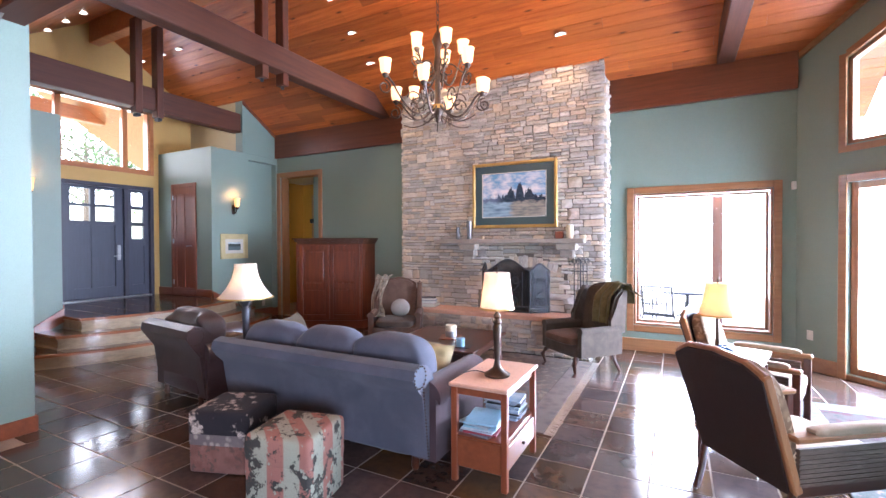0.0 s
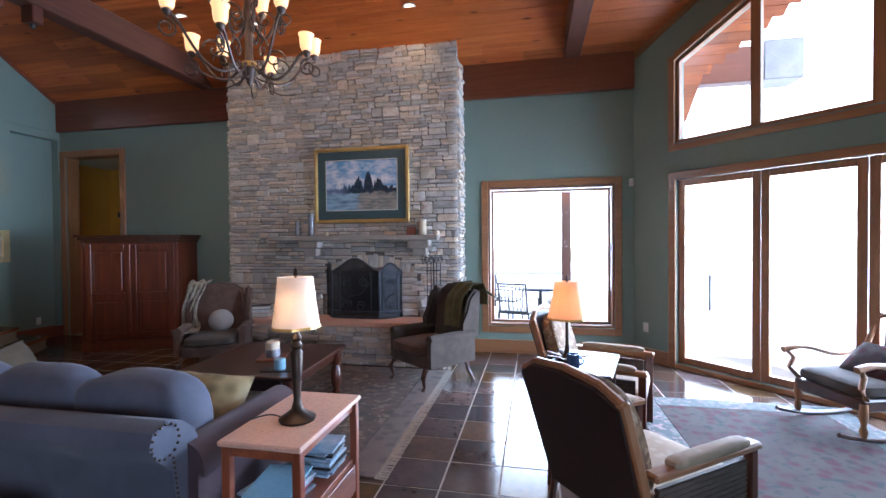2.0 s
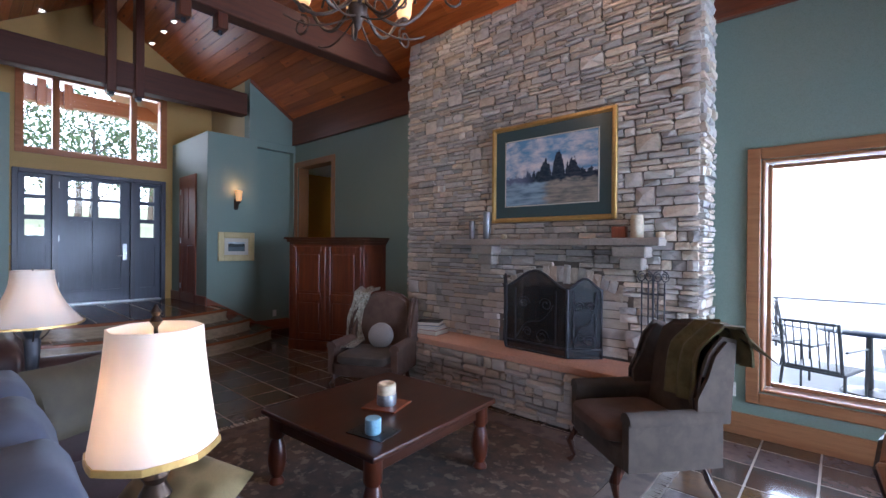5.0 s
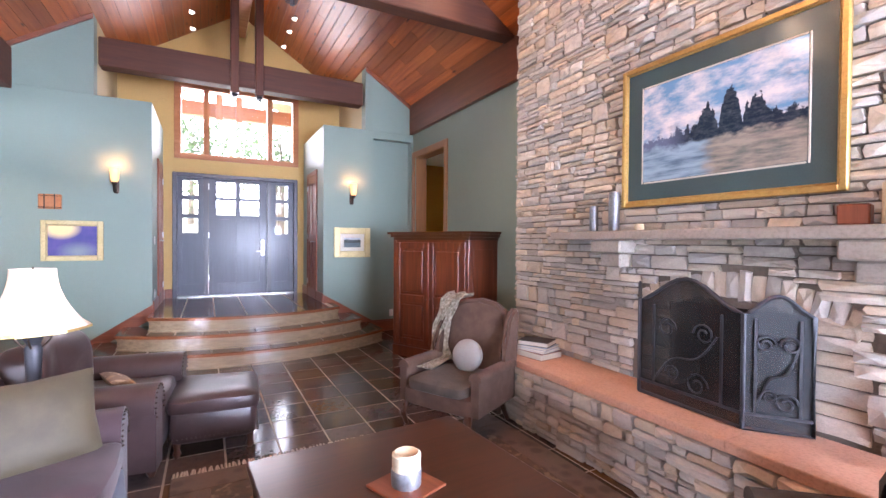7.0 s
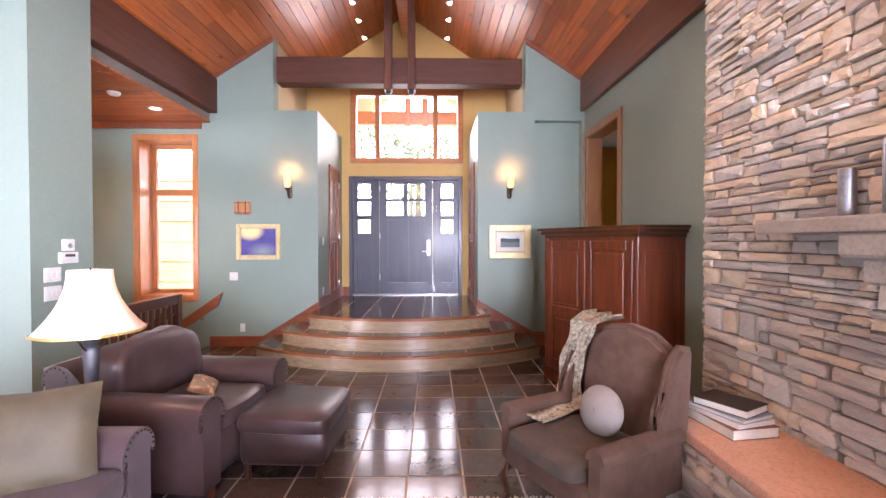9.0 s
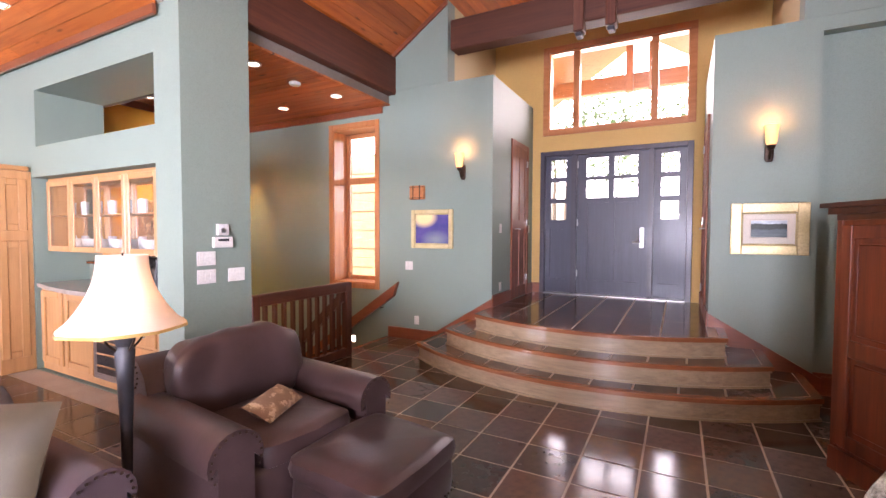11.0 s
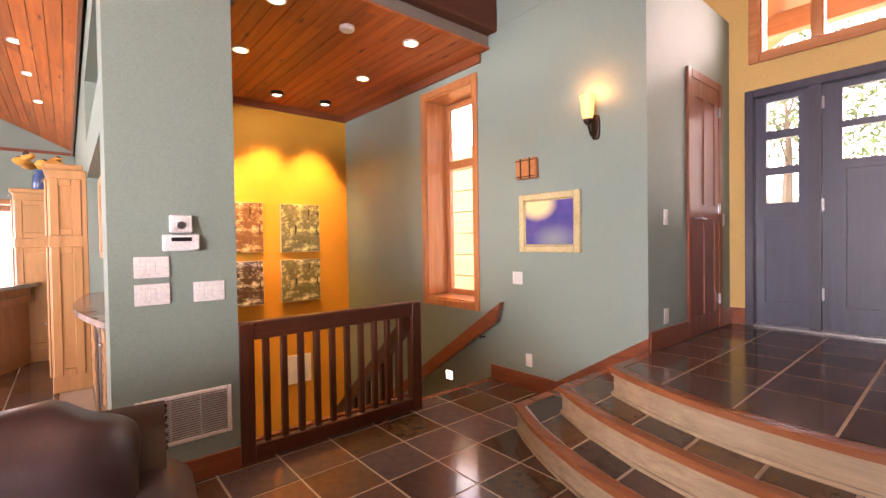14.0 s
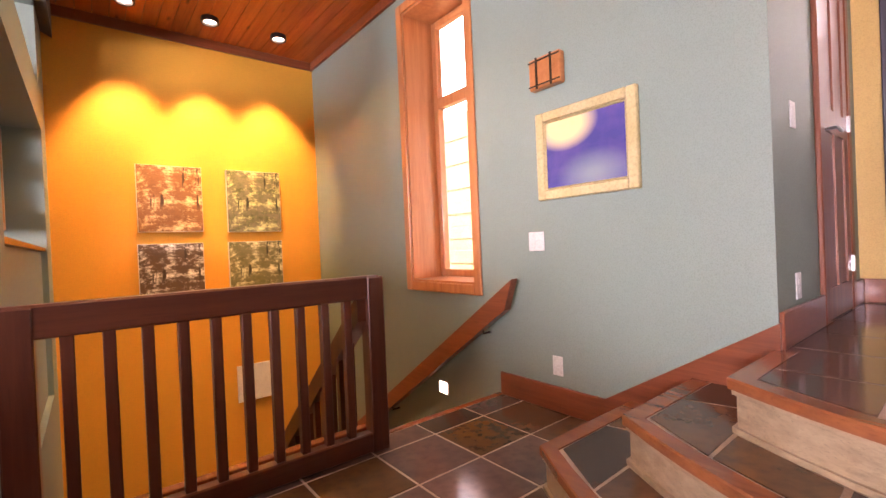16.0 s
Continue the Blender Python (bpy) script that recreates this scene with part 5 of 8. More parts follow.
def pillow(name, m, size, material, label, e=0.55):
    """A thrown pillow with pinched corners."""
    p = thing(name, m, label, "pillow")
    bm = bmesh.new()
    n = 12
    g = {}
    for side in (1, -1):
        for i in range(n + 1):
            for j in range(n + 1):
                u, v = 2 * i / n - 1, 2 * j / n - 1
                k = (1 - abs(u) ** 2.4) * (1 - abs(v) ** 2.4)
                edge = 1 - 0.06 * (1 - abs(u)) * (abs(v) > 0.99) - 0.06 * (1 - abs(v)) * (abs(u) > 0.99)
                if side == -1 and k <= 0:
                    g[(side, i, j)] = g[(1, i, j)]
                    continue
                puff = side * size[2] / 2 * max(k, 0) ** 0.5 * (1 + 0.12 * noise.noise(Vector((u * 2, v * 2, size[0] * 9 + side))))
                g[(side, i, j)] = bm.verts.new((u * size[0] / 2 * edge, puff, v * size[1] / 2 * edge))
    for side in (1, -1):
        for i in range(n):
            for j in range(n):
                q = [g[(side, i, j)], g[(side, i + 1, j)], g[(side, i + 1, j + 1)], g[(side, i, j + 1)]]
                if len(set(q)) == 4:
                    bm.faces.new(q if side == 1 else q[::-1])
    part("cover", bm, material, p, smooth=True)
    return p


pillow("throw_pillow", pose(-1.72, 2.85, 0.6, -48, 8, 20), (0.44, 0.36, 0.14), EMBROID, "olive gold embroidered pillow leaning on the sofa arm")
pillow("throw_pillow", pose(-3.05, 2.8, 0.67, 20, 0, -62), (0.48, 0.42, 0.15), KHAKI, "khaki silk pillow leaning in the sofa corner")


def leather_chair():
    c = thing("club_chair", faced(-4.19, 2.83, 0.12, 0.99), "worn aubergine-brown leather club chair with rolled arms", "armchair")
    part("base", cushion((0, 0.0, 0.24), (0.78, 0.84, 0.3), 0.15, 0.25), LEATHER, c, smooth=True)
    part("seat_cushion", cushion((0, -0.1, 0.42), (0.58, 0.66, 0.16), 0.3, 0.45, lump=0.012), LEATHER, c, smooth=True)
    roll = [(0.22, 0.12), (0.4, 0.12), (0.45, 0.5), (0.52, 0.6), (0.57, 0.68), (0.56, 0.75), (0.49, 0.785), (0.41, 0.765), (0.34, 0.7), (0.24, 0.45)]
    bk = part("back", prism(roll, "X", -0.46, 0.46), LEATHER, c, "rolled leather back", smooth=True)
    for s in (-1, 1):
        nails([(s * 0.463, 0.485 + 0.075 * math.cos(t), 0.69 + 0.075 * math.sin(t)) for t in [i * 0.4 for i in range(16)]] + [(s * 0.463, 0.44 - 0.05 * k / 16, 0.56 - 0.4 * k / 16) for k in range(17)], bk)
    part("back_cushion", cushion((0, 0.25, 0.66), (0.76, 0.26, 0.46), 0.4, 0.6, m=Matrix.Rotation(-0.18, 4, "X"), lump=0.035, nv=26, nu=44), LEATHER, c, smooth=True)
    for s in (-1, 1):
        a = part("arm", scroll_arm(s * 0.42, 0.16, -0.44, 0.4, 0.62, 0.125), LEATHER, c, smooth=True)
        nails([(s * 0.42 + 0.112 * math.cos(t), -0.445, 0.495 + 0.112 * math.sin(t)) for t in [i * 0.28 - 0.5 for i in range(16)]], a)
        for y in (-0.38, 0.38):
            part("foot", lathe([(0.018, 0), (0.03, 0.03), (0.02, 0.06), (0.03, 0.1)], 10, (s * 0.34, y, 0)), MAHOG, c, smooth=True)
    return c


leather_chair()
pillow("throw_pillow", Matrix.Translation((-4.15, 2.95, 0.545)) @ Matrix.Rotation(0.35, 4, "Z") @ Matrix.Rotation(1.15, 4, "X"), (0.36, 0.17, 0.08), TAPESTRY, "small tan and brown checked pillow on the leather chair")
ot = thing("leather_ottoman", faced(-4.25, 3.54, 0.06, 0.99), "aubergine-brown leather ottoman on turned feet", "ottoman")
part("body", cushion((0, 0, 0.22), (0.62, 0.56, 0.27), 0.18, 0.3), LEATHER, ot, smooth=True)
part("cushion", cushion((0, 0, 0.355), (0.66, 0.6, 0.15), 0.25, 0.5, lump=0.01), LEATHER, ot, smooth=True)
nails([(-0.31 + 0.031 * k, s * 0.285, 0.145) for k in range(21) for s in (-1, 1)] + [(s * 0.315, -0.28 + 0.028 * k, 0.145) for k in range(21) for s in (-1, 1)], ot)
for x in (-0.26, 0.26):
    for y in (-0.23, 0.23):
        part("foot", lathe([(0.015, 0), (0.028, 0.03), (0.018, 0.06), (0.032, 0.13)], 10, (x, y, 0)), MAHOG, ot, smooth=True)


def wing_chair(m, body, seatm, label):
    c = thing("wing_chair", m, label, "armchair", "wing chairs by the hearth")
    part("seat_frame", cushion((0, 0.02, 0.31), (0.68, 0.66, 0.17), 0.18, 0.3), body, c, smooth=True)
    part("seat_cushion", cushion((0, -0.05, 0.43), (0.56, 0.62, 0.13), 0.3, 0.5), seatm, c, smooth=True)
    bm = bmesh.new()
    pr = [(-0.3, 0.3), (-0.31, 0.8), (-0.27, 1.0), (-0.16, 1.07), (0, 1.1), (0.16, 1.07), (0.27, 1.0), (0.31, 0.8), (0.3, 0.3)]
    bk = prism(pr, "Y", 0.26, 0.37)
    bmesh.ops.bevel(bk, geom=[e for e in bk.edges if abs(e.verts[0].co.y - e.verts[1].co.y) < 0.01], offset=0.035, segments=3, affect="EDGES")
    for v in bk.verts:
        v.co.y += (v.co.z - 0.3) * 0.14
    part("backrest", bk, body, c, smooth=True)
    for s in (-1, 1):
        wg = prism([(0.42, 0.5), (0.46, 1.02), (0.36, 1.04), (0.27, 0.94), (0.22, 0.8), (0.2, 0.66), (0.14, 0.5)], "X", s * 0.3, s * 0.37)
        bmesh.ops.bevel(wg, geom=[e for e in wg.edges if abs(e.verts[0].co.x - e.verts[1].co.x) < 0.01], offset=0.025, segments=2, affect="EDGES")
        part("wing", wg, body, c, smooth=True)
        part("arm", scroll_arm(s * 0.345, 0.07, -0.28, 0.34, 0.6, 0.055, z0=0.25), body, c, smooth=True)
        part("front_leg", tube([(s * 0.29, -0.28, 0.24), (s * 0.31, -0.33, 0.17), (s * 0.29, -0.3, 0.06), (s * 0.3, -0.33, 0.012)], [0.035, 0.03, 0.016, 0.026]), MAHOG, c, smooth=True)
        part("back_leg", tube([(s * 0.27, 0.3, 0.24), (s * 0.28, 0.33, 0.12), (s * 0.29, 0.39, 0.012)], [0.03, 0.023, 0.018]), MAHOG, c, smooth=True)
    return c


WING1 = faced(-3.6, 5.27, 0.46, -0.89) @ Matrix.Diagonal((0.97, 0.95, 0.92, 1))
WING2 = faced(-0.98, 5.31, -0.64, -0.77) @ Matrix.Diagonal((0.97, 0.95, 0.95, 1))
wing_chair(WING1, BROWNWING, GREYWING, "brown chenille wing chair with a sequin throw and round pillow")
wing_chair(WING2, GREYWING, BROWNWING, "grey-brown wing chair draped with an olive throw")
# throw and pillow on the first wing chair
th = thing("sequin_throw", WING1, "gold and silver sequin throw hung over the chair back", "throw")


def drape(f, nu, nv, t=0.012):
    bm = bmesh.new()
    g = [[bm.verts.new(f(i / nu, j / nv)) for j in range(nv + 1)] for i in range(nu + 1)]
    for i in range(nu):
        for j in range(nv):
            bm.faces.new((g[i][j], g[i + 1][j], g[i + 1][j + 1], g[i][j + 1]))
    bmesh.ops.recalc_face_normals(bm, faces=bm.faces)
    ex = bmesh.ops.solidify(bm, geom=bm.faces[:], thickness=t)
    return bm


def throw1(u, v):
    x = -0.38 + (0.27 - 0.1 * math.sin(3.1 * v)) * u + 0.02 * math.sin(v * 9)
    w = 0.026 * math.sin(u * 24 + v * 5) + 0.012 * math.sin(v * 23 + u * 9)
    if v < 0.15:
        return (x, 0.45 + 0.04 - 0.12 * v / 0.15 + w, 1.12 + 0.02 * math.sin(u * 14))
    k = (v - 0.15) / 0.85
    z = 1.1 - 0.58 * min(1, k / 0.72)
    y = 0.33 - 0.06 * k + w - 0.12 * (1.1 - z) * 0.2
    if k > 0.72:
        y -= (k - 0.72) / 0.28 * 0.34
        z = 0.515 + abs(w) * 0.6
    return (x - 0.06 * k, y - 0.05, z)


part("cloth", drape(throw1, 22, 30), SEQUIN, th, smooth=True)
rp = thing("round_pillow", WING1 @ pose(0.05, 0.1, 0.62, -14), "round grey velvet pillow on the wing chair", "pillow")
part("cover", cushion((0, 0, 0), (0.29, 0.13, 0.29), 1.0, 1.0, nu=24, nv=14), GREYPIL, rp, smooth=True)
part("button", lathe([(0.012, -0.006), (0.016, 0), (0.01, 0.006)], 10, (0, 0, 0)), GREYPIL, rp).matrix_basis = pose(0, -0.072, 0, 90)
th = thing("olive_throw", WING2, "olive wool throw over the wing chair back", "throw")


def throw2(u, v):
    x = 0.02 + 0.3 * u + 0.03 * math.sin(v * 7)
    w = 0.018 * math.sin(u * 15 + v * 4)
    if v < 0.4:
        k = v / 0.4
        return (x + 0.08, 0.52 - 0.06 * k + w, 0.86 + 0.26 * k)
    k = (v - 0.4) / 0.6
    return (x - 0.05 * k, 0.46 - 0.13 * min(1, k * 3) - 0.06 * k + w - 0.04, 1.125 - 0.52 * k)


part("cloth", drape(throw2, 16, 26), OLIVE, th, smooth=True)


def cane_chair(m, label):
    c = thing("cane_chair", m, label, "armchair", "cane sided armchairs")
    seat = part("seat", B((-0.3, 0.3, -0.3, 0.3, 0.26, 0.33), bevel=0.01), MAHOG, c)
    part("seat_cushion", cushion((0, -0.02, 0.385), (0.56, 0.6, 0.13), 0.2, 0.4), CREAMSEAT, c, smooth=True)
    lean = Matrix.Rotation(-0.3, 4, "X")
    hold = Matrix.Translation((0, 0.27, 0.3)) @ lean
    bk = prism([(-0.29, 0), (-0.31, 0.6), (-0.2, 0.66), (0, 0.68), (0.2, 0.66), (0.31, 0.6), (0.29, 0)], "Y", 0.03, 0.06)
    part("back_panel", turn(bk, hold), DARKBACK, c, "dark upholstered outside back")
    fr = joined(B((-0.32, -0.28, 0.0, 0.05, 0, 0.62), (0.28, 0.32, 0.0, 0.05, 0, 0.62), bevel=0.008), tube([(-0.3, 0.025, 0.61), (-0.2, 0.025, 0.665), (0, 0.025, 0.685), (0.2, 0.025, 0.665), (0.3, 0.025, 0.61)], 0.02))
    part("back_frame", turn(fr, hold), OAK_Z, c)
    part("back_cushion", cushion((0, 0, 0), (0.52, 0.12, 0.58), 0.3, 0.6, m=hold @ Matrix.Translation((0, -0.05, 0.34)), nv=14), TAPESTRY, c, smooth=True)
    for s in (-1, 1):
        arm = part("arm", B((s * 0.31 - 0.035, s * 0.31 + 0.035, -0.34, 0.34, 0.555, 0.59), bevel=0.01), OAK_Y, c)
        part("arm_pad", cushion((s * 0.31, -0.02, 0.6), (0.07, 0.5, 0.05), 0.3, 0.6), CREAMSEAT, arm, smooth=True)
        side = part("cane_panel", B((s * 0.31 - 0.008, s * 0.31 + 0.008, -0.26, 0.3, 0.33, 0.52)), CANE, c, "woven cane side")
        for k in range(8):
            part("cane_strip", B((s * 0.31 - 0.013, s * 0.31 + 0.013, -0.26, 0.3, 0.34 + 0.023 * k, 0.352 + 0.023 * k)), CANE, side)
        part("front_post", B((s * 0.31 - 0.022, s * 0.31 + 0.022, -0.33, -0.28, 0.02, 0.56), bevel=0.006), MAHOG_Z, c)
        part("back_leg", tube([(s * 0.29, 0.3, 0.33), (s * 0.29, 0.33, 0.15), (s * 0.29, 0.37, 0.015)], 0.02), MAHOG, c, smooth=True)
        for y, nm in ((-0.305, "caster"), (0.37, "caster")):
            part(nm, lathe([(0.012, 0), (0.016, 0.01), (0.012, 0.02)], 10, (s * 0.3, y, 0)), STEEL, c, smooth=True)
    return c


cane_chair(faced(0.65, 2.93, 0.8, 0.6), "oak armchair with woven cane sides and tapestry cushions")
cane_chair(faced(0.66, 4.29, 0.95, -0.3), "oak armchair with woven cane sides beside the lamp table")

rc = thing("rocking_chair", faced(2.63, 4.7, -0.96, -0.28), "carved oak rocking chair with a padded grey seat", "rocking chair")
part("seat_frame", B((-0.29, 0.29, -0.28, 0.26, 0.24, 0.33), bevel=0.012), MAHOG, rc)
part("seat_cushion", cushion((0, -0.01, 0.38), (0.56, 0.54, 0.12), 0.25, 0.5), GREYWING, rc, smooth=True)
for s in (-1, 1):
    part("rocker", tube(curve(lambda t: (s * 0.27, -0.45 + 0.95 * t, 0.025 + 0.28 * (t - 0.45) ** 2)), 0.018), MAHOG, rc, smooth=True)
    part("front_leg", lathe([(0.018, 0.05), (0.028, 0.1), (0.016, 0.14), (0.03, 0.2), (0.025, 0.3)], 10, (s * 0.27, -0.26, 0)), OAK_Z, rc, smooth=True)
    part("back_leg", lathe([(0.02, 0.04), (0.024, 0.16), (0.02, 0.3)], 10, (s * 0.26, 0.24, 0)), OAK_Z, rc, smooth=True)
    part("arm", tube(curve(lambda t: (s * (0.31 - 0.02 * t), -0.36 + 0.66 * t, 0.56 + 0.03 * math.sin(t * 6.3) - 0.02 * t)), [0.026] * 3 + [0.02] * 11), OAK_Y, rc, smooth=True)
    part("arm_support", tube([(s * 0.27, -0.24, 0.32), (s * 0.3, -0.31, 0.42), (s * 0.29, -0.28, 0.5), (s * 0.31, -0.33, 0.56)], 0.02), OAK_Z, rc, smooth=True)
    part("back_post", tube([(s * 0.25, 0.25, 0.3), (s * 0.24, 0.34, 0.6), (s * 0.23, 0.43, 0.84)], 0.02), OAK_Z, rc, smooth=True)
part("back_splat", turn(prism([(-0.12, 0), (-0.1, 0.22), (-0.15, 0.5), (0.15, 0.5), (0.1, 0.22), (0.12, 0)], "Y", -0.008, 0.008), Matrix.Translation((0, 0.27, 0.34)) @ Matrix.Rotation(-0.3, 4, "X")), MAHOG_Z, rc)
part("crest_rail", tube(curve(lambda t: (-0.26 + 0.52 * t, 0.43, 0.83 + 0.05 * math.sin(math.pi * t))), 0.026), OAK_X, rc, smooth=True)
pillow("throw_pillow", faced(2.63, 4.7, -0.96, -0.28) @ pose(0.02, 0.12, 0.52, -48), (0.42, 0.36, 0.13), RUGR, "rose and grey patterned pillow on the rocking chair")


def striped_tapestry(name, rose, pale, vine):
    """Upright stripes of rose and pale green cloth with dark leafy scrolls."""
    m, n, l, p = nodes_of(name)
    co = n.new("ShaderNodeTexCoord").outputs["Object"]
    sep, add, wav = n.new("ShaderNodeSeparateXYZ"), n.new("ShaderNodeMath"), n.new("ShaderNodeMath")
    l.new(co, sep.inputs[0])
    add.operation, wav.operation = "ADD", "PINGPONG"
    l.new(sep.outputs[0], add.inputs[0])
    l.new(sep.outputs[1], add.inputs[1])
    l.new(add.outputs[0], wav.inputs[0])
    wav.inputs[1].default_value = 0.105
    col = mix(n, l, rose, pale, ramp(n, l, wav.outputs[0], 0.05, 0.058))
    curl = noisy(n, l, co, 9.0, 5, None, 0.7)
    col = mix(n, l, col, vine, ramp(n, l, curl, 0.52, 0.56))
    col = mix(n, l, col, pale, ramp(n, l, noisy(n, l, co, 16.0, 3), 0.6, 0.63))
    w = noisy(n, l, co, 420.0, 2)
    l.new(mix(n, l, col, tuple(v * 0.5 for v in rose), ramp(n, l, w, 0.5, 0.9)), p.inputs["Base Color"])
    p.inputs["Roughness"].default_value = 0.9
    b = n.new("ShaderNodeBump")
    b.inputs["Strength"].default_value, b.inputs["Distance"].default_value = 0.3, 0.002
    l.new(w, b.inputs["Height"])
    l.new(b.outputs[0], p.inputs["Normal"])
    return m


STRIPES = striped_tapestry("rose_and_green_striped_tapestry", (0.3, 0.13, 0.1), (0.3, 0.32, 0.25), (0.03, 0.035, 0.03))
RUSSET = fabric("russet_tapestry", (0.16, 0.07, 0.055), (0.22, 0.11, 0.085), 12.0, c3=(0.09, 0.06, 0.05))


def cube_ottoman(m, side, band, top, label, size=0.42, h=0.42):
    c = thing("cube_ottoman", m, label, "ottoman", "tapestry ottomans behind the sofa")
    part("body", cushion((0, 0, h * 0.32), (size, size, h * 0.62), 0.12, 0.12), side, c, smooth=True)
    part("band", cushion((0, 0, h * 0.55), (size + 0.006, size + 0.006, h * 0.2), 0.12, 0.15), band, c, smooth=True)
    part("lid", cushion((0, 0, h * 0.8), (size + 0.01, size + 0.01, h * 0.42), 0.12, 0.25), top, c, smooth=True)
    for x in (-0.15, 0.15):
        for y in (-0.15, 0.15):
            part("foot", lathe([(0.02, 0), (0.022, 0.03)], 10, (x, y, 0)), MAHOG, c)


cube_ottoman(pose(-2.7, 1.87, 0, 0, 0, 20), RUSSET, BORDERCLOTH, BLACKFLORAL, "black floral tapestry ottoman with a pale border")
cube_ottoman(pose(-1.96, 1.73, 0, 0, 0, 12), STRIPES, STRIPES, STRIPES, "green and rose floral tapestry cube ottoman", 0.42, 0.45)

# ---- tables ----
ct = thing("coffee_table", pose(-2.22, 4.23, 0, 0, 0, 3.5), "polished mahogany coffee table on carved legs", "coffee table")
part("tabletop", B((-0.52, 0.52, -0.56, 0.56, 0.44, 0.475), bevel=0.01, seg=2), MAHOG, ct)
part("apron", frame_bm("X", -0.44, -0.41, -0.5, 0.5, 0.34, 0.438, 0.098), MAHOG, ct)
for nm, bx in (("apron", (0.41, 0.44, -0.5, 0.5, 0.34, 0.438)), ("apron", (-0.41, 0.41, -0.5, -0.47, 0.34, 0.438)), ("apron", (-0.41, 0.41, 0.47, 0.5, 0.34, 0.438))):
    part(nm, B(bx, bevel=0.005), MAHOG, ct)
for x in (-0.44, 0.44):
    for y in (-0.49, 0.49):
        part("leg", lathe([(0.045, 0), (0.05, 0.02), (0.03, 0.05), (0.048, 0.09), (0.058, 0.16), (0.05, 0.24), (0.035, 0.29), (0.05, 0.31), (0.05, 0.438)], 12, (x, y, 0.001)), MAHOG_Z, ct, smooth=True)
cd = thing("pillar_candle", pose(-2.17, 4.22, 0.476, 0, 0, 20), "ivory pillar candle in a grey banded holder on a wood plate", "candle")
part("plate", B((-0.12, 0.12, -0.12, 0.12, 0, 0.012), bevel=0.004), CHERRY_X, cd)
part("holder", lathe([(0.062, 0.012), (0.064, 0.03), (0.064, 0.075), (0.06, 0.08)], 20), PEWTER, cd, smooth=True)
part("wax", lathe([(0.06, 0.078), (0.061, 0.14), (0.05, 0.148), (0.03, 0.135)], 20), WAX, cd, smooth=True)
bw = thing("blue_jar_candle", pose(-1.89, 3.88, 0.475), "small pale blue jar candle on the coffee table", "candle")
part("jar", lathe([(0.04, 0), (0.045, 0.01), (0.045, 0.08), (0.04, 0.085)], 16), BLUEP, bw, smooth=True)
tr = thing("dark_box", pose(-1.91, 3.9, 0.475, 0, 0, 12), "small dark lacquer tray under the jar candle", "tray")
part("tray", B((-0.12, 0.12, -0.09, 0.09, 0, 0.006)), BLACKP, tr)
bw.location.z = 0.482

sd = thing("side_table", pose(-1.033, 2.655, 0), "cherry side table with a peach stone top and a drawer", "side table")
part("tabletop", B((-0.2, 0.2, -0.335, 0.335, 0.615, 0.64), bevel=0.006), MARBLE, sd)
part("apron", B((-0.17, 0.17, -0.305, 0.305, 0.565, 0.613)), CHERRY_Y, sd)
part("shelf", B((-0.17, 0.17, -0.305, 0.305, 0.285, 0.3), bevel=0.003), CHERRY_Y, sd)
dr = part("drawer_box", B((-0.17, 0.17, -0.303, 0.303, 0.1, 0.283)), CHERRY_Y, sd)
part("drawer_front", B((0.171, 0.185, -0.28, 0.28, 0.12, 0.27), bevel=0.004), CHERRY_Y, dr)
part("knob", turn(lathe([(0.006, 0), (0.012, 0.012), (0.008, 0.02)], 10), Matrix.Translation((0.185, 0, 0.195)) @ Matrix.Rotation(math.pi / 2, 4, "Y")), BRONZE, dr)
for x in (-0.17, 0.17):
    for y in (-0.3, 0.3):
        part("leg", B((x - 0.02, x + 0.02, y - 0.02, y + 0.02, 0.0, 0.614), bevel=0.004), CHERRY_Z, sd)
for k in range(7):
    mg = thing("magazine", pose(-1.06 + 0.01 * rs.uniform(-1, 1), 2.52, 0.3 + 0.012 * k, 0, 0, rs.uniform(-14, 14)), "glossy magazine in a stack on the table shelf", "magazine", "magazines")
    part("cover", B((-0.11, 0.11, -0.14, 0.14, 0, 0.011), bevel=0.001), (REDP if k == 1 else (BLUEP if k in (4, 6) else PAPER)), mg)
for k in range(11):
    mg = thing("magazine", pose(-1.02 + 0.01 * rs.uniform(-1, 1), 2.82, 0.3 + 0.012 * k, 0, 0, rs.uniform(-8, 8)), "glossy magazine in a tall stack on the table shelf", "magazine", "magazines")
    part("cover", B((-0.12, 0.12, -0.1, 0.1, 0, 0.011), bevel=0.001), (BLACKP if k in (3, 8) else PAPER), mg)

lt = thing("lamp_table", pose(0.44, 3.64, 0, 0, 0, -14), "small polished mahogany lamp table between the cane chairs", "side table")
part("tabletop", B((-0.2, 0.2, -0.29, 0.29, 0.69, 0.715), bevel=0.006), MAHOG, lt)
part("apron", B((-0.17, 0.17, -0.26, 0.26, 0.62, 0.688)), MAHOG, lt)
for x in (-0.16, 0.16):
    for y in (-0.25, 0.25):
        part("leg", tube([(x, y, 0.62), (x, y, 0.3), (x * 1.05, y * 1.05, 0.0)], [0.02, 0.016, 0.013]), MAHOG_Z, lt, smooth=True)
mg = thing("mug", pose(0.36, 3.46, 0.716), "dark green ceramic mug on the lamp table", "mug")
part("cup", lathe([(0.03, 0), (0.038, 0.01), (0.04, 0.09), (0.035, 0.09), (0.033, 0.02)], 16), BLUEGLASS, mg, smooth=True)
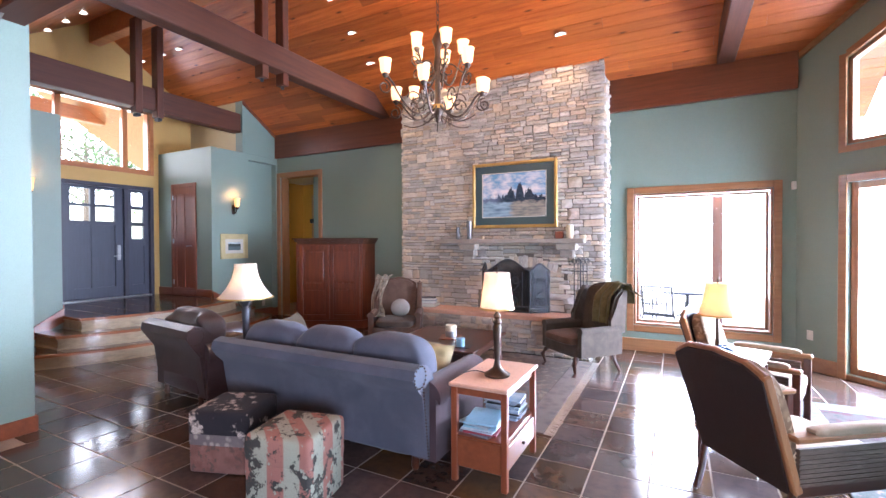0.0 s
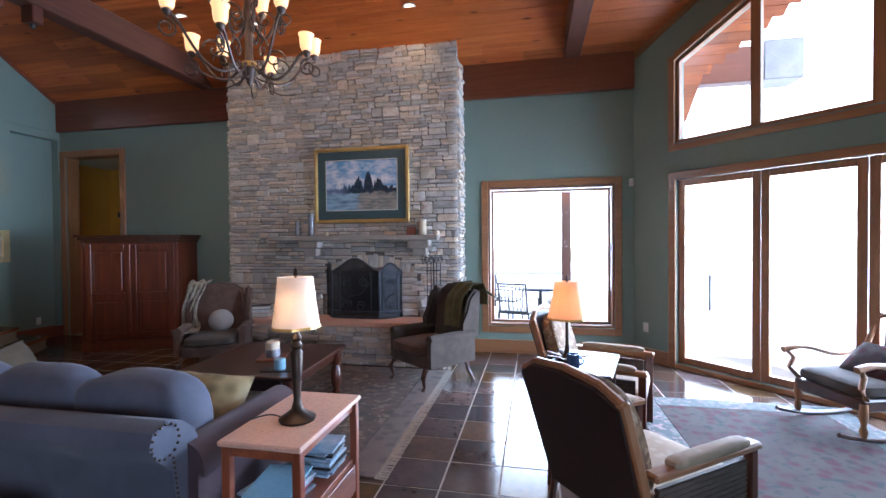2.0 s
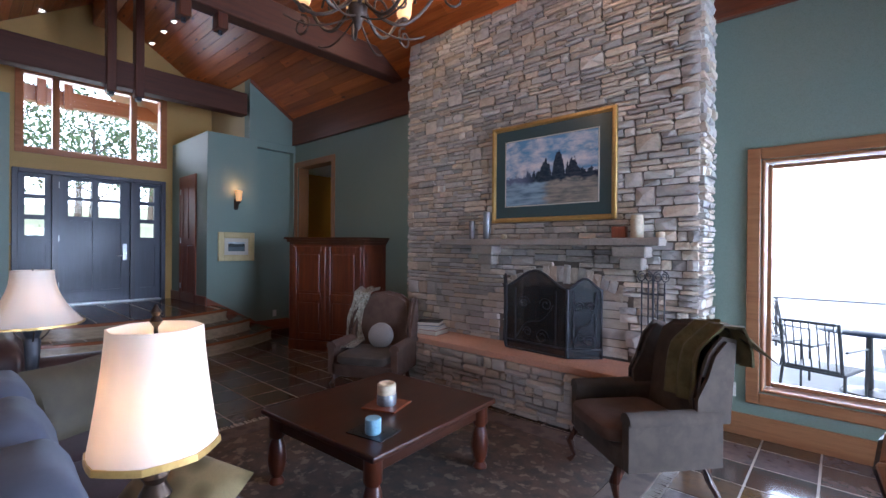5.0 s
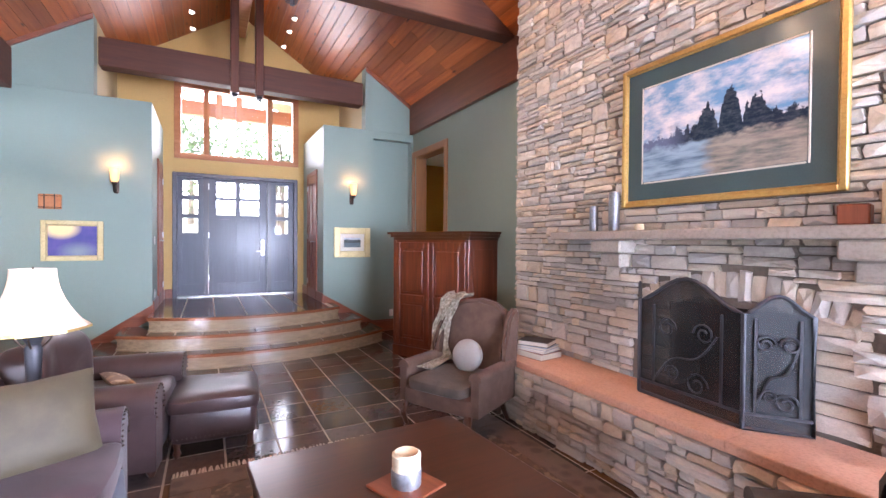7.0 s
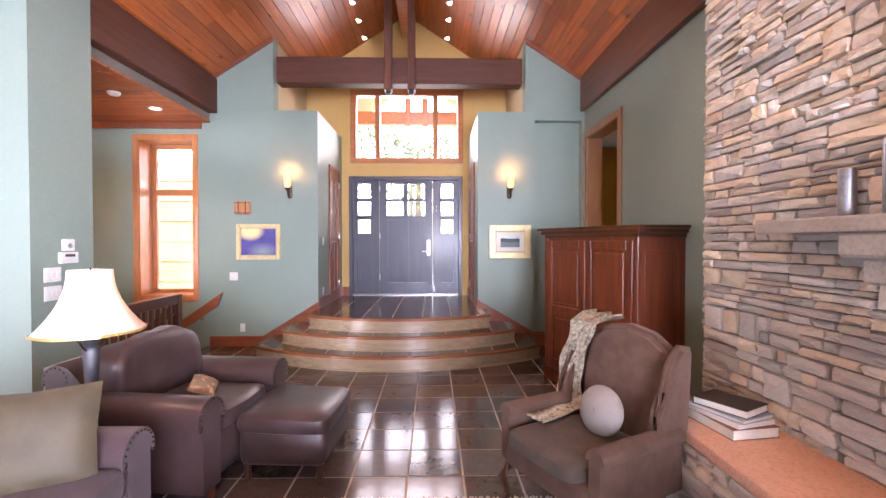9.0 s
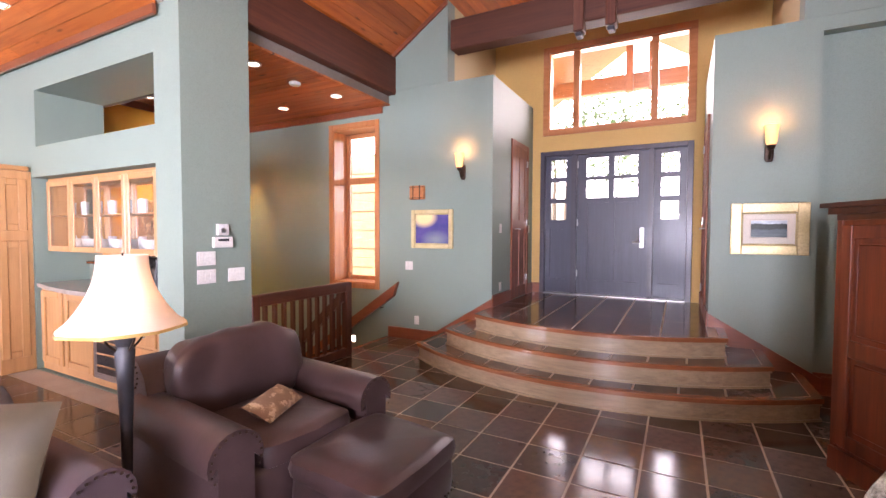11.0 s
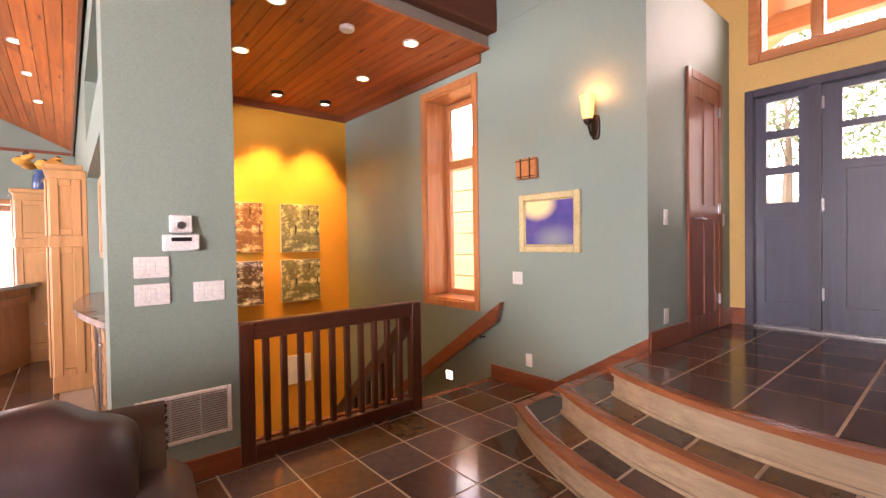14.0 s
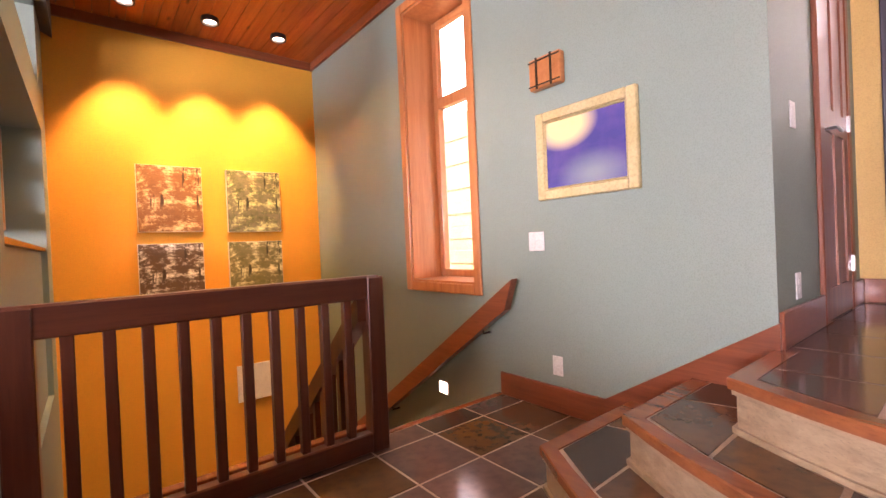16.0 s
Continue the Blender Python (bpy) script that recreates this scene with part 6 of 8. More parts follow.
part("handle", tube(curve(lambda t: (0.038 + 0.025 * math.sin(math.pi * t), 0, 0.02 + 0.05 * t), 8), 0.005), BLUEGLASS, mg, smooth=True)

# armoire, set across the corner
ar = thing("armoire", Matrix.Translation((-5.6, 6.16, 0)) @ Matrix.Rotation(radians(26), 4, "Z"), "cherry wood media armoire with panelled doors and a heavy cornice", "armoire")
AW, AD, AH = 0.58, 0.22, 1.53
plan = lambda o: [(-AW - o, -AD - o), (AW + o, -AD - o), (AW + o + 0.19, -AD + 0.43), (-AW - o + 0.12, AD + 0.06), (-AW - o, AD - 0.1)]
part("body", prism(plan(0.0), "Z", 0.09, AH), ARMWOOD, ar)
part("plinth", prism(plan(0.025), "Z", 0.0, 0.14), ARMWOOD, ar)
cn = part("cornice", joined(prism(plan(0.02), "Z", AH, AH + 0.035), prism(plan(0.05), "Z", AH + 0.0355, AH + 0.075), prism(plan(0.08), "Z", AH + 0.0755, AH + 0.105)), MAHOG, ar, "dark moulded cornice")
part("side_panel", turn(B((-0.006, 0.0, 0.06, 0.36, 0.25, 1.42), bevel=0.004), Matrix.Translation((AW, -AD, 0)) @ Matrix.Rotation(-math.atan2(0.19, 0.43), 4, "Z") @ Matrix.Translation((0.008, 0, 0))), ARMWOOD, ar)
for s in (-1, 1):
    x0, x1 = (-AW + 0.03, -0.004) if s < 0 else (0.004, AW - 0.03)
    pn = [(x0 + 0.07, x1 - 0.07, 0.25, 0.72), (x0 + 0.07, x1 - 0.07, 0.82, 1.42)]
    dd_ = part("door", B((x0, x1, -AD - 0.01, -AD - 0.002, 0.17, AH - 0.03)), ARMWOOD, ar)
    for a, b in ((x0, x0 + 0.07), (x1 - 0.07, x1)):
        part("stile", B((a, b, -AD - 0.034, -AD - 0.0105, 0.17, AH - 0.03), bevel=0.004), ARMWOOD, dd_)
    for a, b in ((0.17, 0.25), (0.72, 0.82), (1.42, AH - 0.03)):
        part("rail", B((x0 + 0.0705, x1 - 0.0705, -AD - 0.033, -AD - 0.0105, a, b), bevel=0.004), ARMWOOD, dd_)
    for p in pn:
        part("panel", B((p[0] + 0.03, p[1] - 0.03, -AD - 0.024, -AD - 0.0105, p[2] + 0.03, p[3] - 0.03), bevel=0.01), ARMWOOD, dd_)
    part("knob", turn(lathe([(0.006, 0), (0.013, 0.014), (0.008, 0.022)], 10), Matrix.Translation((-s * -0.035, -AD - 0.032, 0.78)) @ Matrix.Rotation(math.pi / 2, 4, "X")), BRONZE, dd_)
    part("corner_pilaster", B((s * AW - 0.03, s * AW + 0.012, -AD - 0.012, -AD + 0.05, 0.14, AH), bevel=0.005), ARMWOOD, ar)

# ---- rugs ----


def rug(name, x0, x1, y0, y1, m, border, label, fringe_x=True):
    r = thing(name, pose(0, 0, 0), label, "rug")
    part("field", B((x0 + 0.22, x1 - 0.22, y0 + 0.22, y1 - 0.22, 0.001, 0.0125)), m, r)
    b = part("border", frame_bm("Y", 0, 0.012, x0, x1, y0, y1, 0.22), border, r)
    b.data.transform(Matrix(((1, 0, 0, 0), (0, 0, 1, 0), (0, 1, 0, 0.001), (0, 0, 0, 1))))
    b.data.flip_normals()
    if fringe_x:
        for xx, s in ((x0, -1), (x1, 1)):
            f, vs_ = [], []
            y = y0
            while y < y1:
                l_ = 0.07 + 0.02 * rs.random()
                k = len(vs_)
                o_ = 0.02 * (rs.random() - 0.5)
                vs_ += [(xx, y, 0.004), (xx, y + 0.018, 0.004), (xx + s * l_, y + 0.016 + o_, 0.003), (xx + s * l_, y + 0.004 + o_, 0.003), (xx, y + 0.009, 0.011), (xx + s * l_, y + 0.01 + o_, 0.007)]
                f += [(k, k + 4, k + 5, k + 3), (k + 4, k + 1, k + 2, k + 5), (k + 3, k + 5, k + 2), (k, k + 1, k + 4)]
                y += 0.02
            me = bpy.data.meshes.new("fringe")
            me.from_pydata(vs_, [], f)
            me.materials.append(FRINGE)
            o = new("fringe", me)
            o.parent = r
    return r


RUGB2 = fabric("dark_border_carpet", (0.075, 0.05, 0.04), (0.13, 0.09, 0.065), 9.0, "VORONOI", weave=260)
RUGR2 = fabric("grey_green_border_carpet", (0.13, 0.14, 0.13), (0.07, 0.085, 0.08), 14.0, "VORONOI", c3=(0.3, 0.18, 0.18), weave=260)
rug("area_rug", -3.69, -0.87, 3.28, 5.66, RUGB, RUGB2, "worn brown and olive wool rug with cream fringe")
rug("area_rug", 1.0, 2.75, 1.9, 5.15, RUGR, RUGR2, "rose, grey and green patterned rug by the glass doors", False)

# ---- lamps ----


def panel_shade(r0, r1, z0, z1, flare=0.5, n=8, sub=3, scallop=0.012):
    """A bell shade of flat panels, wider below, open at both ends."""
    bm = bmesh.new()
    rings = []
    m = n * sub
    for j in range(9):
        t = j / 8
        r = r1 + (r0 - r1) * (1 - t) ** (1 + flare)
        ring = []
        for k in range(m):
            a = 2 * math.pi * k / m
            u = (k % sub) / sub
            rr = r * (1 - 0.05 * math.sin(math.pi * u)) if sub > 1 else r
            zz = z0 + (z1 - z0) * t + (scallop * math.sin(math.pi * u) if j == 0 else 0)
            ring.append(bm.verts.new((rr * math.cos(a), rr * math.sin(a), zz)))
        rings.append(ring)
    for a, b in zip(rings, rings[1:]):
        for k in range(m):
            bm.faces.new((a[k], a[(k + 1) % m], b[(k + 1) % m], b[k]))
    bmesh.ops.recalc_face_normals(bm, faces=bm.faces)
    bmesh.ops.solidify(bm, geom=bm.faces[:], thickness=0.003)
    return bm


def shade_mat(name, color, inner=0.6):
    m, n, l, p = nodes_of(name)
    out = n["Material Output"]
    tr = n.new("ShaderNodeBsdfTranslucent")
    tr.inputs[0].default_value = (*color, 1)
    p.inputs["Base Color"].default_value = (*color, 1)
    p.inputs["Roughness"].default_value = 0.8
    mx = n.new("ShaderNodeMixShader")
    mx.inputs[0].default_value = inner
    l.new(p.outputs[0], mx.inputs[1])
    l.new(tr.outputs[0], mx.inputs[2])
    l.new(mx.outputs[0], out.inputs["Surface"])
    return m


SHADE_W = shade_mat("cream_silk_shade", (0.85, 0.76, 0.66), 0.45)
SHADE_A = shade_mat("amber_silk_shade", (0.85, 0.6, 0.42), 0.55)


def table_lamp(m, prof, shade, shade_m, watts, label, base_m, name="table_lamp", finial=True):
    L = thing(name, m, label, "lamp")
    part("base", lathe(prof, 18), base_m, L, smooth=True)
    r0, r1, z0, z1, fl = shade
    sh = part("shade", panel_shade(r0, r1, z0, z1, fl), shade_m, L, "panelled cloth shade, lit", smooth=True)
    part("trim_band", panel_shade(r0 + 0.003, r0 + 0.002, z0 - 0.001, z0 + 0.012, 0.0, scallop=0.0), GILT, sh)
    part("harp", tube([(0, 0, z0 - 0.02), (0, 0, z1 + 0.01)], 0.004), BRONZE, L)
    if finial:
        part("finial", lathe([(0.004, z1), (0.012, z1 + 0.012), (0.006, z1 + 0.022), (0.01, z1 + 0.03), (0.002, z1 + 0.045)], 10), BRONZE, L, smooth=True)
    p = m @ Vector((0, 0, (z0 + z1) / 2 - 0.03))
    bulb(name + "_bulb", p, watts, (1.0, 0.68, 0.36), 0.03)
    part("bulb_glass", cushion((0.02, 0, (z0 + z1) / 2 - 0.03 + 0.07), (0.05, 0.05, 0.06), 1, 1, 10, 6), FROST, L)
    return L


side_lamp = table_lamp(pose(-1.005, 2.6, 0.641, 0, 0, 20), [(0.085, 0), (0.088, 0.012), (0.06, 0.03), (0.028, 0.055), (0.017, 0.1), (0.024, 0.22), (0.03, 0.33), (0.02, 0.345), (0.03, 0.36), (0.018, 0.385), (0.026, 0.4), (0.01, 0.43), (0.008, 0.47)], (0.115, 0.085, 0.45, 0.695, 0.3), SHADE_W, 5, "bronze candlestick table lamp with a cream panelled shade", BRONZE)
table_lamp(pose(0.335, 3.6, 0.716), [(0.09, 0), (0.07, 0.02), (0.035, 0.04), (0.02, 0.06), (0.012, 0.12), (0.01, 0.28)], (0.125, 0.08, 0.28, 0.52, 0.4), SHADE_A, 5, "bronze leaf table lamp with an amber panelled shade", BRONZE)
fl = table_lamp(pose(-3.58, 2.66, 0), [(0.14, 0), (0.145, 0.015), (0.06, 0.04), (0.022, 0.07), (0.02, 0.3), (0.024, 0.55), (0.032, 0.78), (0.04, 0.92), (0.03, 0.94), (0.045, 0.98), (0.05, 0.99), (0.01, 1.01)], (0.25, 0.1, 1.02, 1.345, 1.1), SHADE_W, 2.6, "dark bronze floor lamp with a cream bell shade", IRON, "floor_lamp", False)
for k in range(4):
    a = k * math.pi / 2
    part("scroll_bracket", tube(curve(lambda t: ((0.03 + 0.05 * math.sin(t * 2.2)) * math.cos(a), (0.03 + 0.05 * math.sin(t * 2.2)) * math.sin(a), 0.92 + 0.1 * t), 8), 0.005), BRONZE, fl)
part("cord", tube(curve(lambda t: (-0.08 - 0.15 * t, 0.03 + 0.045 * math.sin(3.4 * t), 0.005), 12), 0.0035, 6), BLACKP, side_lamp, "dark flexible cord", smooth=True)
lf = thing("bronze_leaves", pose(0.335, 3.6, 0.717), "bronze leaf spray round the lamp foot", "ornament")
for k in range(7):
    a = k * 0.9
    part("leaf", turn(cushion((0.09, 0, 0.02), (0.13, 0.05, 0.012), 1, 1, 10, 6), Matrix.Rotation(a, 4, "Z") @ Matrix.Rotation(-0.2, 4, "Y")), BRONZE, lf, smooth=True)

# chandelier: two tiers of scrolled arms
CH = Vector((-2.2, RIDGE_Y, 0))
ch = thing("chandelier", pose(CH.x, CH.y, 2.86), "two-tier wrought iron chandelier with amber glass cups, lit", "chandelier")
part("stem", lathe([(0.004, -0.04), (0.02, -0.02), (0.03, 0.02), (0.055, 0.06), (0.06, 0.13), (0.035, 0.17), (0.03, 0.25), (0.034, 0.4), (0.028, 0.5), (0.05, 0.54), (0.045, 0.6), (0.03, 0.68), (0.035, 0.76), (0.065, 0.84), (0.045, 0.9), (0.012, 0.94), (0.012, 1.0)], 14), CHIRON, ch, smooth=True)
for k in range(12):
    part("chain_link", turn(tube(curve(lambda t: (0.016 * math.cos(6.2832 * t), 0, 0.032 * math.sin(6.2832 * t)), 10), 0.004, 5), Matrix.Translation((0, 0, 1.03 + 0.055 * k)) @ Matrix.Rotation(math.pi / 2 * (k % 2), 4, "Z")), IRON, ch)
part("ceiling_canopy", lathe([(0.012, 1.66), (0.06, 1.69), (0.07, 2.23)], 14), CHIRON, ch, smooth=True)
part("ring_collar", lathe([(0.03, 0.1), (0.062, 0.11), (0.062, 0.15), (0.03, 0.16)], 14), GILT, ch, "gilt collar")


def ch_arm(a, R, z_hub, z_cup, ca):
    rot = Matrix.Rotation(a, 4, "Z")
    pts = [rot @ Vector(p) for p in curve(lambda t: (0.03 + (R - 0.03) * t, 0, z_hub - 0.16 * math.sin(math.pi * min(1, t * 1.15)) + (z_cup - z_hub) * t ** 2.2), 14)]
    arm = part("arm", tube(pts, 0.0115, 6), CHIRON, ch, smooth=True)
    sc = [rot @ Vector((R * 0.98 - (0.075 - 0.05 * t) * math.sin(8.5 * t) * 1.0 + 0.02, 0, z_cup - 0.13 + (0.075 - 0.05 * t) * math.cos(8.5 * t))) for t in [i / 15 for i in range(16)]]
    part("scroll", tube(sc, 0.0085, 5), CHIRON, arm, smooth=True)
    sc2 = [rot @ Vector((R * 0.45 + (0.09 - 0.07 * t) * math.cos(7 * t), 0, z_hub + 0.02 + (0.09 - 0.07 * t) * math.sin(7 * t))) for t in [i / 13 for i in range(14)]]
    part("scroll", tube(sc2, 0.0085, 5), CHIRON, arm, smooth=True)
    c = rot @ Vector((R, 0, z_cup))
    part("candle_cup", lathe([(0.012, -0.04), (0.03, -0.02), (0.035, 0.0), (0.02, 0.012)], 10, c), CHIRON, arm, smooth=True)
    part("glass_cup", lathe([(0.04, 0.012), (0.05, 0.035), (0.055, 0.08), (0.057, 0.12), (0.067, 0.145), (0.062, 0.143), (0.05, 0.08), (0.035, 0.025)], 14, c), FROST, arm, "amber glass cup, lit", smooth=True)
    return c


for k in range(8):
    ch_arm(k * math.pi / 4 + 0.2, 0.6 if k % 2 else 0.48, 0.16, 0.38 if k % 2 else 0.24, 0)
for k in range(5):
    ch_arm(k * 2 * math.pi / 5 + 0.5, 0.27, 0.5, 0.69, 0)
for k in range(6):
    a = k * math.pi / 3
    part("lower_hook", tube([Matrix.Rotation(a, 4, "Z") @ Vector(p) for p in curve(lambda t: (0.03 + 0.4 * t, 0, 0.04 - 0.1 * math.sin(2.4 * t) + 0.02 * t), 10)], 0.006, 5), CHIRON, ch, smooth=True)
for k in range(6):
    a = k * math.pi / 3 + 0.3
    bulb("chandelier_bulb", (CH.x + 0.5 * math.cos(a), CH.y + 0.5 * math.sin(a), 3.45), 7, (1.0, 0.66, 0.34), 0.06)

# recessed spots


def can_light(at, normal, watts, label="recessed ceiling spot, lit", target=None, angle=95, drop=0.0, color=(1.0, 0.74, 0.42)):
    q = Vector(normal).to_track_quat("Z", "Y").to_matrix().to_4x4()
    c = thing("recessed_light", Matrix.Translation(at) @ q, label, "ceiling light", "recessed spots")
    part("trim_ring", lathe([(0.075, 0.0), (0.078, 0.012 + drop), (0.06, 0.014 + drop), (0.058, 0.0)], 20), (BLACKP if drop else WHITE), c)
    part("lamp_face", lathe([(0.057, 0.002), (0.05, 0.006 + drop * 0.8), (0.0, 0.007 + drop * 0.8)], 16), BULBGLOW, c)
    if watts:
        e = Vector(at) + Vector(normal) * (0.03 + drop)
        spot("spot_light", tuple(e), target or tuple(e + Vector(normal)), watts, angle, color)


NS = Vector((0, -SLOPE, -1)).normalized()
NN = Vector((0, SLOPE, -1)).normalized()
for x, y in ((-8.44, 3.24), (-9.05, 3.24), (-8.4, 4.73), (-9.05, 4.73), (-7.9, 4.73), (-7.9, 3.24)):
    can_light((x, y, vault(y)), (0, 0, -1), 13 if x > -9 and x < -8 else 0)
can_light((-1.32, 5.84, vault(5.84)), (0, 0, -1), 28, target=(-1.7, 6.3, 0.5), angle=125, color=(1.0, 0.66, 0.34))
can_light((-3.4, 5.84, vault(5.84)), (0, 0, -1), 28, target=(-3.0, 6.3, 0.5), angle=125, color=(1.0, 0.66, 0.34))
for x, y in ((-4.33, 4.74), (-4.33, 5.2), (-4.33, 5.66), (-5.9, 2.6), (-5.9, 5.4), (-2.2, 2.2), (0.4, 2.4)):
    can_light((x, y, vault(y)), (0, 0, -1), 26)
for x in (-5.78, -6.42, -7.04):
    can_light((x, -1.1, 3.17), (0, 0, -1), 250, "black surface wall-washer spot, lit", (x, -1.58, 1.2), 62, 0.03, (1.0, 0.6, 0.22))
for x, y in ((-5.68, 0.95), (-6.9, 0.97), (-7.0, -0.07), (-5.73, -0.12)):
    can_light((x, y, 3.17), (0, 0, -1), 40)
sd_ = thing("smoke_detector", pose(-6.3, 0.88, 3.17, 180), "round white smoke detector on the pine ceiling", "smoke detector")
part("body", lathe([(0.065, 0), (0.065, 0.02), (0.05, 0.035), (0.0, 0.036)], 18), WHITE, sd_, smooth=True)
for x, y in ((-4.2, -0.4), (-4.1, -2.0), (-4.15, -3.0), (-4.2, -4.2), (-2.6, -2.0)):
    can_light((x, y, kz(x)), (0, 0, -1), 24)

# wall sconces


def sconce(y):
    s = thing("wall_sconce", pose(WEST, y, 2.12), "bronze wall sconce with a frosted bell glass, lit", "sconce", "hall sconces")
    part("backplate", cushion((0.012, 0, 0.08), (0.024, 0.07, 0.19), 0.6, 0.5), BRONZE, s, smooth=True)
    part("arm", tube(curve(lambda t: (0.02 + 0.1 * t, 0, 0.05 - 0.07 * math.sin(3.1 * t) + 0.06 * t), 10), 0.009), BRONZE, s, smooth=True)
    part("cup", lathe([(0.01, 0.08), (0.03, 0.1), (0.036, 0.125)], 14, (0.12, 0, 0)), BRONZE, s, smooth=True)
    part("glass_shade", lathe([(0.034, 0.126), (0.045, 0.16), (0.05, 0.24), (0.06, 0.3), (0.055, 0.298), (0.045, 0.24), (0.03, 0.14)], 18, (0.12, 0, 0)), SCONCE, s, "frosted glass, glowing", smooth=True)
    bulb("sconce_bulb", (WEST + 0.12, y, 2.47), 3.6, (1.0, 0.46, 0.14), 0.04)


sconce(2.43)
sconce(5.55)

# ---- pictures ----


def picture(name, m, w, h, fw, frame_m, art, label, mat_w=0.0, mat_m=None, inner=None, depth=0.035):
    """A framed picture in the x-z plane of m, its face towards -y."""
    p = thing(name, m, label, "picture")
    part("frame", frame_bm("Y", -depth, 0, -w / 2, w / 2, -h / 2, h / 2, fw), frame_m, p)
    part("frame_lip", frame_bm("Y", -depth * 0.75, -0.004, -w / 2 + fw, w / 2 - fw, -h / 2 + fw, h / 2 - fw, 0.012), frame_m, p)
    iw, ih = w / 2 - fw - 0.012, h / 2 - fw - 0.012
    if mat_w:
        part("mat_board", B((-iw, iw, -depth * 0.4, -0.002, -ih, ih)), mat_m, p)
        iw, ih = iw - mat_w, ih - mat_w
        part("mat_bevel", frame_bm("Y", -depth * 0.5, -0.002, -iw, iw, -ih, ih, 0.016), CREAMBOARD, p)
        iw, ih = iw - 0.016, ih - 0.016
    part("painting", B((-iw, iw, -depth * 0.46, -depth * 0.41, -ih, ih)), art, p)
    return p


LAKE = lake_paint("lake_and_pines_painting")
picture("large_painting", pose(-2.12, CYF - 0.045, 2.265), 1.33, 1.0, 0.035, GILT, LAKE, "gilt framed lake and pine landscape print with a slate mat", 0.11, MATBOARD)


def west_m(y, z):
    return pose(WEST + 0.002, y, z, 0, 0, 90)


DUSK = dusk_paint("violet_dusk_painting")
picture("small_painting", west_m(1.985, 1.49), 0.62, 0.505, 0.055, PALEGILT, DUSK, "pale gilt framed violet dusk painting", depth=0.03)
HILLS = painting_mat("green_hills_painting", (0.4, 0.46, 0.5), (0.035, 0.05, 0.04), (0.1, 0.14, 0.15), 0.55, 5.0, 0.5)
picture("small_painting", west_m(5.565, 1.49), 0.6, 0.48, 0.09, PALEGILT, HILLS, "wide gilt framed lake and hills painting", 0.045, CREAMBOARD, depth=0.03)
for (x, z, w, h, c1, c2, c3, lab) in ((-6.1, 1.555, 0.54, 0.63, (0.34, 0.22, 0.13), (0.16, 0.075, 0.03), (0.2, 0.1, 0.04), "unframed canvas of a russet autumn wood"), (-6.865, 1.55, 0.54, 0.64, (0.22, 0.24, 0.12), (0.07, 0.09, 0.03), (0.16, 0.15, 0.1), "unframed canvas of a green summer wood"), (-6.09, 0.85, 0.54, 0.56, (0.4, 0.36, 0.28), (0.09, 0.05, 0.025), (0.07, 0.045, 0.03), "unframed canvas of dark winter trees"), (-6.86, 0.85, 0.54, 0.56, (0.3, 0.28, 0.18), (0.1, 0.1, 0.035), (0.15, 0.14, 0.06), "unframed canvas of a reedy wood")):
    p = thing("canvas_painting", pose(x, -1.578, z, 0, 0, 180), lab, "picture", "four wood canvases")
    part("stretcher", B((-w / 2, w / 2, -0.03, 0, -h / 2, h / 2)), CREAMBOARD, p)
    part("painting", B((-w / 2 + 0.004, w / 2 - 0.004, -0.034, -0.031, -h / 2 + 0.004, h / 2 - 0.004)), woodland("woodland_paint", c1, c3, c2), p)
ac = thing("wall_plate_large", pose(-6.8, -1.578, -0.35, 0, 0, 180), "pale blank access panel on the ochre wall", "access panel")
part("panel", B((-0.18, 0.18, -0.012, 0, -0.19, 0.19), bevel=0.004), WHITE, ac)
wb = thing("chime_box", west_m(1.77, 1.97), "small wooden door chime box", "door chime")
part("box", B((-0.11, 0.11, -0.05, 0, -0.09, 0.09), bevel=0.008), ORANGE_Y, wb)
for s in (-0.05, 0.05):
    part("strip", B((s - 0.006, s + 0.006, -0.056, -0.05, -0.09, 0.09)), BRONZE, wb)
for s in (-0.07, 0.07):
    part("cross_strip", B((-0.11, 0.11, -0.054, -0.05, s - 0.004, s + 0.004)), BRONZE, wb)

# ---- switches, outlets and vents ----


def plate(m, n, label, cat="light switch", kind="switch"):
    w = 0.07 + 0.046 * (n - 1)
    p = thing("switch_plate" if kind == "switch" else "outlet_plate", m, label, cat)
    part("cover", B((-w / 2, w / 2, -0.006, 0, -0.057, 0.057), bevel=0.002), WHITE, p)
    for k in range(n):
        x = (k - (n - 1) / 2) * 0.046
        if kind == "switch":
            part("rocker", B((x - 0.016, x + 0.016, -0.009, -0.0062, -0.033, 0.033), bevel=0.001), WHITE, p)
        else:
            for z in (-0.02, 0.02):
                part("socket", B((x - 0.014, x + 0.014, -0.008, -0.0062, z - 0.013, z + 0.013), bevel=0.002), WHITE, p)


col_m = lambda x, z: pose(x, 1.441, z, 0, 0, 180)
plate(col_m(-4.795, 1.23), 3, "white triple rocker switch plate")
plate(col_m(-4.795, 1.083), 3, "white triple rocker switch plate")
plate(col_m(-5.072, 1.08), 3, "white triple rocker switch plate")
plate(west_m(1.63, 1.0), 2, "white double rocker switch plate")
plate(west_m(1.75, 0.27), 1, "white wall outlet by the steps", "outlet", "outlet")
plate(west_m(6.25, 0.3), 1, "white wall outlet in the recess", "outlet", "outlet")
plate(pose(-7.86, 2.821, 1.5, 0, 0, 180), 1, "white rocker switch in the hall")
plate(pose(-7.86, 2.821, 0.76, 0, 0, 180), 1, "white outlet in the hall", "outlet", "outlet")
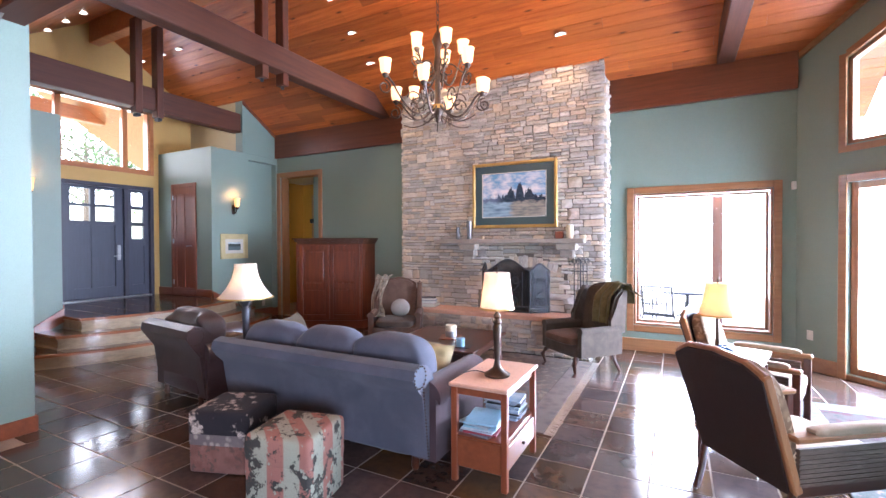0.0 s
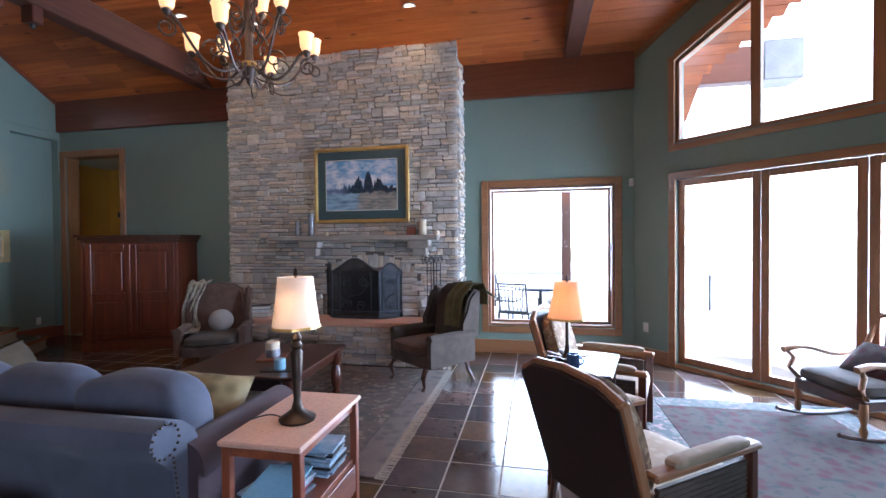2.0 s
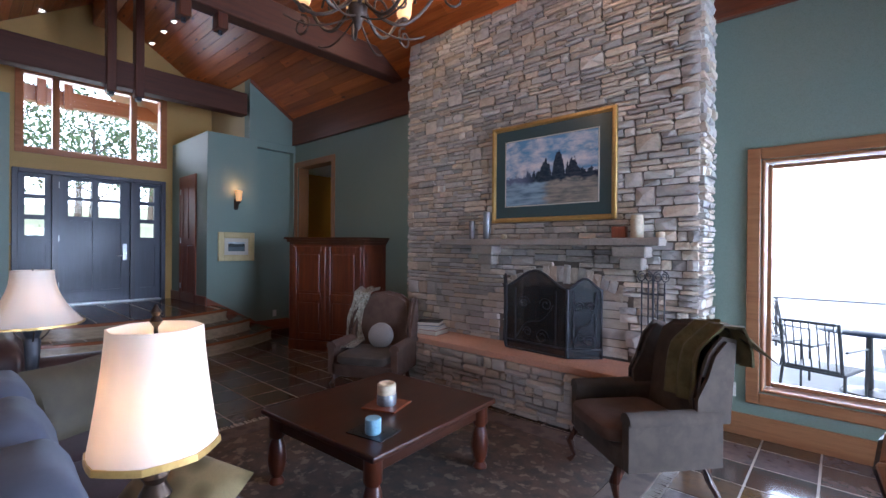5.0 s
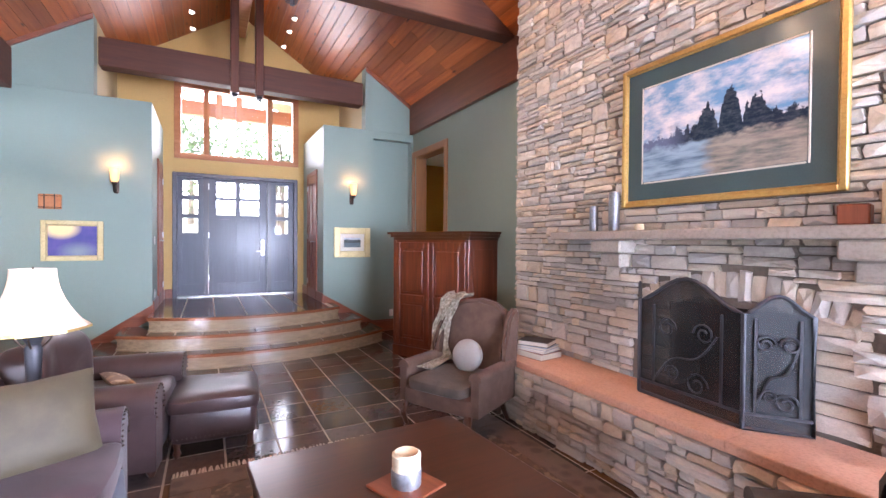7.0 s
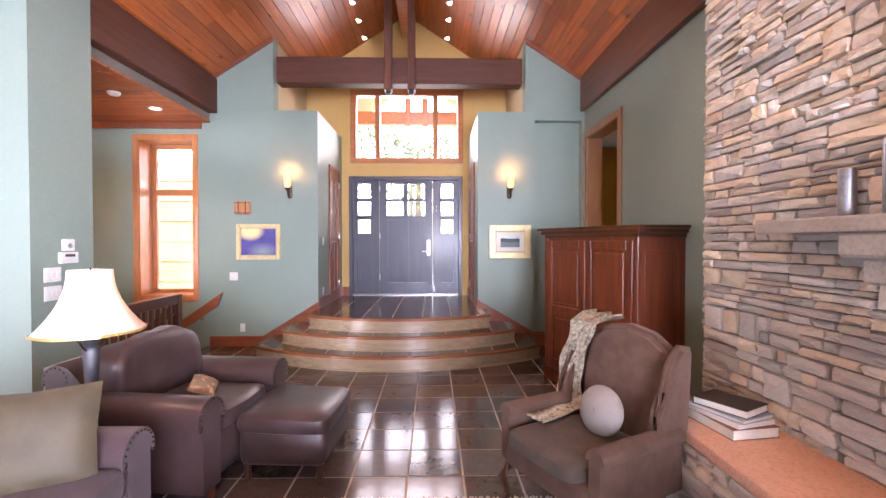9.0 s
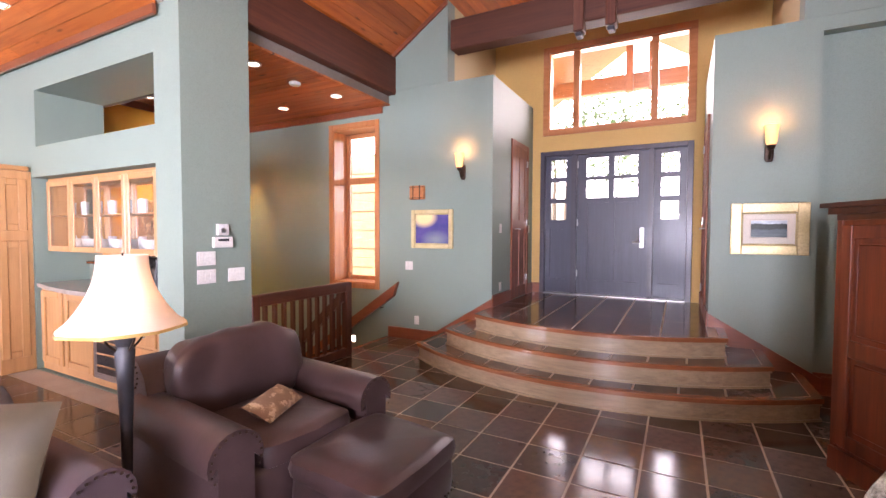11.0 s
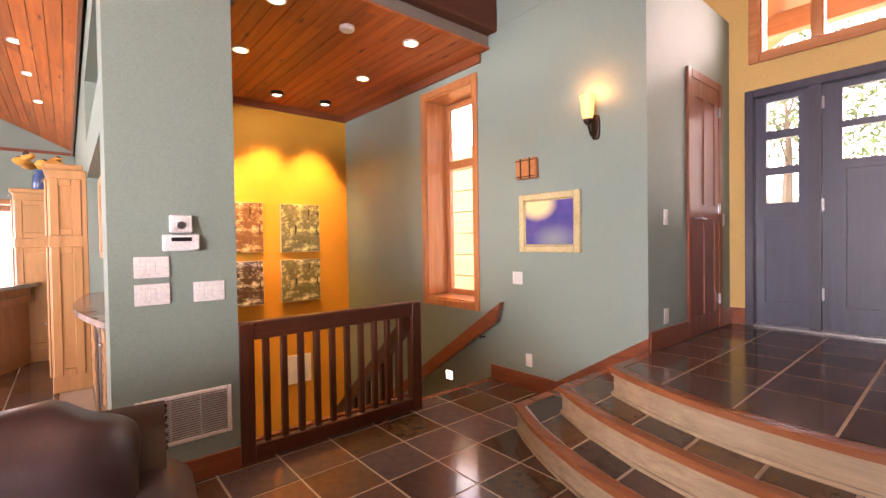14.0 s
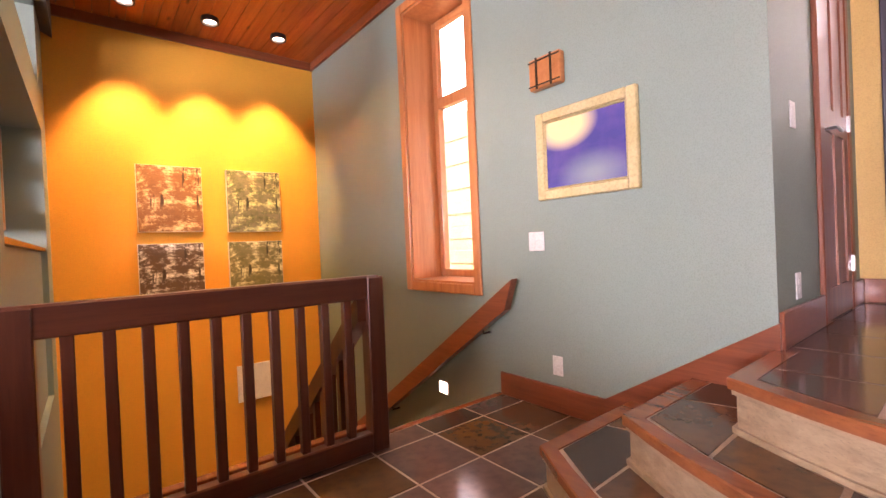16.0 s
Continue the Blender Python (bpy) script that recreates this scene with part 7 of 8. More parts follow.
plate(pose(-9.05, 2.821, 1.5, 0, 0, 180), 1, "white switch beside the front door")
plate(pose(-0.66, NORTH - 0.001, 0.36), 1, "white wall outlet by the window", "outlet", "outlet")
plate(G0 @ pose(0.17, -0.001, 0.42), 1, "white wall outlet on the angled wall", "outlet", "outlet")
sn = thing("motion_detector", pose(1.34, NORTH, 2.23), "small white motion detector in the corner", "alarm sensor")
part("body", B((-0.025, 0.025, -0.04, 0, -0.05, 0.05), bevel=0.01, seg=2), WHITE, sn)
th_ = thing("thermostat", col_m(-4.935, 1.465), "white wall thermostat with a round dial", "thermostat")
part("body", B((-0.055, 0.055, -0.028, 0, -0.048, 0.048), bevel=0.006), WHITE, th_)
part("dial", turn(lathe([(0.022, 0), (0.02, 0.008)], 16), Matrix.Translation((0, -0.028, -0.008)) @ Matrix.Rotation(math.pi / 2, 4, "X")), STEEL, th_)
al = thing("alarm_keypad", col_m(-4.935, 1.36), "white alarm keypad with a dark display", "keypad")
part("body", B((-0.09, 0.09, -0.03, 0, -0.045, 0.045), bevel=0.006), WHITE, al)
part("display", B((-0.05, 0.05, -0.032, -0.0302, 0.008, 0.03)), BLACKP, al)
vt = thing("air_return_vent", col_m(-4.937, 0.376), "white louvred air return grille", "vent")
part("grille_frame", frame_bm("Y", -0.012, 0, -0.24, 0.24, -0.14, 0.14, 0.025), WHITE, vt)
part("backing", B((-0.215, 0.215, -0.002, 0, -0.115, 0.115)), BLACKP, vt)
for k in range(17):
    part("louvre", turn(B((-0.214, 0.214, -0.0008, 0.0008, -0.0065, 0.0065)), Matrix.Translation((0, -0.006, -0.106 + 0.0133 * k)) @ Matrix.Rotation(0.6, 4, "X")), WHITE, vt)
for k in (-1, 1):
    part("bar", B((k * 0.075 - 0.003, k * 0.075 + 0.003, -0.013, -0.002, -0.115, 0.115)), WHITE, vt)
for y, z, x in ((0.66, -0.1, WEST), (-0.9, -1.2, WEST)):
    sl_ = thing("step_light", west_m(y, z), "small square step light, lit", "step light", "stair step lights")
    part("bezel", frame_bm("Y", -0.008, 0, -0.055, 0.055, -0.05, 0.05, 0.008), STEEL, sl_)
    part("lens", B((-0.047, 0.047, -0.005, -0.001, -0.042, 0.042)), BULBGLOW, sl_)

# ---- fireplace things ----
fs = thing("fire_screen", pose(-2.05, 6.1, HZ + 0.063), "folding wrought iron fire screen with scrolls and black mesh", "fire screen")


def screen_panel(m, w, h, rise, label=""):
    top = lambda t: h + rise * (math.sin(math.pi * t) ** 2 * 0.75 + 0.25 * math.sin(math.pi * t))
    pan = part("panel", tube([(0, 0, 0), (0, 0, h)] + [(w * t, 0, top(t)) for t in [i / 12 for i in range(1, 12)]] + [(w, 0, h), (w, 0, 0), (0, 0, 0)], 0.012, 6), IRON, fs, label, True)
    pan.matrix_basis = m
    part("mesh", prism([(0, 0), (w, 0)] + [(w * t, top(t)) for t in [1 - i / 12 for i in range(13)]], "Y", 0.004, 0.007), MESHMAT, pan)
    part("rail", joined(B((0.0, w, -0.008, 0.004, 0.07, 0.085)), B((w * 0.16, w * 0.16 + 0.012, -0.008, 0.004, 0.085, h - 0.02)), B((w * 0.84 - 0.012, w * 0.84, -0.008, 0.004, 0.085, h - 0.02))), IRON, pan)
    for cx, cz, r, s in ((0.32, 0.75, 0.16, 1), (0.68, 0.75, 0.16, -1), (0.62, 0.25, 0.18, 1), (0.38, 0.3, 0.12, -1)):
        r *= min(w, 0.4)
        part("scroll", tube([(w * cx + s * r * (1 - 0.7 * t) * math.cos(9 * t), -0.008, h * cz + r * (1 - 0.7 * t) * math.sin(9 * t)) for t in [i / 17 for i in range(18)]], 0.006, 5), IRON, pan, smooth=True)
    part("brace", tube(curve(lambda t: (w * (0.2 + 0.6 * t), -0.008, h * (0.2 + 0.55 * t) + 0.05 * math.sin(6.28 * t)), 12), 0.006, 5), IRON, pan, smooth=True)


screen_panel(pose(-0.4, -0.09, 0.012, 0, 0, -3), 0.66, 0.6, 0.16)
screen_panel(pose(0.26, -0.12, 0.012, 0, 0, 38), 0.3, 0.6, 0.1)
screen_panel(pose(-0.4, -0.09, 0.012, 0, 0, 128), 0.28, 0.6, 0.1)
ft = thing("fireplace_tools", pose(-1.1, 6.06, HZ + 0.062), "wrought iron fire tool stand with scrolled handles", "fire tools")
part("foot", lathe([(0.1, 0), (0.1, 0.012), (0.02, 0.03)], 16), IRON, ft)
part("pole", tube([(0, 0, 0.02), (0, 0, 0.78)], 0.009), IRON, ft)
part("cross_bar", tube([(-0.09, 0, 0.62), (0.09, 0, 0.62)], 0.007), IRON, ft)
for k, x in enumerate((-0.08, -0.03, 0.04, 0.09)):
    t_ = part("tool", tube([(x, -0.02, 0.06), (x, -0.02, 0.72)], 0.006), IRON, ft)
    part("handle_scroll", tube([(x + 0.035 * (1 - 0.6 * t) * math.cos(9 * t + 1.6 + 3 * (k % 2)), -0.02, 0.76 + 0.045 * (1 - 0.6 * t) * math.sin(9 * t + 1.6)) for t in [i / 15 for i in range(16)]], 0.005, 5), IRON, t_, smooth=True)
part("brush", cushion((0.09, -0.02, 0.1), (0.06, 0.03, 0.12), 0.6, 0.5), BLACKP, ft)
for x, h, r in ((-3.03, 0.2, 0.032), (-2.83, 0.29, 0.04)):
    v = thing("pewter_vase", pose(x, CYF - 0.1, 1.596), "tall cylindrical pewter candle vase on the mantel", "vase", "mantel vases")
    part("body", lathe([(r * 0.9, 0), (r, 0.01), (r, h - 0.01), (r * 0.95, h), (r * 0.8, h - 0.004)], 18), PEWTER, v, smooth=True)
v = thing("ivory_candle", pose(-1.27, CYF - 0.1, 1.596), "ivory pillar candle on the mantel", "candle")
part("wax", lathe([(0.05, 0), (0.052, 0.01), (0.05, 0.19), (0.035, 0.185)], 16), WAX, v, smooth=True)
v = thing("red_brown_box", pose(-1.42, CYF - 0.09, 1.596, 0, 0, 8), "red-brown carved wooden box on the mantel", "box")
part("box", B((-0.06, 0.06, -0.04, 0.04, 0, 0.1), bevel=0.008), CHERRY_Z, v)
for x, nm in ((-2.6, "shell"), (-1.08, "small_white_candle")):
    v = thing(nm, pose(x, CYF - 0.11, 1.596), "small pale ornament on the mantel", "ornament")
    part("body", lathe([(0.03, 0), (0.034, 0.02), (0.03, 0.045), (0.01, 0.05)], 12), WAX, v, smooth=True)
z = HZ + 0.063
for k, (w, d, h, mt_, lb) in enumerate(((0.34, 0.26, 0.055, CHERRY_X, "tan boxed book at the foot of a stack"), (0.31, 0.24, 0.02, WHITE, "white covered book in a stack"), (0.3, 0.23, 0.022, PAPER, "grey covered book in a stack"), (0.27, 0.21, 0.04, DARKBACK, "dark brown leather book on a stack"))):
    b = thing("book", pose(-3.5, 6.02, z, 0, 0, 8 + 7 * k), lb, "book", "books on the hearth")
    part("page_block", B((-w / 2 + 0.006, w / 2 - 0.003, -d / 2 + 0.004, d / 2 - 0.004, 0.004, h - 0.004)), CREAMBOARD, b)
    part("cover", B((-w / 2, w / 2, -d / 2, d / 2, 0, 0.004), (-w / 2, w / 2, -d / 2, d / 2, h - 0.004, h), (-w / 2, -w / 2 + 0.005, -d / 2, d / 2, 0.004, h - 0.004)), mt_, b)
    z += h + 0.0005

# ---- bar niche and kitchen ----
PALEGLASS = mat("pale_grey_glassware", (0.62, 0.64, 0.64), rough=0.08, big=6, fine=60, bump=0.02)
nb = thing("niche_base_cabinet", pose(0, 0, 0), "honey maple base cabinet with drawers and a wine cooler", "cabinet")
part("body", B((-5.08, -4.62, -1.0, 1.09, 0.02, 0.87), bevel=0.004), MAPLE, nb)
for k in range(4):
    dw = part("drawer", B((-4.62, -4.6, 0.75, 1.05, 0.1 + 0.19 * k, 0.27 + 0.19 * k), bevel=0.004), MAPLE, nb)
    part("knob", turn(lathe([(0.006, 0), (0.013, 0.012), (0.008, 0.02)], 10), Matrix.Translation((-4.6, 0.9, 0.185 + 0.19 * k)) @ Matrix.Rotation(math.pi / 2, 4, "Y")), STEEL, dw)
wc = part("wine_cooler", B((-4.62, -4.59, 0.08, 0.7, 0.1, 0.84), bevel=0.004), STEEL, nb, "steel framed wine cooler")
part("cooler_glass", B((-4.589, -4.586, 0.15, 0.63, 0.16, 0.78)), BLACKP, wc)
for k in range(5):
    part("rack", B((-4.585, -4.58, 0.16, 0.62, 0.22 + 0.11 * k, 0.235 + 0.11 * k)), MAPLE, wc)
for y0, y1 in ((-0.5, 0.04), (-0.98, -0.54)):
    part("cabinet_door", frame_bm("X", -4.62, -4.6, y0, y1, 0.1, 0.84, 0.07), MAPLE, nb)
wt = thing("niche_counter", pose(0, 0, 0), "grey granite counter with a rounded front in the bar niche", "counter")
cpts = [(-5.08, -1.05)] + [(-4.62 + 0.13 * math.sin(math.pi * t) + 0.02, -1.05 + 2.14 * t) for t in [i / 16 for i in range(17)]] + [(-5.08, 1.09)]
part("top", prism(cpts, "Z", 0.872, 0.91), GRANITE, wt)
struct("wall_niche_back", B((-5.19, -5.09, -1.1, 1.1, 0, 1.08)), GREEN, "low wall behind the bar counter")
trim("niche_sill", B((-5.22, -5.06, -1.1, 1.1, 1.082, 1.11), bevel=0.004), NOSING, "wood sill of the bar niche")
nu_ = thing("niche_wall_cabinet", pose(0, 0, 0), "honey maple glass-doored cabinet hung in the bar niche", "cabinet")
part("carcass", B((-5.0, -4.7, -1.0, 0.98, 1.24, 1.27), (-5.0, -4.7, -1.0, 0.98, 1.93, 1.99), (-5.0, -4.7, -1.0, -0.97, 1.27, 1.93), (-5.0, -4.7, 0.95, 0.98, 1.27, 1.93), (-4.99, -4.71, -0.97, 0.95, 1.6, 1.61)), MAPLE, nu_)
for k in range(4):
    y0 = -1.0 + 0.495 * k
    for xx in (-5.02, -4.7):
        dr_ = part("cabinet_door", frame_bm("X", xx, xx + 0.02, y0, y0 + 0.49, 1.24, 1.96, 0.055), MAPLE, nu_)
        part("pane", B((xx + 0.008, xx + 0.012, y0 + 0.05, y0 + 0.44, 1.29, 1.91)), GLASS, dr_).visible_shadow = False
for k in range(14):
    y = -0.85 + 0.13 * k
    for zz in (1.271, 1.611):
        if zz < 1.5 and k % 2:
            gl = thing("bowl", pose(-4.85, y, zz), "white glazed bowl on a cabinet shelf", "bowl", "bowls in the cabinet")
            part("shell", lathe([(0.04, 0), (0.05, 0.006), (0.085, 0.06), (0.095, 0.1), (0.09, 0.1), (0.05, 0.015), (0.0, 0.01)], 14), WHITE, gl, smooth=True)
            continue
        gl = thing("drinking_glass", pose(-4.84 + 0.05 * (k % 2), y, zz), "pale grey drinking glass on a cabinet shelf", "glass", "glasses in the cabinet")
        part("bowl", lathe([(0.025, 0), (0.03, 0.004), (0.034, 0.13), (0.031, 0.13), (0.027, 0.01)], 10), PALEGLASS, gl)
cm = thing("coffee_maker", pose(-4.82, 0.62, 0.911, 0, 0, 80), "black and steel single-cup coffee maker", "coffee maker")
part("body", B((-0.09, 0.09, 0.0, 0.14, 0, 0.3), bevel=0.02, seg=2), BLACKP, cm)
part("head", B((-0.09, 0.09, -0.14, 0.0, 0.2, 0.31), bevel=0.03, seg=2), BLACKP, cm)
part("drip_tray", B((-0.08, 0.08, -0.14, 0.0, 0, 0.03), bevel=0.005), STEEL, cm)
part("water_tank", B((-0.16, -0.092, -0.05, 0.13, 0.0, 0.27), bevel=0.01), GLASS, cm)
bx = thing("tea_box", pose(-4.72, 0.95, 0.911, 0, 0, 15), "small yellow tea box on the counter", "box")
part("box", B((-0.05, 0.05, -0.07, 0.07, 0, 0.06), bevel=0.003), KHAKI, bx)


def tall_cabinet(y0, y1, h, x1):
    c = thing("pantry_cabinet", pose(0, 0, 0), "tall honey maple pantry cabinet with panelled sides", "cabinet", "pantry cabinets")
    part("body", B((-4.604, x1, y0, y1, 0.0, h), bevel=0.005), MAPLE, c)
    part("cornice", B((-4.58, x1 + 0.03, y0 - 0.02, y1 + 0.03, h, h + 0.05), bevel=0.01), MAPLE, c)
    for z0, z1 in ((0.15, 1.35), (1.45, h - 0.08)):
        part("side_panel", frame_bm("Y", y1 + 0.001, y1 + 0.014, -4.56, x1 - 0.01, z0, z1, 0.07), MAPLE, c)
        dn = part("cabinet_door", frame_bm("X", x1 + 0.001, x1 + 0.02, y0 + 0.02, y1 - 0.02, z0, z1, 0.08), MAPLE, c)
        part("knob", turn(lathe([(0.006, 0), (0.013, 0.012), (0.008, 0.02)], 10), Matrix.Translation((x1 + 0.02, y1 - 0.05, z0 + 0.5)) @ Matrix.Rotation(math.pi / 2, 4, "Y")), STEEL, dn)


tall_cabinet(-1.85, -1.12, 2.06, -4.32)
tall_cabinet(-3.4, -2.8, 1.98, -3.98)
ov = thing("wall_oven", pose(0, 0, 0), "stainless steel double wall oven", "oven")
part("body", B((-4.58, -4.05, -4.3, -3.42, 0.0, 2.0), bevel=0.005), STEEL, ov)
for z0 in (0.5, 1.2):
    od = part("oven_door", B((-4.049, -4.03, -4.25, -3.47, z0, z0 + 0.6), bevel=0.005), BLACKP, ov)
    part("handle", tube([(-4.0, -4.2, z0 + 0.55), (-4.0, -3.52, z0 + 0.55)], 0.012), STEEL, od)
fv = thing("flower_vase", pose(-4.22, -3.0, 2.031), "blue vase of sunflowers on top of the pantry cabinet", "vase")
part("vase", lathe([(0.06, 0), (0.08, 0.05), (0.07, 0.18), (0.04, 0.22), (0.055, 0.25)], 14), BLUEGLASS, fv, smooth=True)
for k in range(7):
    a = k * 0.9
    fx, fy, fz = 0.16 * math.cos(a), 0.16 * math.sin(a), 0.34 + 0.05 * math.sin(k * 2)
    fw_ = part("flower", cushion((fx, fy, fz), (0.16, 0.16, 0.1), 1, 1, 12, 6, lump=0.02, seed=k), YELLOWPETAL, fv, smooth=True)
    part("flower_heart", cushion((fx * 1.15, fy * 1.15, fz + 0.03), (0.07, 0.07, 0.07), 1, 1, 8, 5), DARKBACK, fw_, smooth=True)
isl = thing("kitchen_island", pose(0, 0, 0), "curved orange wood kitchen island with a swept front", "island")
sweep = [(-4.16 + 0.5 * t * t, -3.3 + 1.3 * t) for t in [i / 12 for i in range(13)]]
part("body", prism([(-2.2, -3.3)] + sweep + [(-2.2, -2.0)], "Z", 0.0, 0.72), ORANGE_Z, isl)
part("swept_panel", prism([(-2.2, -3.3)] + [(x - 0.05, y + 0.03) for x, y in sweep] + [(-2.2, -1.97)], "Z", 0.722, 0.8), ORANGE_Z, isl)
part("worktop", prism([(-2.1, -3.36)] + [(x - 0.1, y + 0.06) for x, y in sweep] + [(-2.1, -1.94)], "Z", 0.9, 0.94), GRANITE, isl)
part("upper_panel", prism([(-2.2, -3.3)] + [(x - 0.02, y + 0.02) for x, y in sweep] + [(-2.2, -1.98)], "Z", 0.802, 0.898), ORANGE_Z, isl)

# ---- outside ----
xs_ = [-400, -300, -220, -160, -120, -90, -70, -55, -42, -32, -24, -16, -7.9, -5.0, 4, 12, 20, 30, 45, 70, 110, 180, 280, 400]
ys_ = [-400, -280, -180, -110, -70, -45, -30, -20, -12, -1.9, 1.4, 8, 14, 20, 30, 45, 70, 110, 180, 280, 400]


def ground_z(x, y):
    r = math.hypot(x, y)
    return -0.5 + max(0, r - 22) * (0.12 if x < 0 and y < -0.7 * x else 0.0) * (1 if r < 90 else 90 / r) + (1.2 * noise.noise(Vector((x, y, 0)) * 0.03) * min(1, max(0, r - 20) / 40) if x < 0 and y < -0.7 * x else 0)


bm = bmesh.new()
gv = [[bm.verts.new((x, y, ground_z(x, y))) for y in ys_] for x in xs_]
for i in range(len(xs_) - 1):
    for j in range(len(ys_) - 1):
        if not (xs_[i] == -7.9 and ys_[j] == -1.9):
            bm.faces.new((gv[i][j], gv[i + 1][j], gv[i + 1][j + 1], gv[i][j + 1]))
struct("ground", bm, LAWN, "grass slope round the house", "ground")
struct("pavement_patio", B((1.0, 34.0, 3.0, 36.0, -0.45, -0.1), (-10.0, 1.0, 6.9, 36.0, -0.45, -0.1)), PATIO, "pale concrete patio outside the glazing", "pavement")
struct("pavement_porch", B((-15.5, DOORX - 0.2, -0.5, 8.5, -0.45, TOP - 0.05)), PATIO, "pale concrete entry porch", "pavement")
pp = thing("porch_post", pose(0.68, 8.63, -0.1), "square timber patio post", "post")
part("shaft", B((-0.075, 0.075, -0.075, 0.075, 0, 3.1), bevel=0.008), BEAM_Z, pp)
part("foot_block", B((-0.11, 0.11, -0.11, 0.11, 0, 0.18), bevel=0.01), MANTEL, pp)
eb = thing("patio_beam", pose(0, 0, 0), "red-brown patio beam with a grey capped end", "beam")
part("beam", B((1.6, 3.0, 7.1, 7.3, 3.55, 4.0), bevel=0.01), FASCIA, eb)
part("end_cap", B((3.0, 3.45, 7.0, 7.4, 3.52, 4.02), bevel=0.01), PEWTER, eb)
for sg in (-1, 1):
    struct("roof_porch", prism([(RIDGE_Y, 6.4), (RIDGE_Y + sg * 4.4, 3.54), (RIDGE_Y + sg * 4.4, 3.64), (RIDGE_Y, 6.5)], "X", -15.0, -9.52), ORANGE_Y, "fir boarded porch roof over the entry", "roof")
SIDING = mat("pale_fir_siding", (0.5, 0.29, 0.14), (0.42, 0.23, 0.1), rough=0.6, big=2, fine=30, bump=0.2)
struct("wall_garden_wing", B(*[(-10.3, -10.18 - 0.012 * (k % 2), -4.0, 1.3, -0.9 + 0.2 * k, -0.704 + 0.2 * k) for k in range(20)]), SIDING, "pale fir boarded wall outside the stair window", "wall")
pb = thing("porch_truss", pose(-14.0, RIDGE_Y, 4.82), "orange fir porch truss with hanging posts", "truss")
part("tie_beam", B((-0.12, 0.12, -2.35, 2.35, 0, 0.36), bevel=0.01), ORANGE_Y, pb)
for s in (-1, 1):
    part("post", B((0.122, 0.3, 0.24 * s - 0.08, 0.24 * s + 0.08, -0.1, 1.3), bevel=0.008), ORANGE_Z, pb)


def patio_chair(m):
    c = thing("patio_chair", m, "black metal patio armchair with a mesh back", "chair", "patio chairs")
    part("seat", B((-0.25, 0.25, -0.25, 0.25, 0.4, 0.43), bevel=0.01), BLACKP, c)
    part("backrest", turn(frame_bm("Y", 0, 0.02, -0.25, 0.25, 0, 0.5, 0.03), Matrix.Translation((0, 0.25, 0.43)) @ Matrix.Rotation(-0.2, 4, "X")), BLACKP, c)
    for k in range(7):
        part("back_slat", turn(B((-0.2 + 0.065 * k, -0.19 + 0.065 * k, 0.005, 0.015, 0.03, 0.47)), Matrix.Translation((0, 0.25, 0.43)) @ Matrix.Rotation(-0.2, 4, "X")), BLACKP, c)
    for s in (-1, 1):
        part("arm", tube([(s * 0.27, -0.22, 0.0), (s * 0.27, -0.22, 0.63), (s * 0.27, 0.28, 0.65)], 0.014), BLACKP, c)
        part("back_leg", tube([(s * 0.25, 0.25, 0.43), (s * 0.27, 0.32, 0.0)], 0.014), BLACKP, c)
    return c


patio_chair(faced(-0.12, 8.25, 0.3, 0.95, -0.1))
patio_chair(faced(-0.4, 9.75, 0.9, -0.3, -0.1))
pt = thing("patio_table", pose(0.25, 9.2, -0.1), "round black metal patio table", "table")
part("top", lathe([(0.5, 0.7), (0.52, 0.715), (0.5, 0.73)], 28), BLACKP, pt, smooth=True)
part("column", lathe([(0.25, 0), (0.24, 0.03), (0.04, 0.06), (0.03, 0.7)], 16), BLACKP, pt, smooth=True)


def tree(x, y, h, seed, z=-0.5, name="tree", label="leafy green deciduous tree on the slope", group="garden trees"):
    r = random.Random(seed)
    t = thing(name, pose(x, y, z), label, name, group)
    tr_ = part("trunk", tube([(0, 0, 0), (0.1, 0.05, h * 0.3), (0.0, 0.1, h * 0.55), (0.1, 0, h * 0.85)], [0.16 * h / 5, 0.12 * h / 5, 0.08 * h / 5, 0.03]), BARK, t, smooth=True)
    ends = []
    for k in range(9):
        a, b = r.uniform(0, 6.28), h * r.uniform(0.35, 0.75)
        e = Vector((math.cos(a) * h * r.uniform(0.18, 0.32), math.sin(a) * h * r.uniform(0.18, 0.32), b + h * r.uniform(0.08, 0.25)))
        part("limb", tube([(0.05, 0.05, b), e * 0.6 + Vector((0, 0, b * 0.4)), e], [0.05, 0.035, 0.012], 6), BARK, tr_)
        ends.append(e)
    v_, f_ = [], []
    for k in range(2600):
        c = r.choice(ends)
        p = c + Vector((r.gauss(0, 0.11), r.gauss(0, 0.11), r.gauss(0, 0.09))) * h
        d1, d2 = Vector((r.uniform(-1, 1), r.uniform(-1, 1), r.uniform(-1, 1))).normalized() * 0.12, Vector((r.uniform(-1, 1), r.uniform(-1, 1), r.uniform(-1, 1))).normalized() * 0.07
        b = len(v_)
        v_ += [tuple(p - d1), tuple(p + d2), tuple(p + d1), tuple(p - d2)]
        f_.append((b, b + 1, b + 2, b + 3))
    me = bpy.data.meshes.new("crown")
    me.from_pydata(v_, [], f_)
    me.materials.append(LEAF)
    o = new("crown", me)
    o.parent = t


for k, (x, y, h) in enumerate(((-46, -6, 9), (-50, 2, 10), (-44, 9, 9), (-52, 16, 11), (-55, -14, 10), (-48, 24, 10))):
    tree(x, y, h, k, ground_z(x, y) - 0.2)

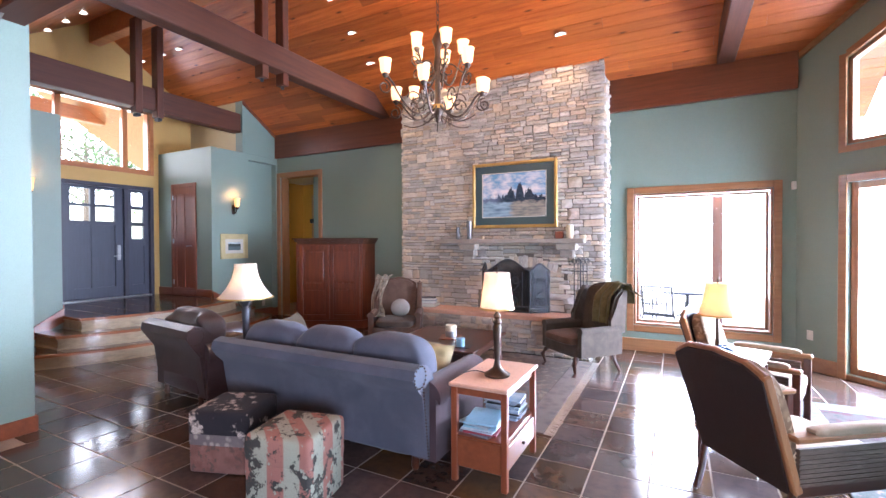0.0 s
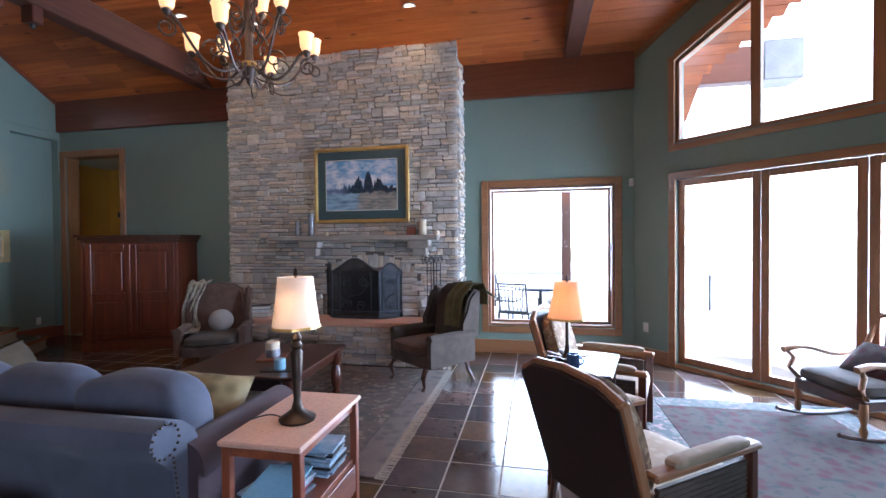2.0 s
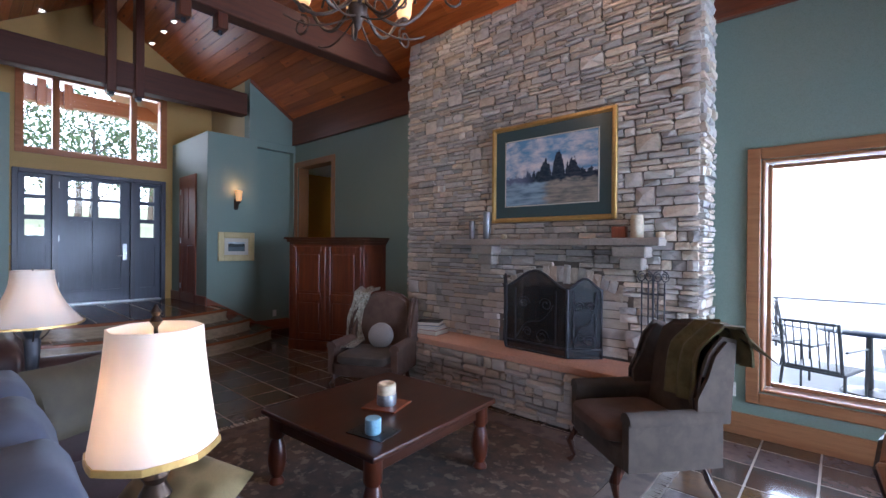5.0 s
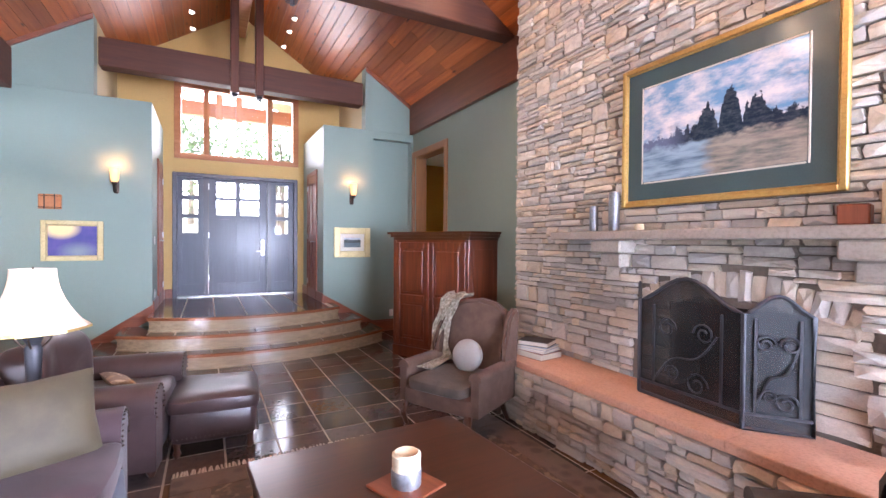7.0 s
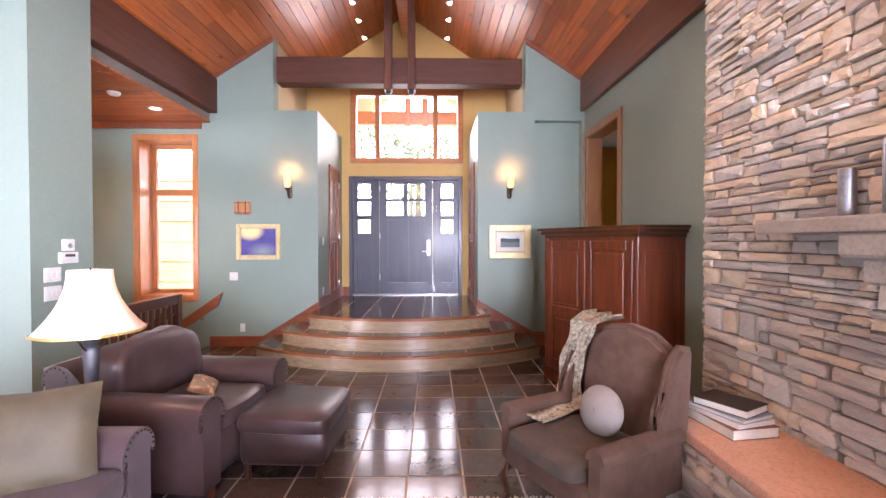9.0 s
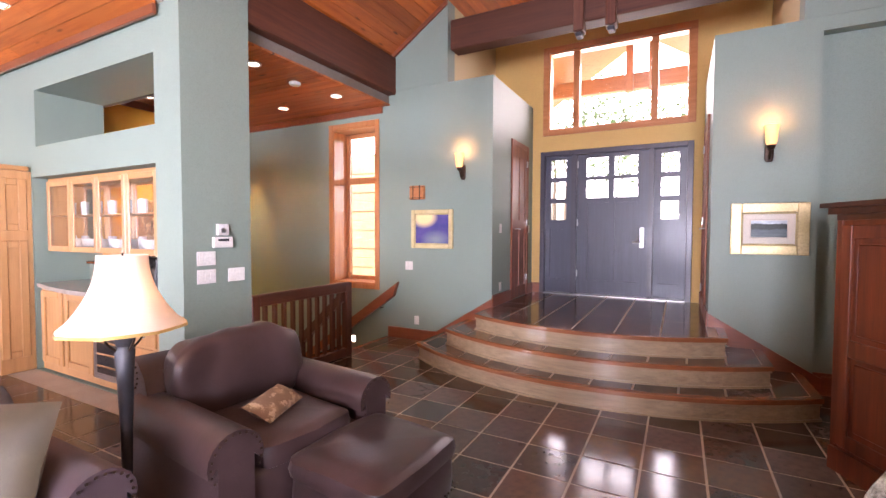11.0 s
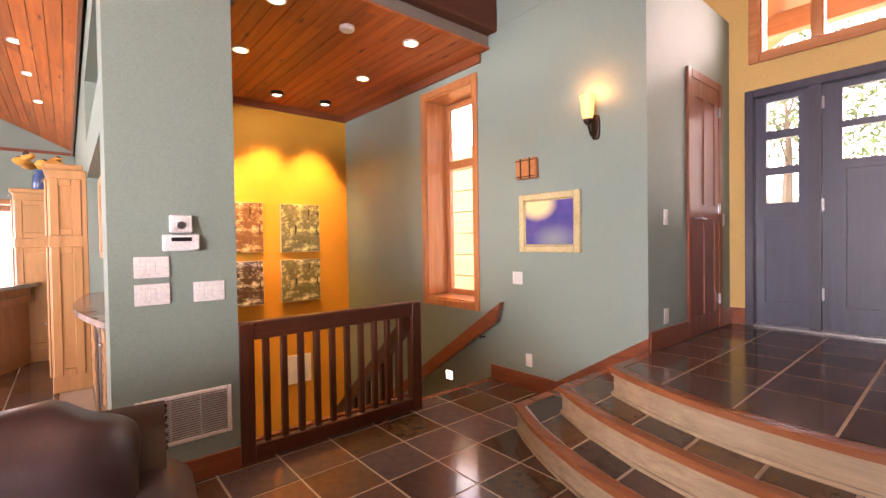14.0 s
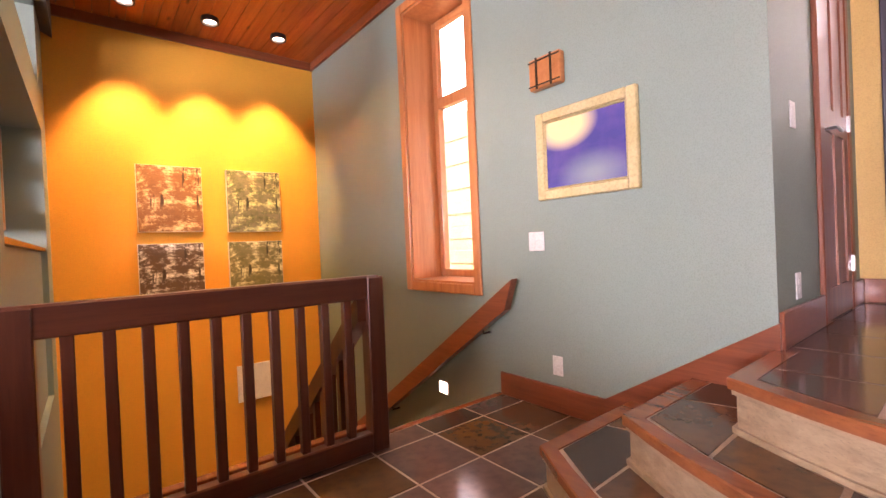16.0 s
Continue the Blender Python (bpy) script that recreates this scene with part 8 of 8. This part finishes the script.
for k, (x, y, h) in enumerate(((-27, -6, 8), (-29, -1, 9), (-28, 3.5, 9), (-30, 7.5, 9), (-28, 12, 8.5), (-33, 16, 9))):
    tree(x, y, h, 20 + k, ground_z(x, y) - 0.2)
pl = thing("planter", pose(0.62, 10.5, -0.1), "grey stoneware planter on the patio", "planter")
part("pot", lathe([(0.14, 0), (0.17, 0.02), (0.22, 0.3), (0.24, 0.33), (0.22, 0.34), (0.19, 0.3)], 18), PEWTER, pl, smooth=True)
gr_ = thing("glass_rail", pose(0, 11.6, -0.1), "clear glass patio guard rail with slim dark posts", "railing")
part("top_bar", B((-4.0, 4.0, -0.02, 0.02, 0.8, 0.835), bevel=0.005), STEEL, gr_)
for k in range(6):
    x = -4.0 + 1.6 * k
    part("post", B((x - 0.02, x + 0.02, -0.02, 0.02, 0, 0.8), bevel=0.004), IRON, gr_)
    if k < 5:
        part("pane", B((x + 0.03, x + 1.57, -0.005, 0.005, 0.06, 0.78)), GLASS, gr_).visible_shadow = False

# glowing white ring added beyond the garden, all the way round, so windows read white
OUTER_GLOW = glow("white_outer_glow", (1.0, 0.99, 0.97), 1.7)
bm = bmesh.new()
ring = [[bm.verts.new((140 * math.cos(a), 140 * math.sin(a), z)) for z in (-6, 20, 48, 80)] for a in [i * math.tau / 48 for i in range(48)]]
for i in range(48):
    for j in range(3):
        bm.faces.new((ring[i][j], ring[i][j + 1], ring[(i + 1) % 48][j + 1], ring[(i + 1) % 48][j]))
struct("backdrop", bm, OUTER_GLOW, "glowing white ring that whitens the view outside", "backdrop")

# ---- floor tiles ----
PITX, PITY, TX0, TY0 = 0.357, 0.353, -0.085, 3.945


def tile_mesh(w, d, t=0.008):
    bm = B((0.006, w - 0.006, 0.006, d - 0.006, -t, 0.0))
    for v in bm.verts:
        if v.co.z > -0.001:
            v.co.x += 0.0015 if v.co.x < w / 2 else -0.0015
            v.co.y += 0.0015 if v.co.y < d / 2 else -0.0015
            v.co.z = 0.0
        else:
            v.co.z = -t
    return bm


def on_floor(x, y):
    if x + PITX < WEST or y + PITY < -7.2 or x > 3.1 or y > NORTH:
        return False
    if y + PITY < 1.33 and x < -4.58:
        return False
    d = Vector((x + 0.18 - PX, y + 0.18 - PY, 0))
    if d.dot(GN) < -0.25:
        return False
    return True


tm = finish("tile", tile_mesh(PITX, PITY), TILE)
floor_ob = bpy.data.objects["floor"]
rest, count = [], 0
cells = [(i, j) for i in range(-22, 10) for j in range(-33, 9)]
near = lambda x, y: (-7.6 < x < -2.9 and 1.2 < y < 6.0) or (-0.7 < x < 1.0 and 3.0 < y < 6.7)
for i, j in cells:
    x, y = TX0 + i * PITX, TY0 + j * PITY
    if not on_floor(x, y):
        continue
    y_low = max(y, 1.296)
    full = y >= 1.296 and x >= WEST and y + PITY <= NORTH
    if near(x, y) and full and count < 300:
        t = new("tile", tm)
        t.location = (x, y, 0)
        t.parent = floor_ob
        count += 1
    else:
        x0, x1, y0, y1 = max(x, WEST), x + PITX, (max(y, 1.296) if x < -4.6 else y), min(y + PITY, NORTH)
        if x1 - x0 > 0.03 and y1 - y0 > 0.03:
            rest.append((x0 + 0.006, x1 - 0.006, y0 + 0.006, y1 - 0.006))
vv, ff = [], []
for x0, x1, y0, y1 in rest:
    k = len(vv)
    vv += [(x0, y0, 0), (x1, y0, 0), (x1, y1, 0), (x0, y1, 0), (x0, y0, -0.008), (x1, y0, -0.008), (x1, y1, -0.008), (x0, y1, -0.008)]
    ff += [(k, k + 1, k + 2, k + 3), (k, k + 4, k + 5, k + 1), (k + 1, k + 5, k + 6, k + 2), (k + 2, k + 6, k + 7, k + 3), (k + 3, k + 7, k + 4, k)]
me = bpy.data.meshes.new("tiles_rest")
me.from_pydata(vv, [], ff)
me.materials.append(TILE_FAR)
o = new("tile_field", me)
o.parent = floor_ob
tagged(o, "brown glazed floor tiles", kind="stuff")
# raised hall tiles and step treads


def slab(parent, pts, z, t=0.007):
    """A tile of any outline, drawn in a little from its joints."""
    c = Vector((sum(a for a, b in pts) / len(pts), sum(b for a, b in pts) / len(pts)))
    q = []
    for a, b in pts:
        v = Vector((a, b)) - c
        q.append(c + v * max(0.0, 1 - 0.011 / max(v.length, 0.02)))
    o = new("tile", finish("tile", prism([(v.x, v.y) for v in q], "Z", z - t, z), TILE))
    o.parent = parent


def arc_x(xe, half, sag, y, off):
    rr = (half * half + sag * sag) / (2 * sag)
    return xe - (rr - sag) + math.sqrt(max(0.0, rr * rr - (y - CY) ** 2)) + off


hall_ob = bpy.data.objects["floor_hall"]
z3, xe3, half3, sag3, yw3 = STEPS[2]
ys = [2.83, 3.18, 3.56, 3.94, 4.32, 4.7, 5.09]
for a, b in zip(ys, ys[1:]):
    x = DOORX + 0.03
    while True:
        la, lb = (arc_x(xe3, half3, sag3, min(max(v, CY - half3), CY + half3), -0.055) for v in (a, b))
        nx = x + 0.385
        if nx > min(la, lb) - 0.12:
            slab(hall_ob, [(x, a), (la, a), (lb, b), (x, b)], TOP)
            break
        slab(hall_ob, [(x, a), (nx, a), (nx, b), (x, b)], TOP)
        x = nx
tread_obs = [o for o in bpy.data.objects if o.name.startswith("entry_step")]
for k in (0, 1):
    z, xe, half, sag, yw = STEPS[k]
    zn, xn, hn, sn_, yn = STEPS[k + 1]
    ob = tread_obs[k]
    n = 9 - k
    for i in range(n):
        a, b = (CY - hn + 2 * hn * v / n for v in (i, i + 1))
        slab(ob, [(arc_x(xn, hn, sn_, a, 0.016), a), (arc_x(xe, half, sag, a, -0.055), a), (arc_x(xe, half, sag, b, -0.055), b), (arc_x(xn, hn, sn_, b, 0.016), b)], z)
    for s in (-1, 1):
        e = CY + s * hn
        slab(ob, [(xn, e), (arc_x(xe, half, sag, e, -0.055), e), (xe - 0.03, CY + s * (half - 0.05)), ((xe + WEST) / 2, CY + s * (CY - yw + half) / 2 - s * 0.05), ((xn + WEST) / 2, CY + s * (CY - yn + hn) / 2 + s * 0.01)], z)
        slab(ob, [((xn + WEST) / 2, CY + s * (CY - yn + hn) / 2 + s * 0.01), ((xe + WEST) / 2, CY + s * (CY - yw + half) / 2 - s * 0.05), (WEST + 0.02, CY + s * (CY - yw - 0.05)), (WEST + 0.02, CY + s * (CY - yn + 0.02))], z)
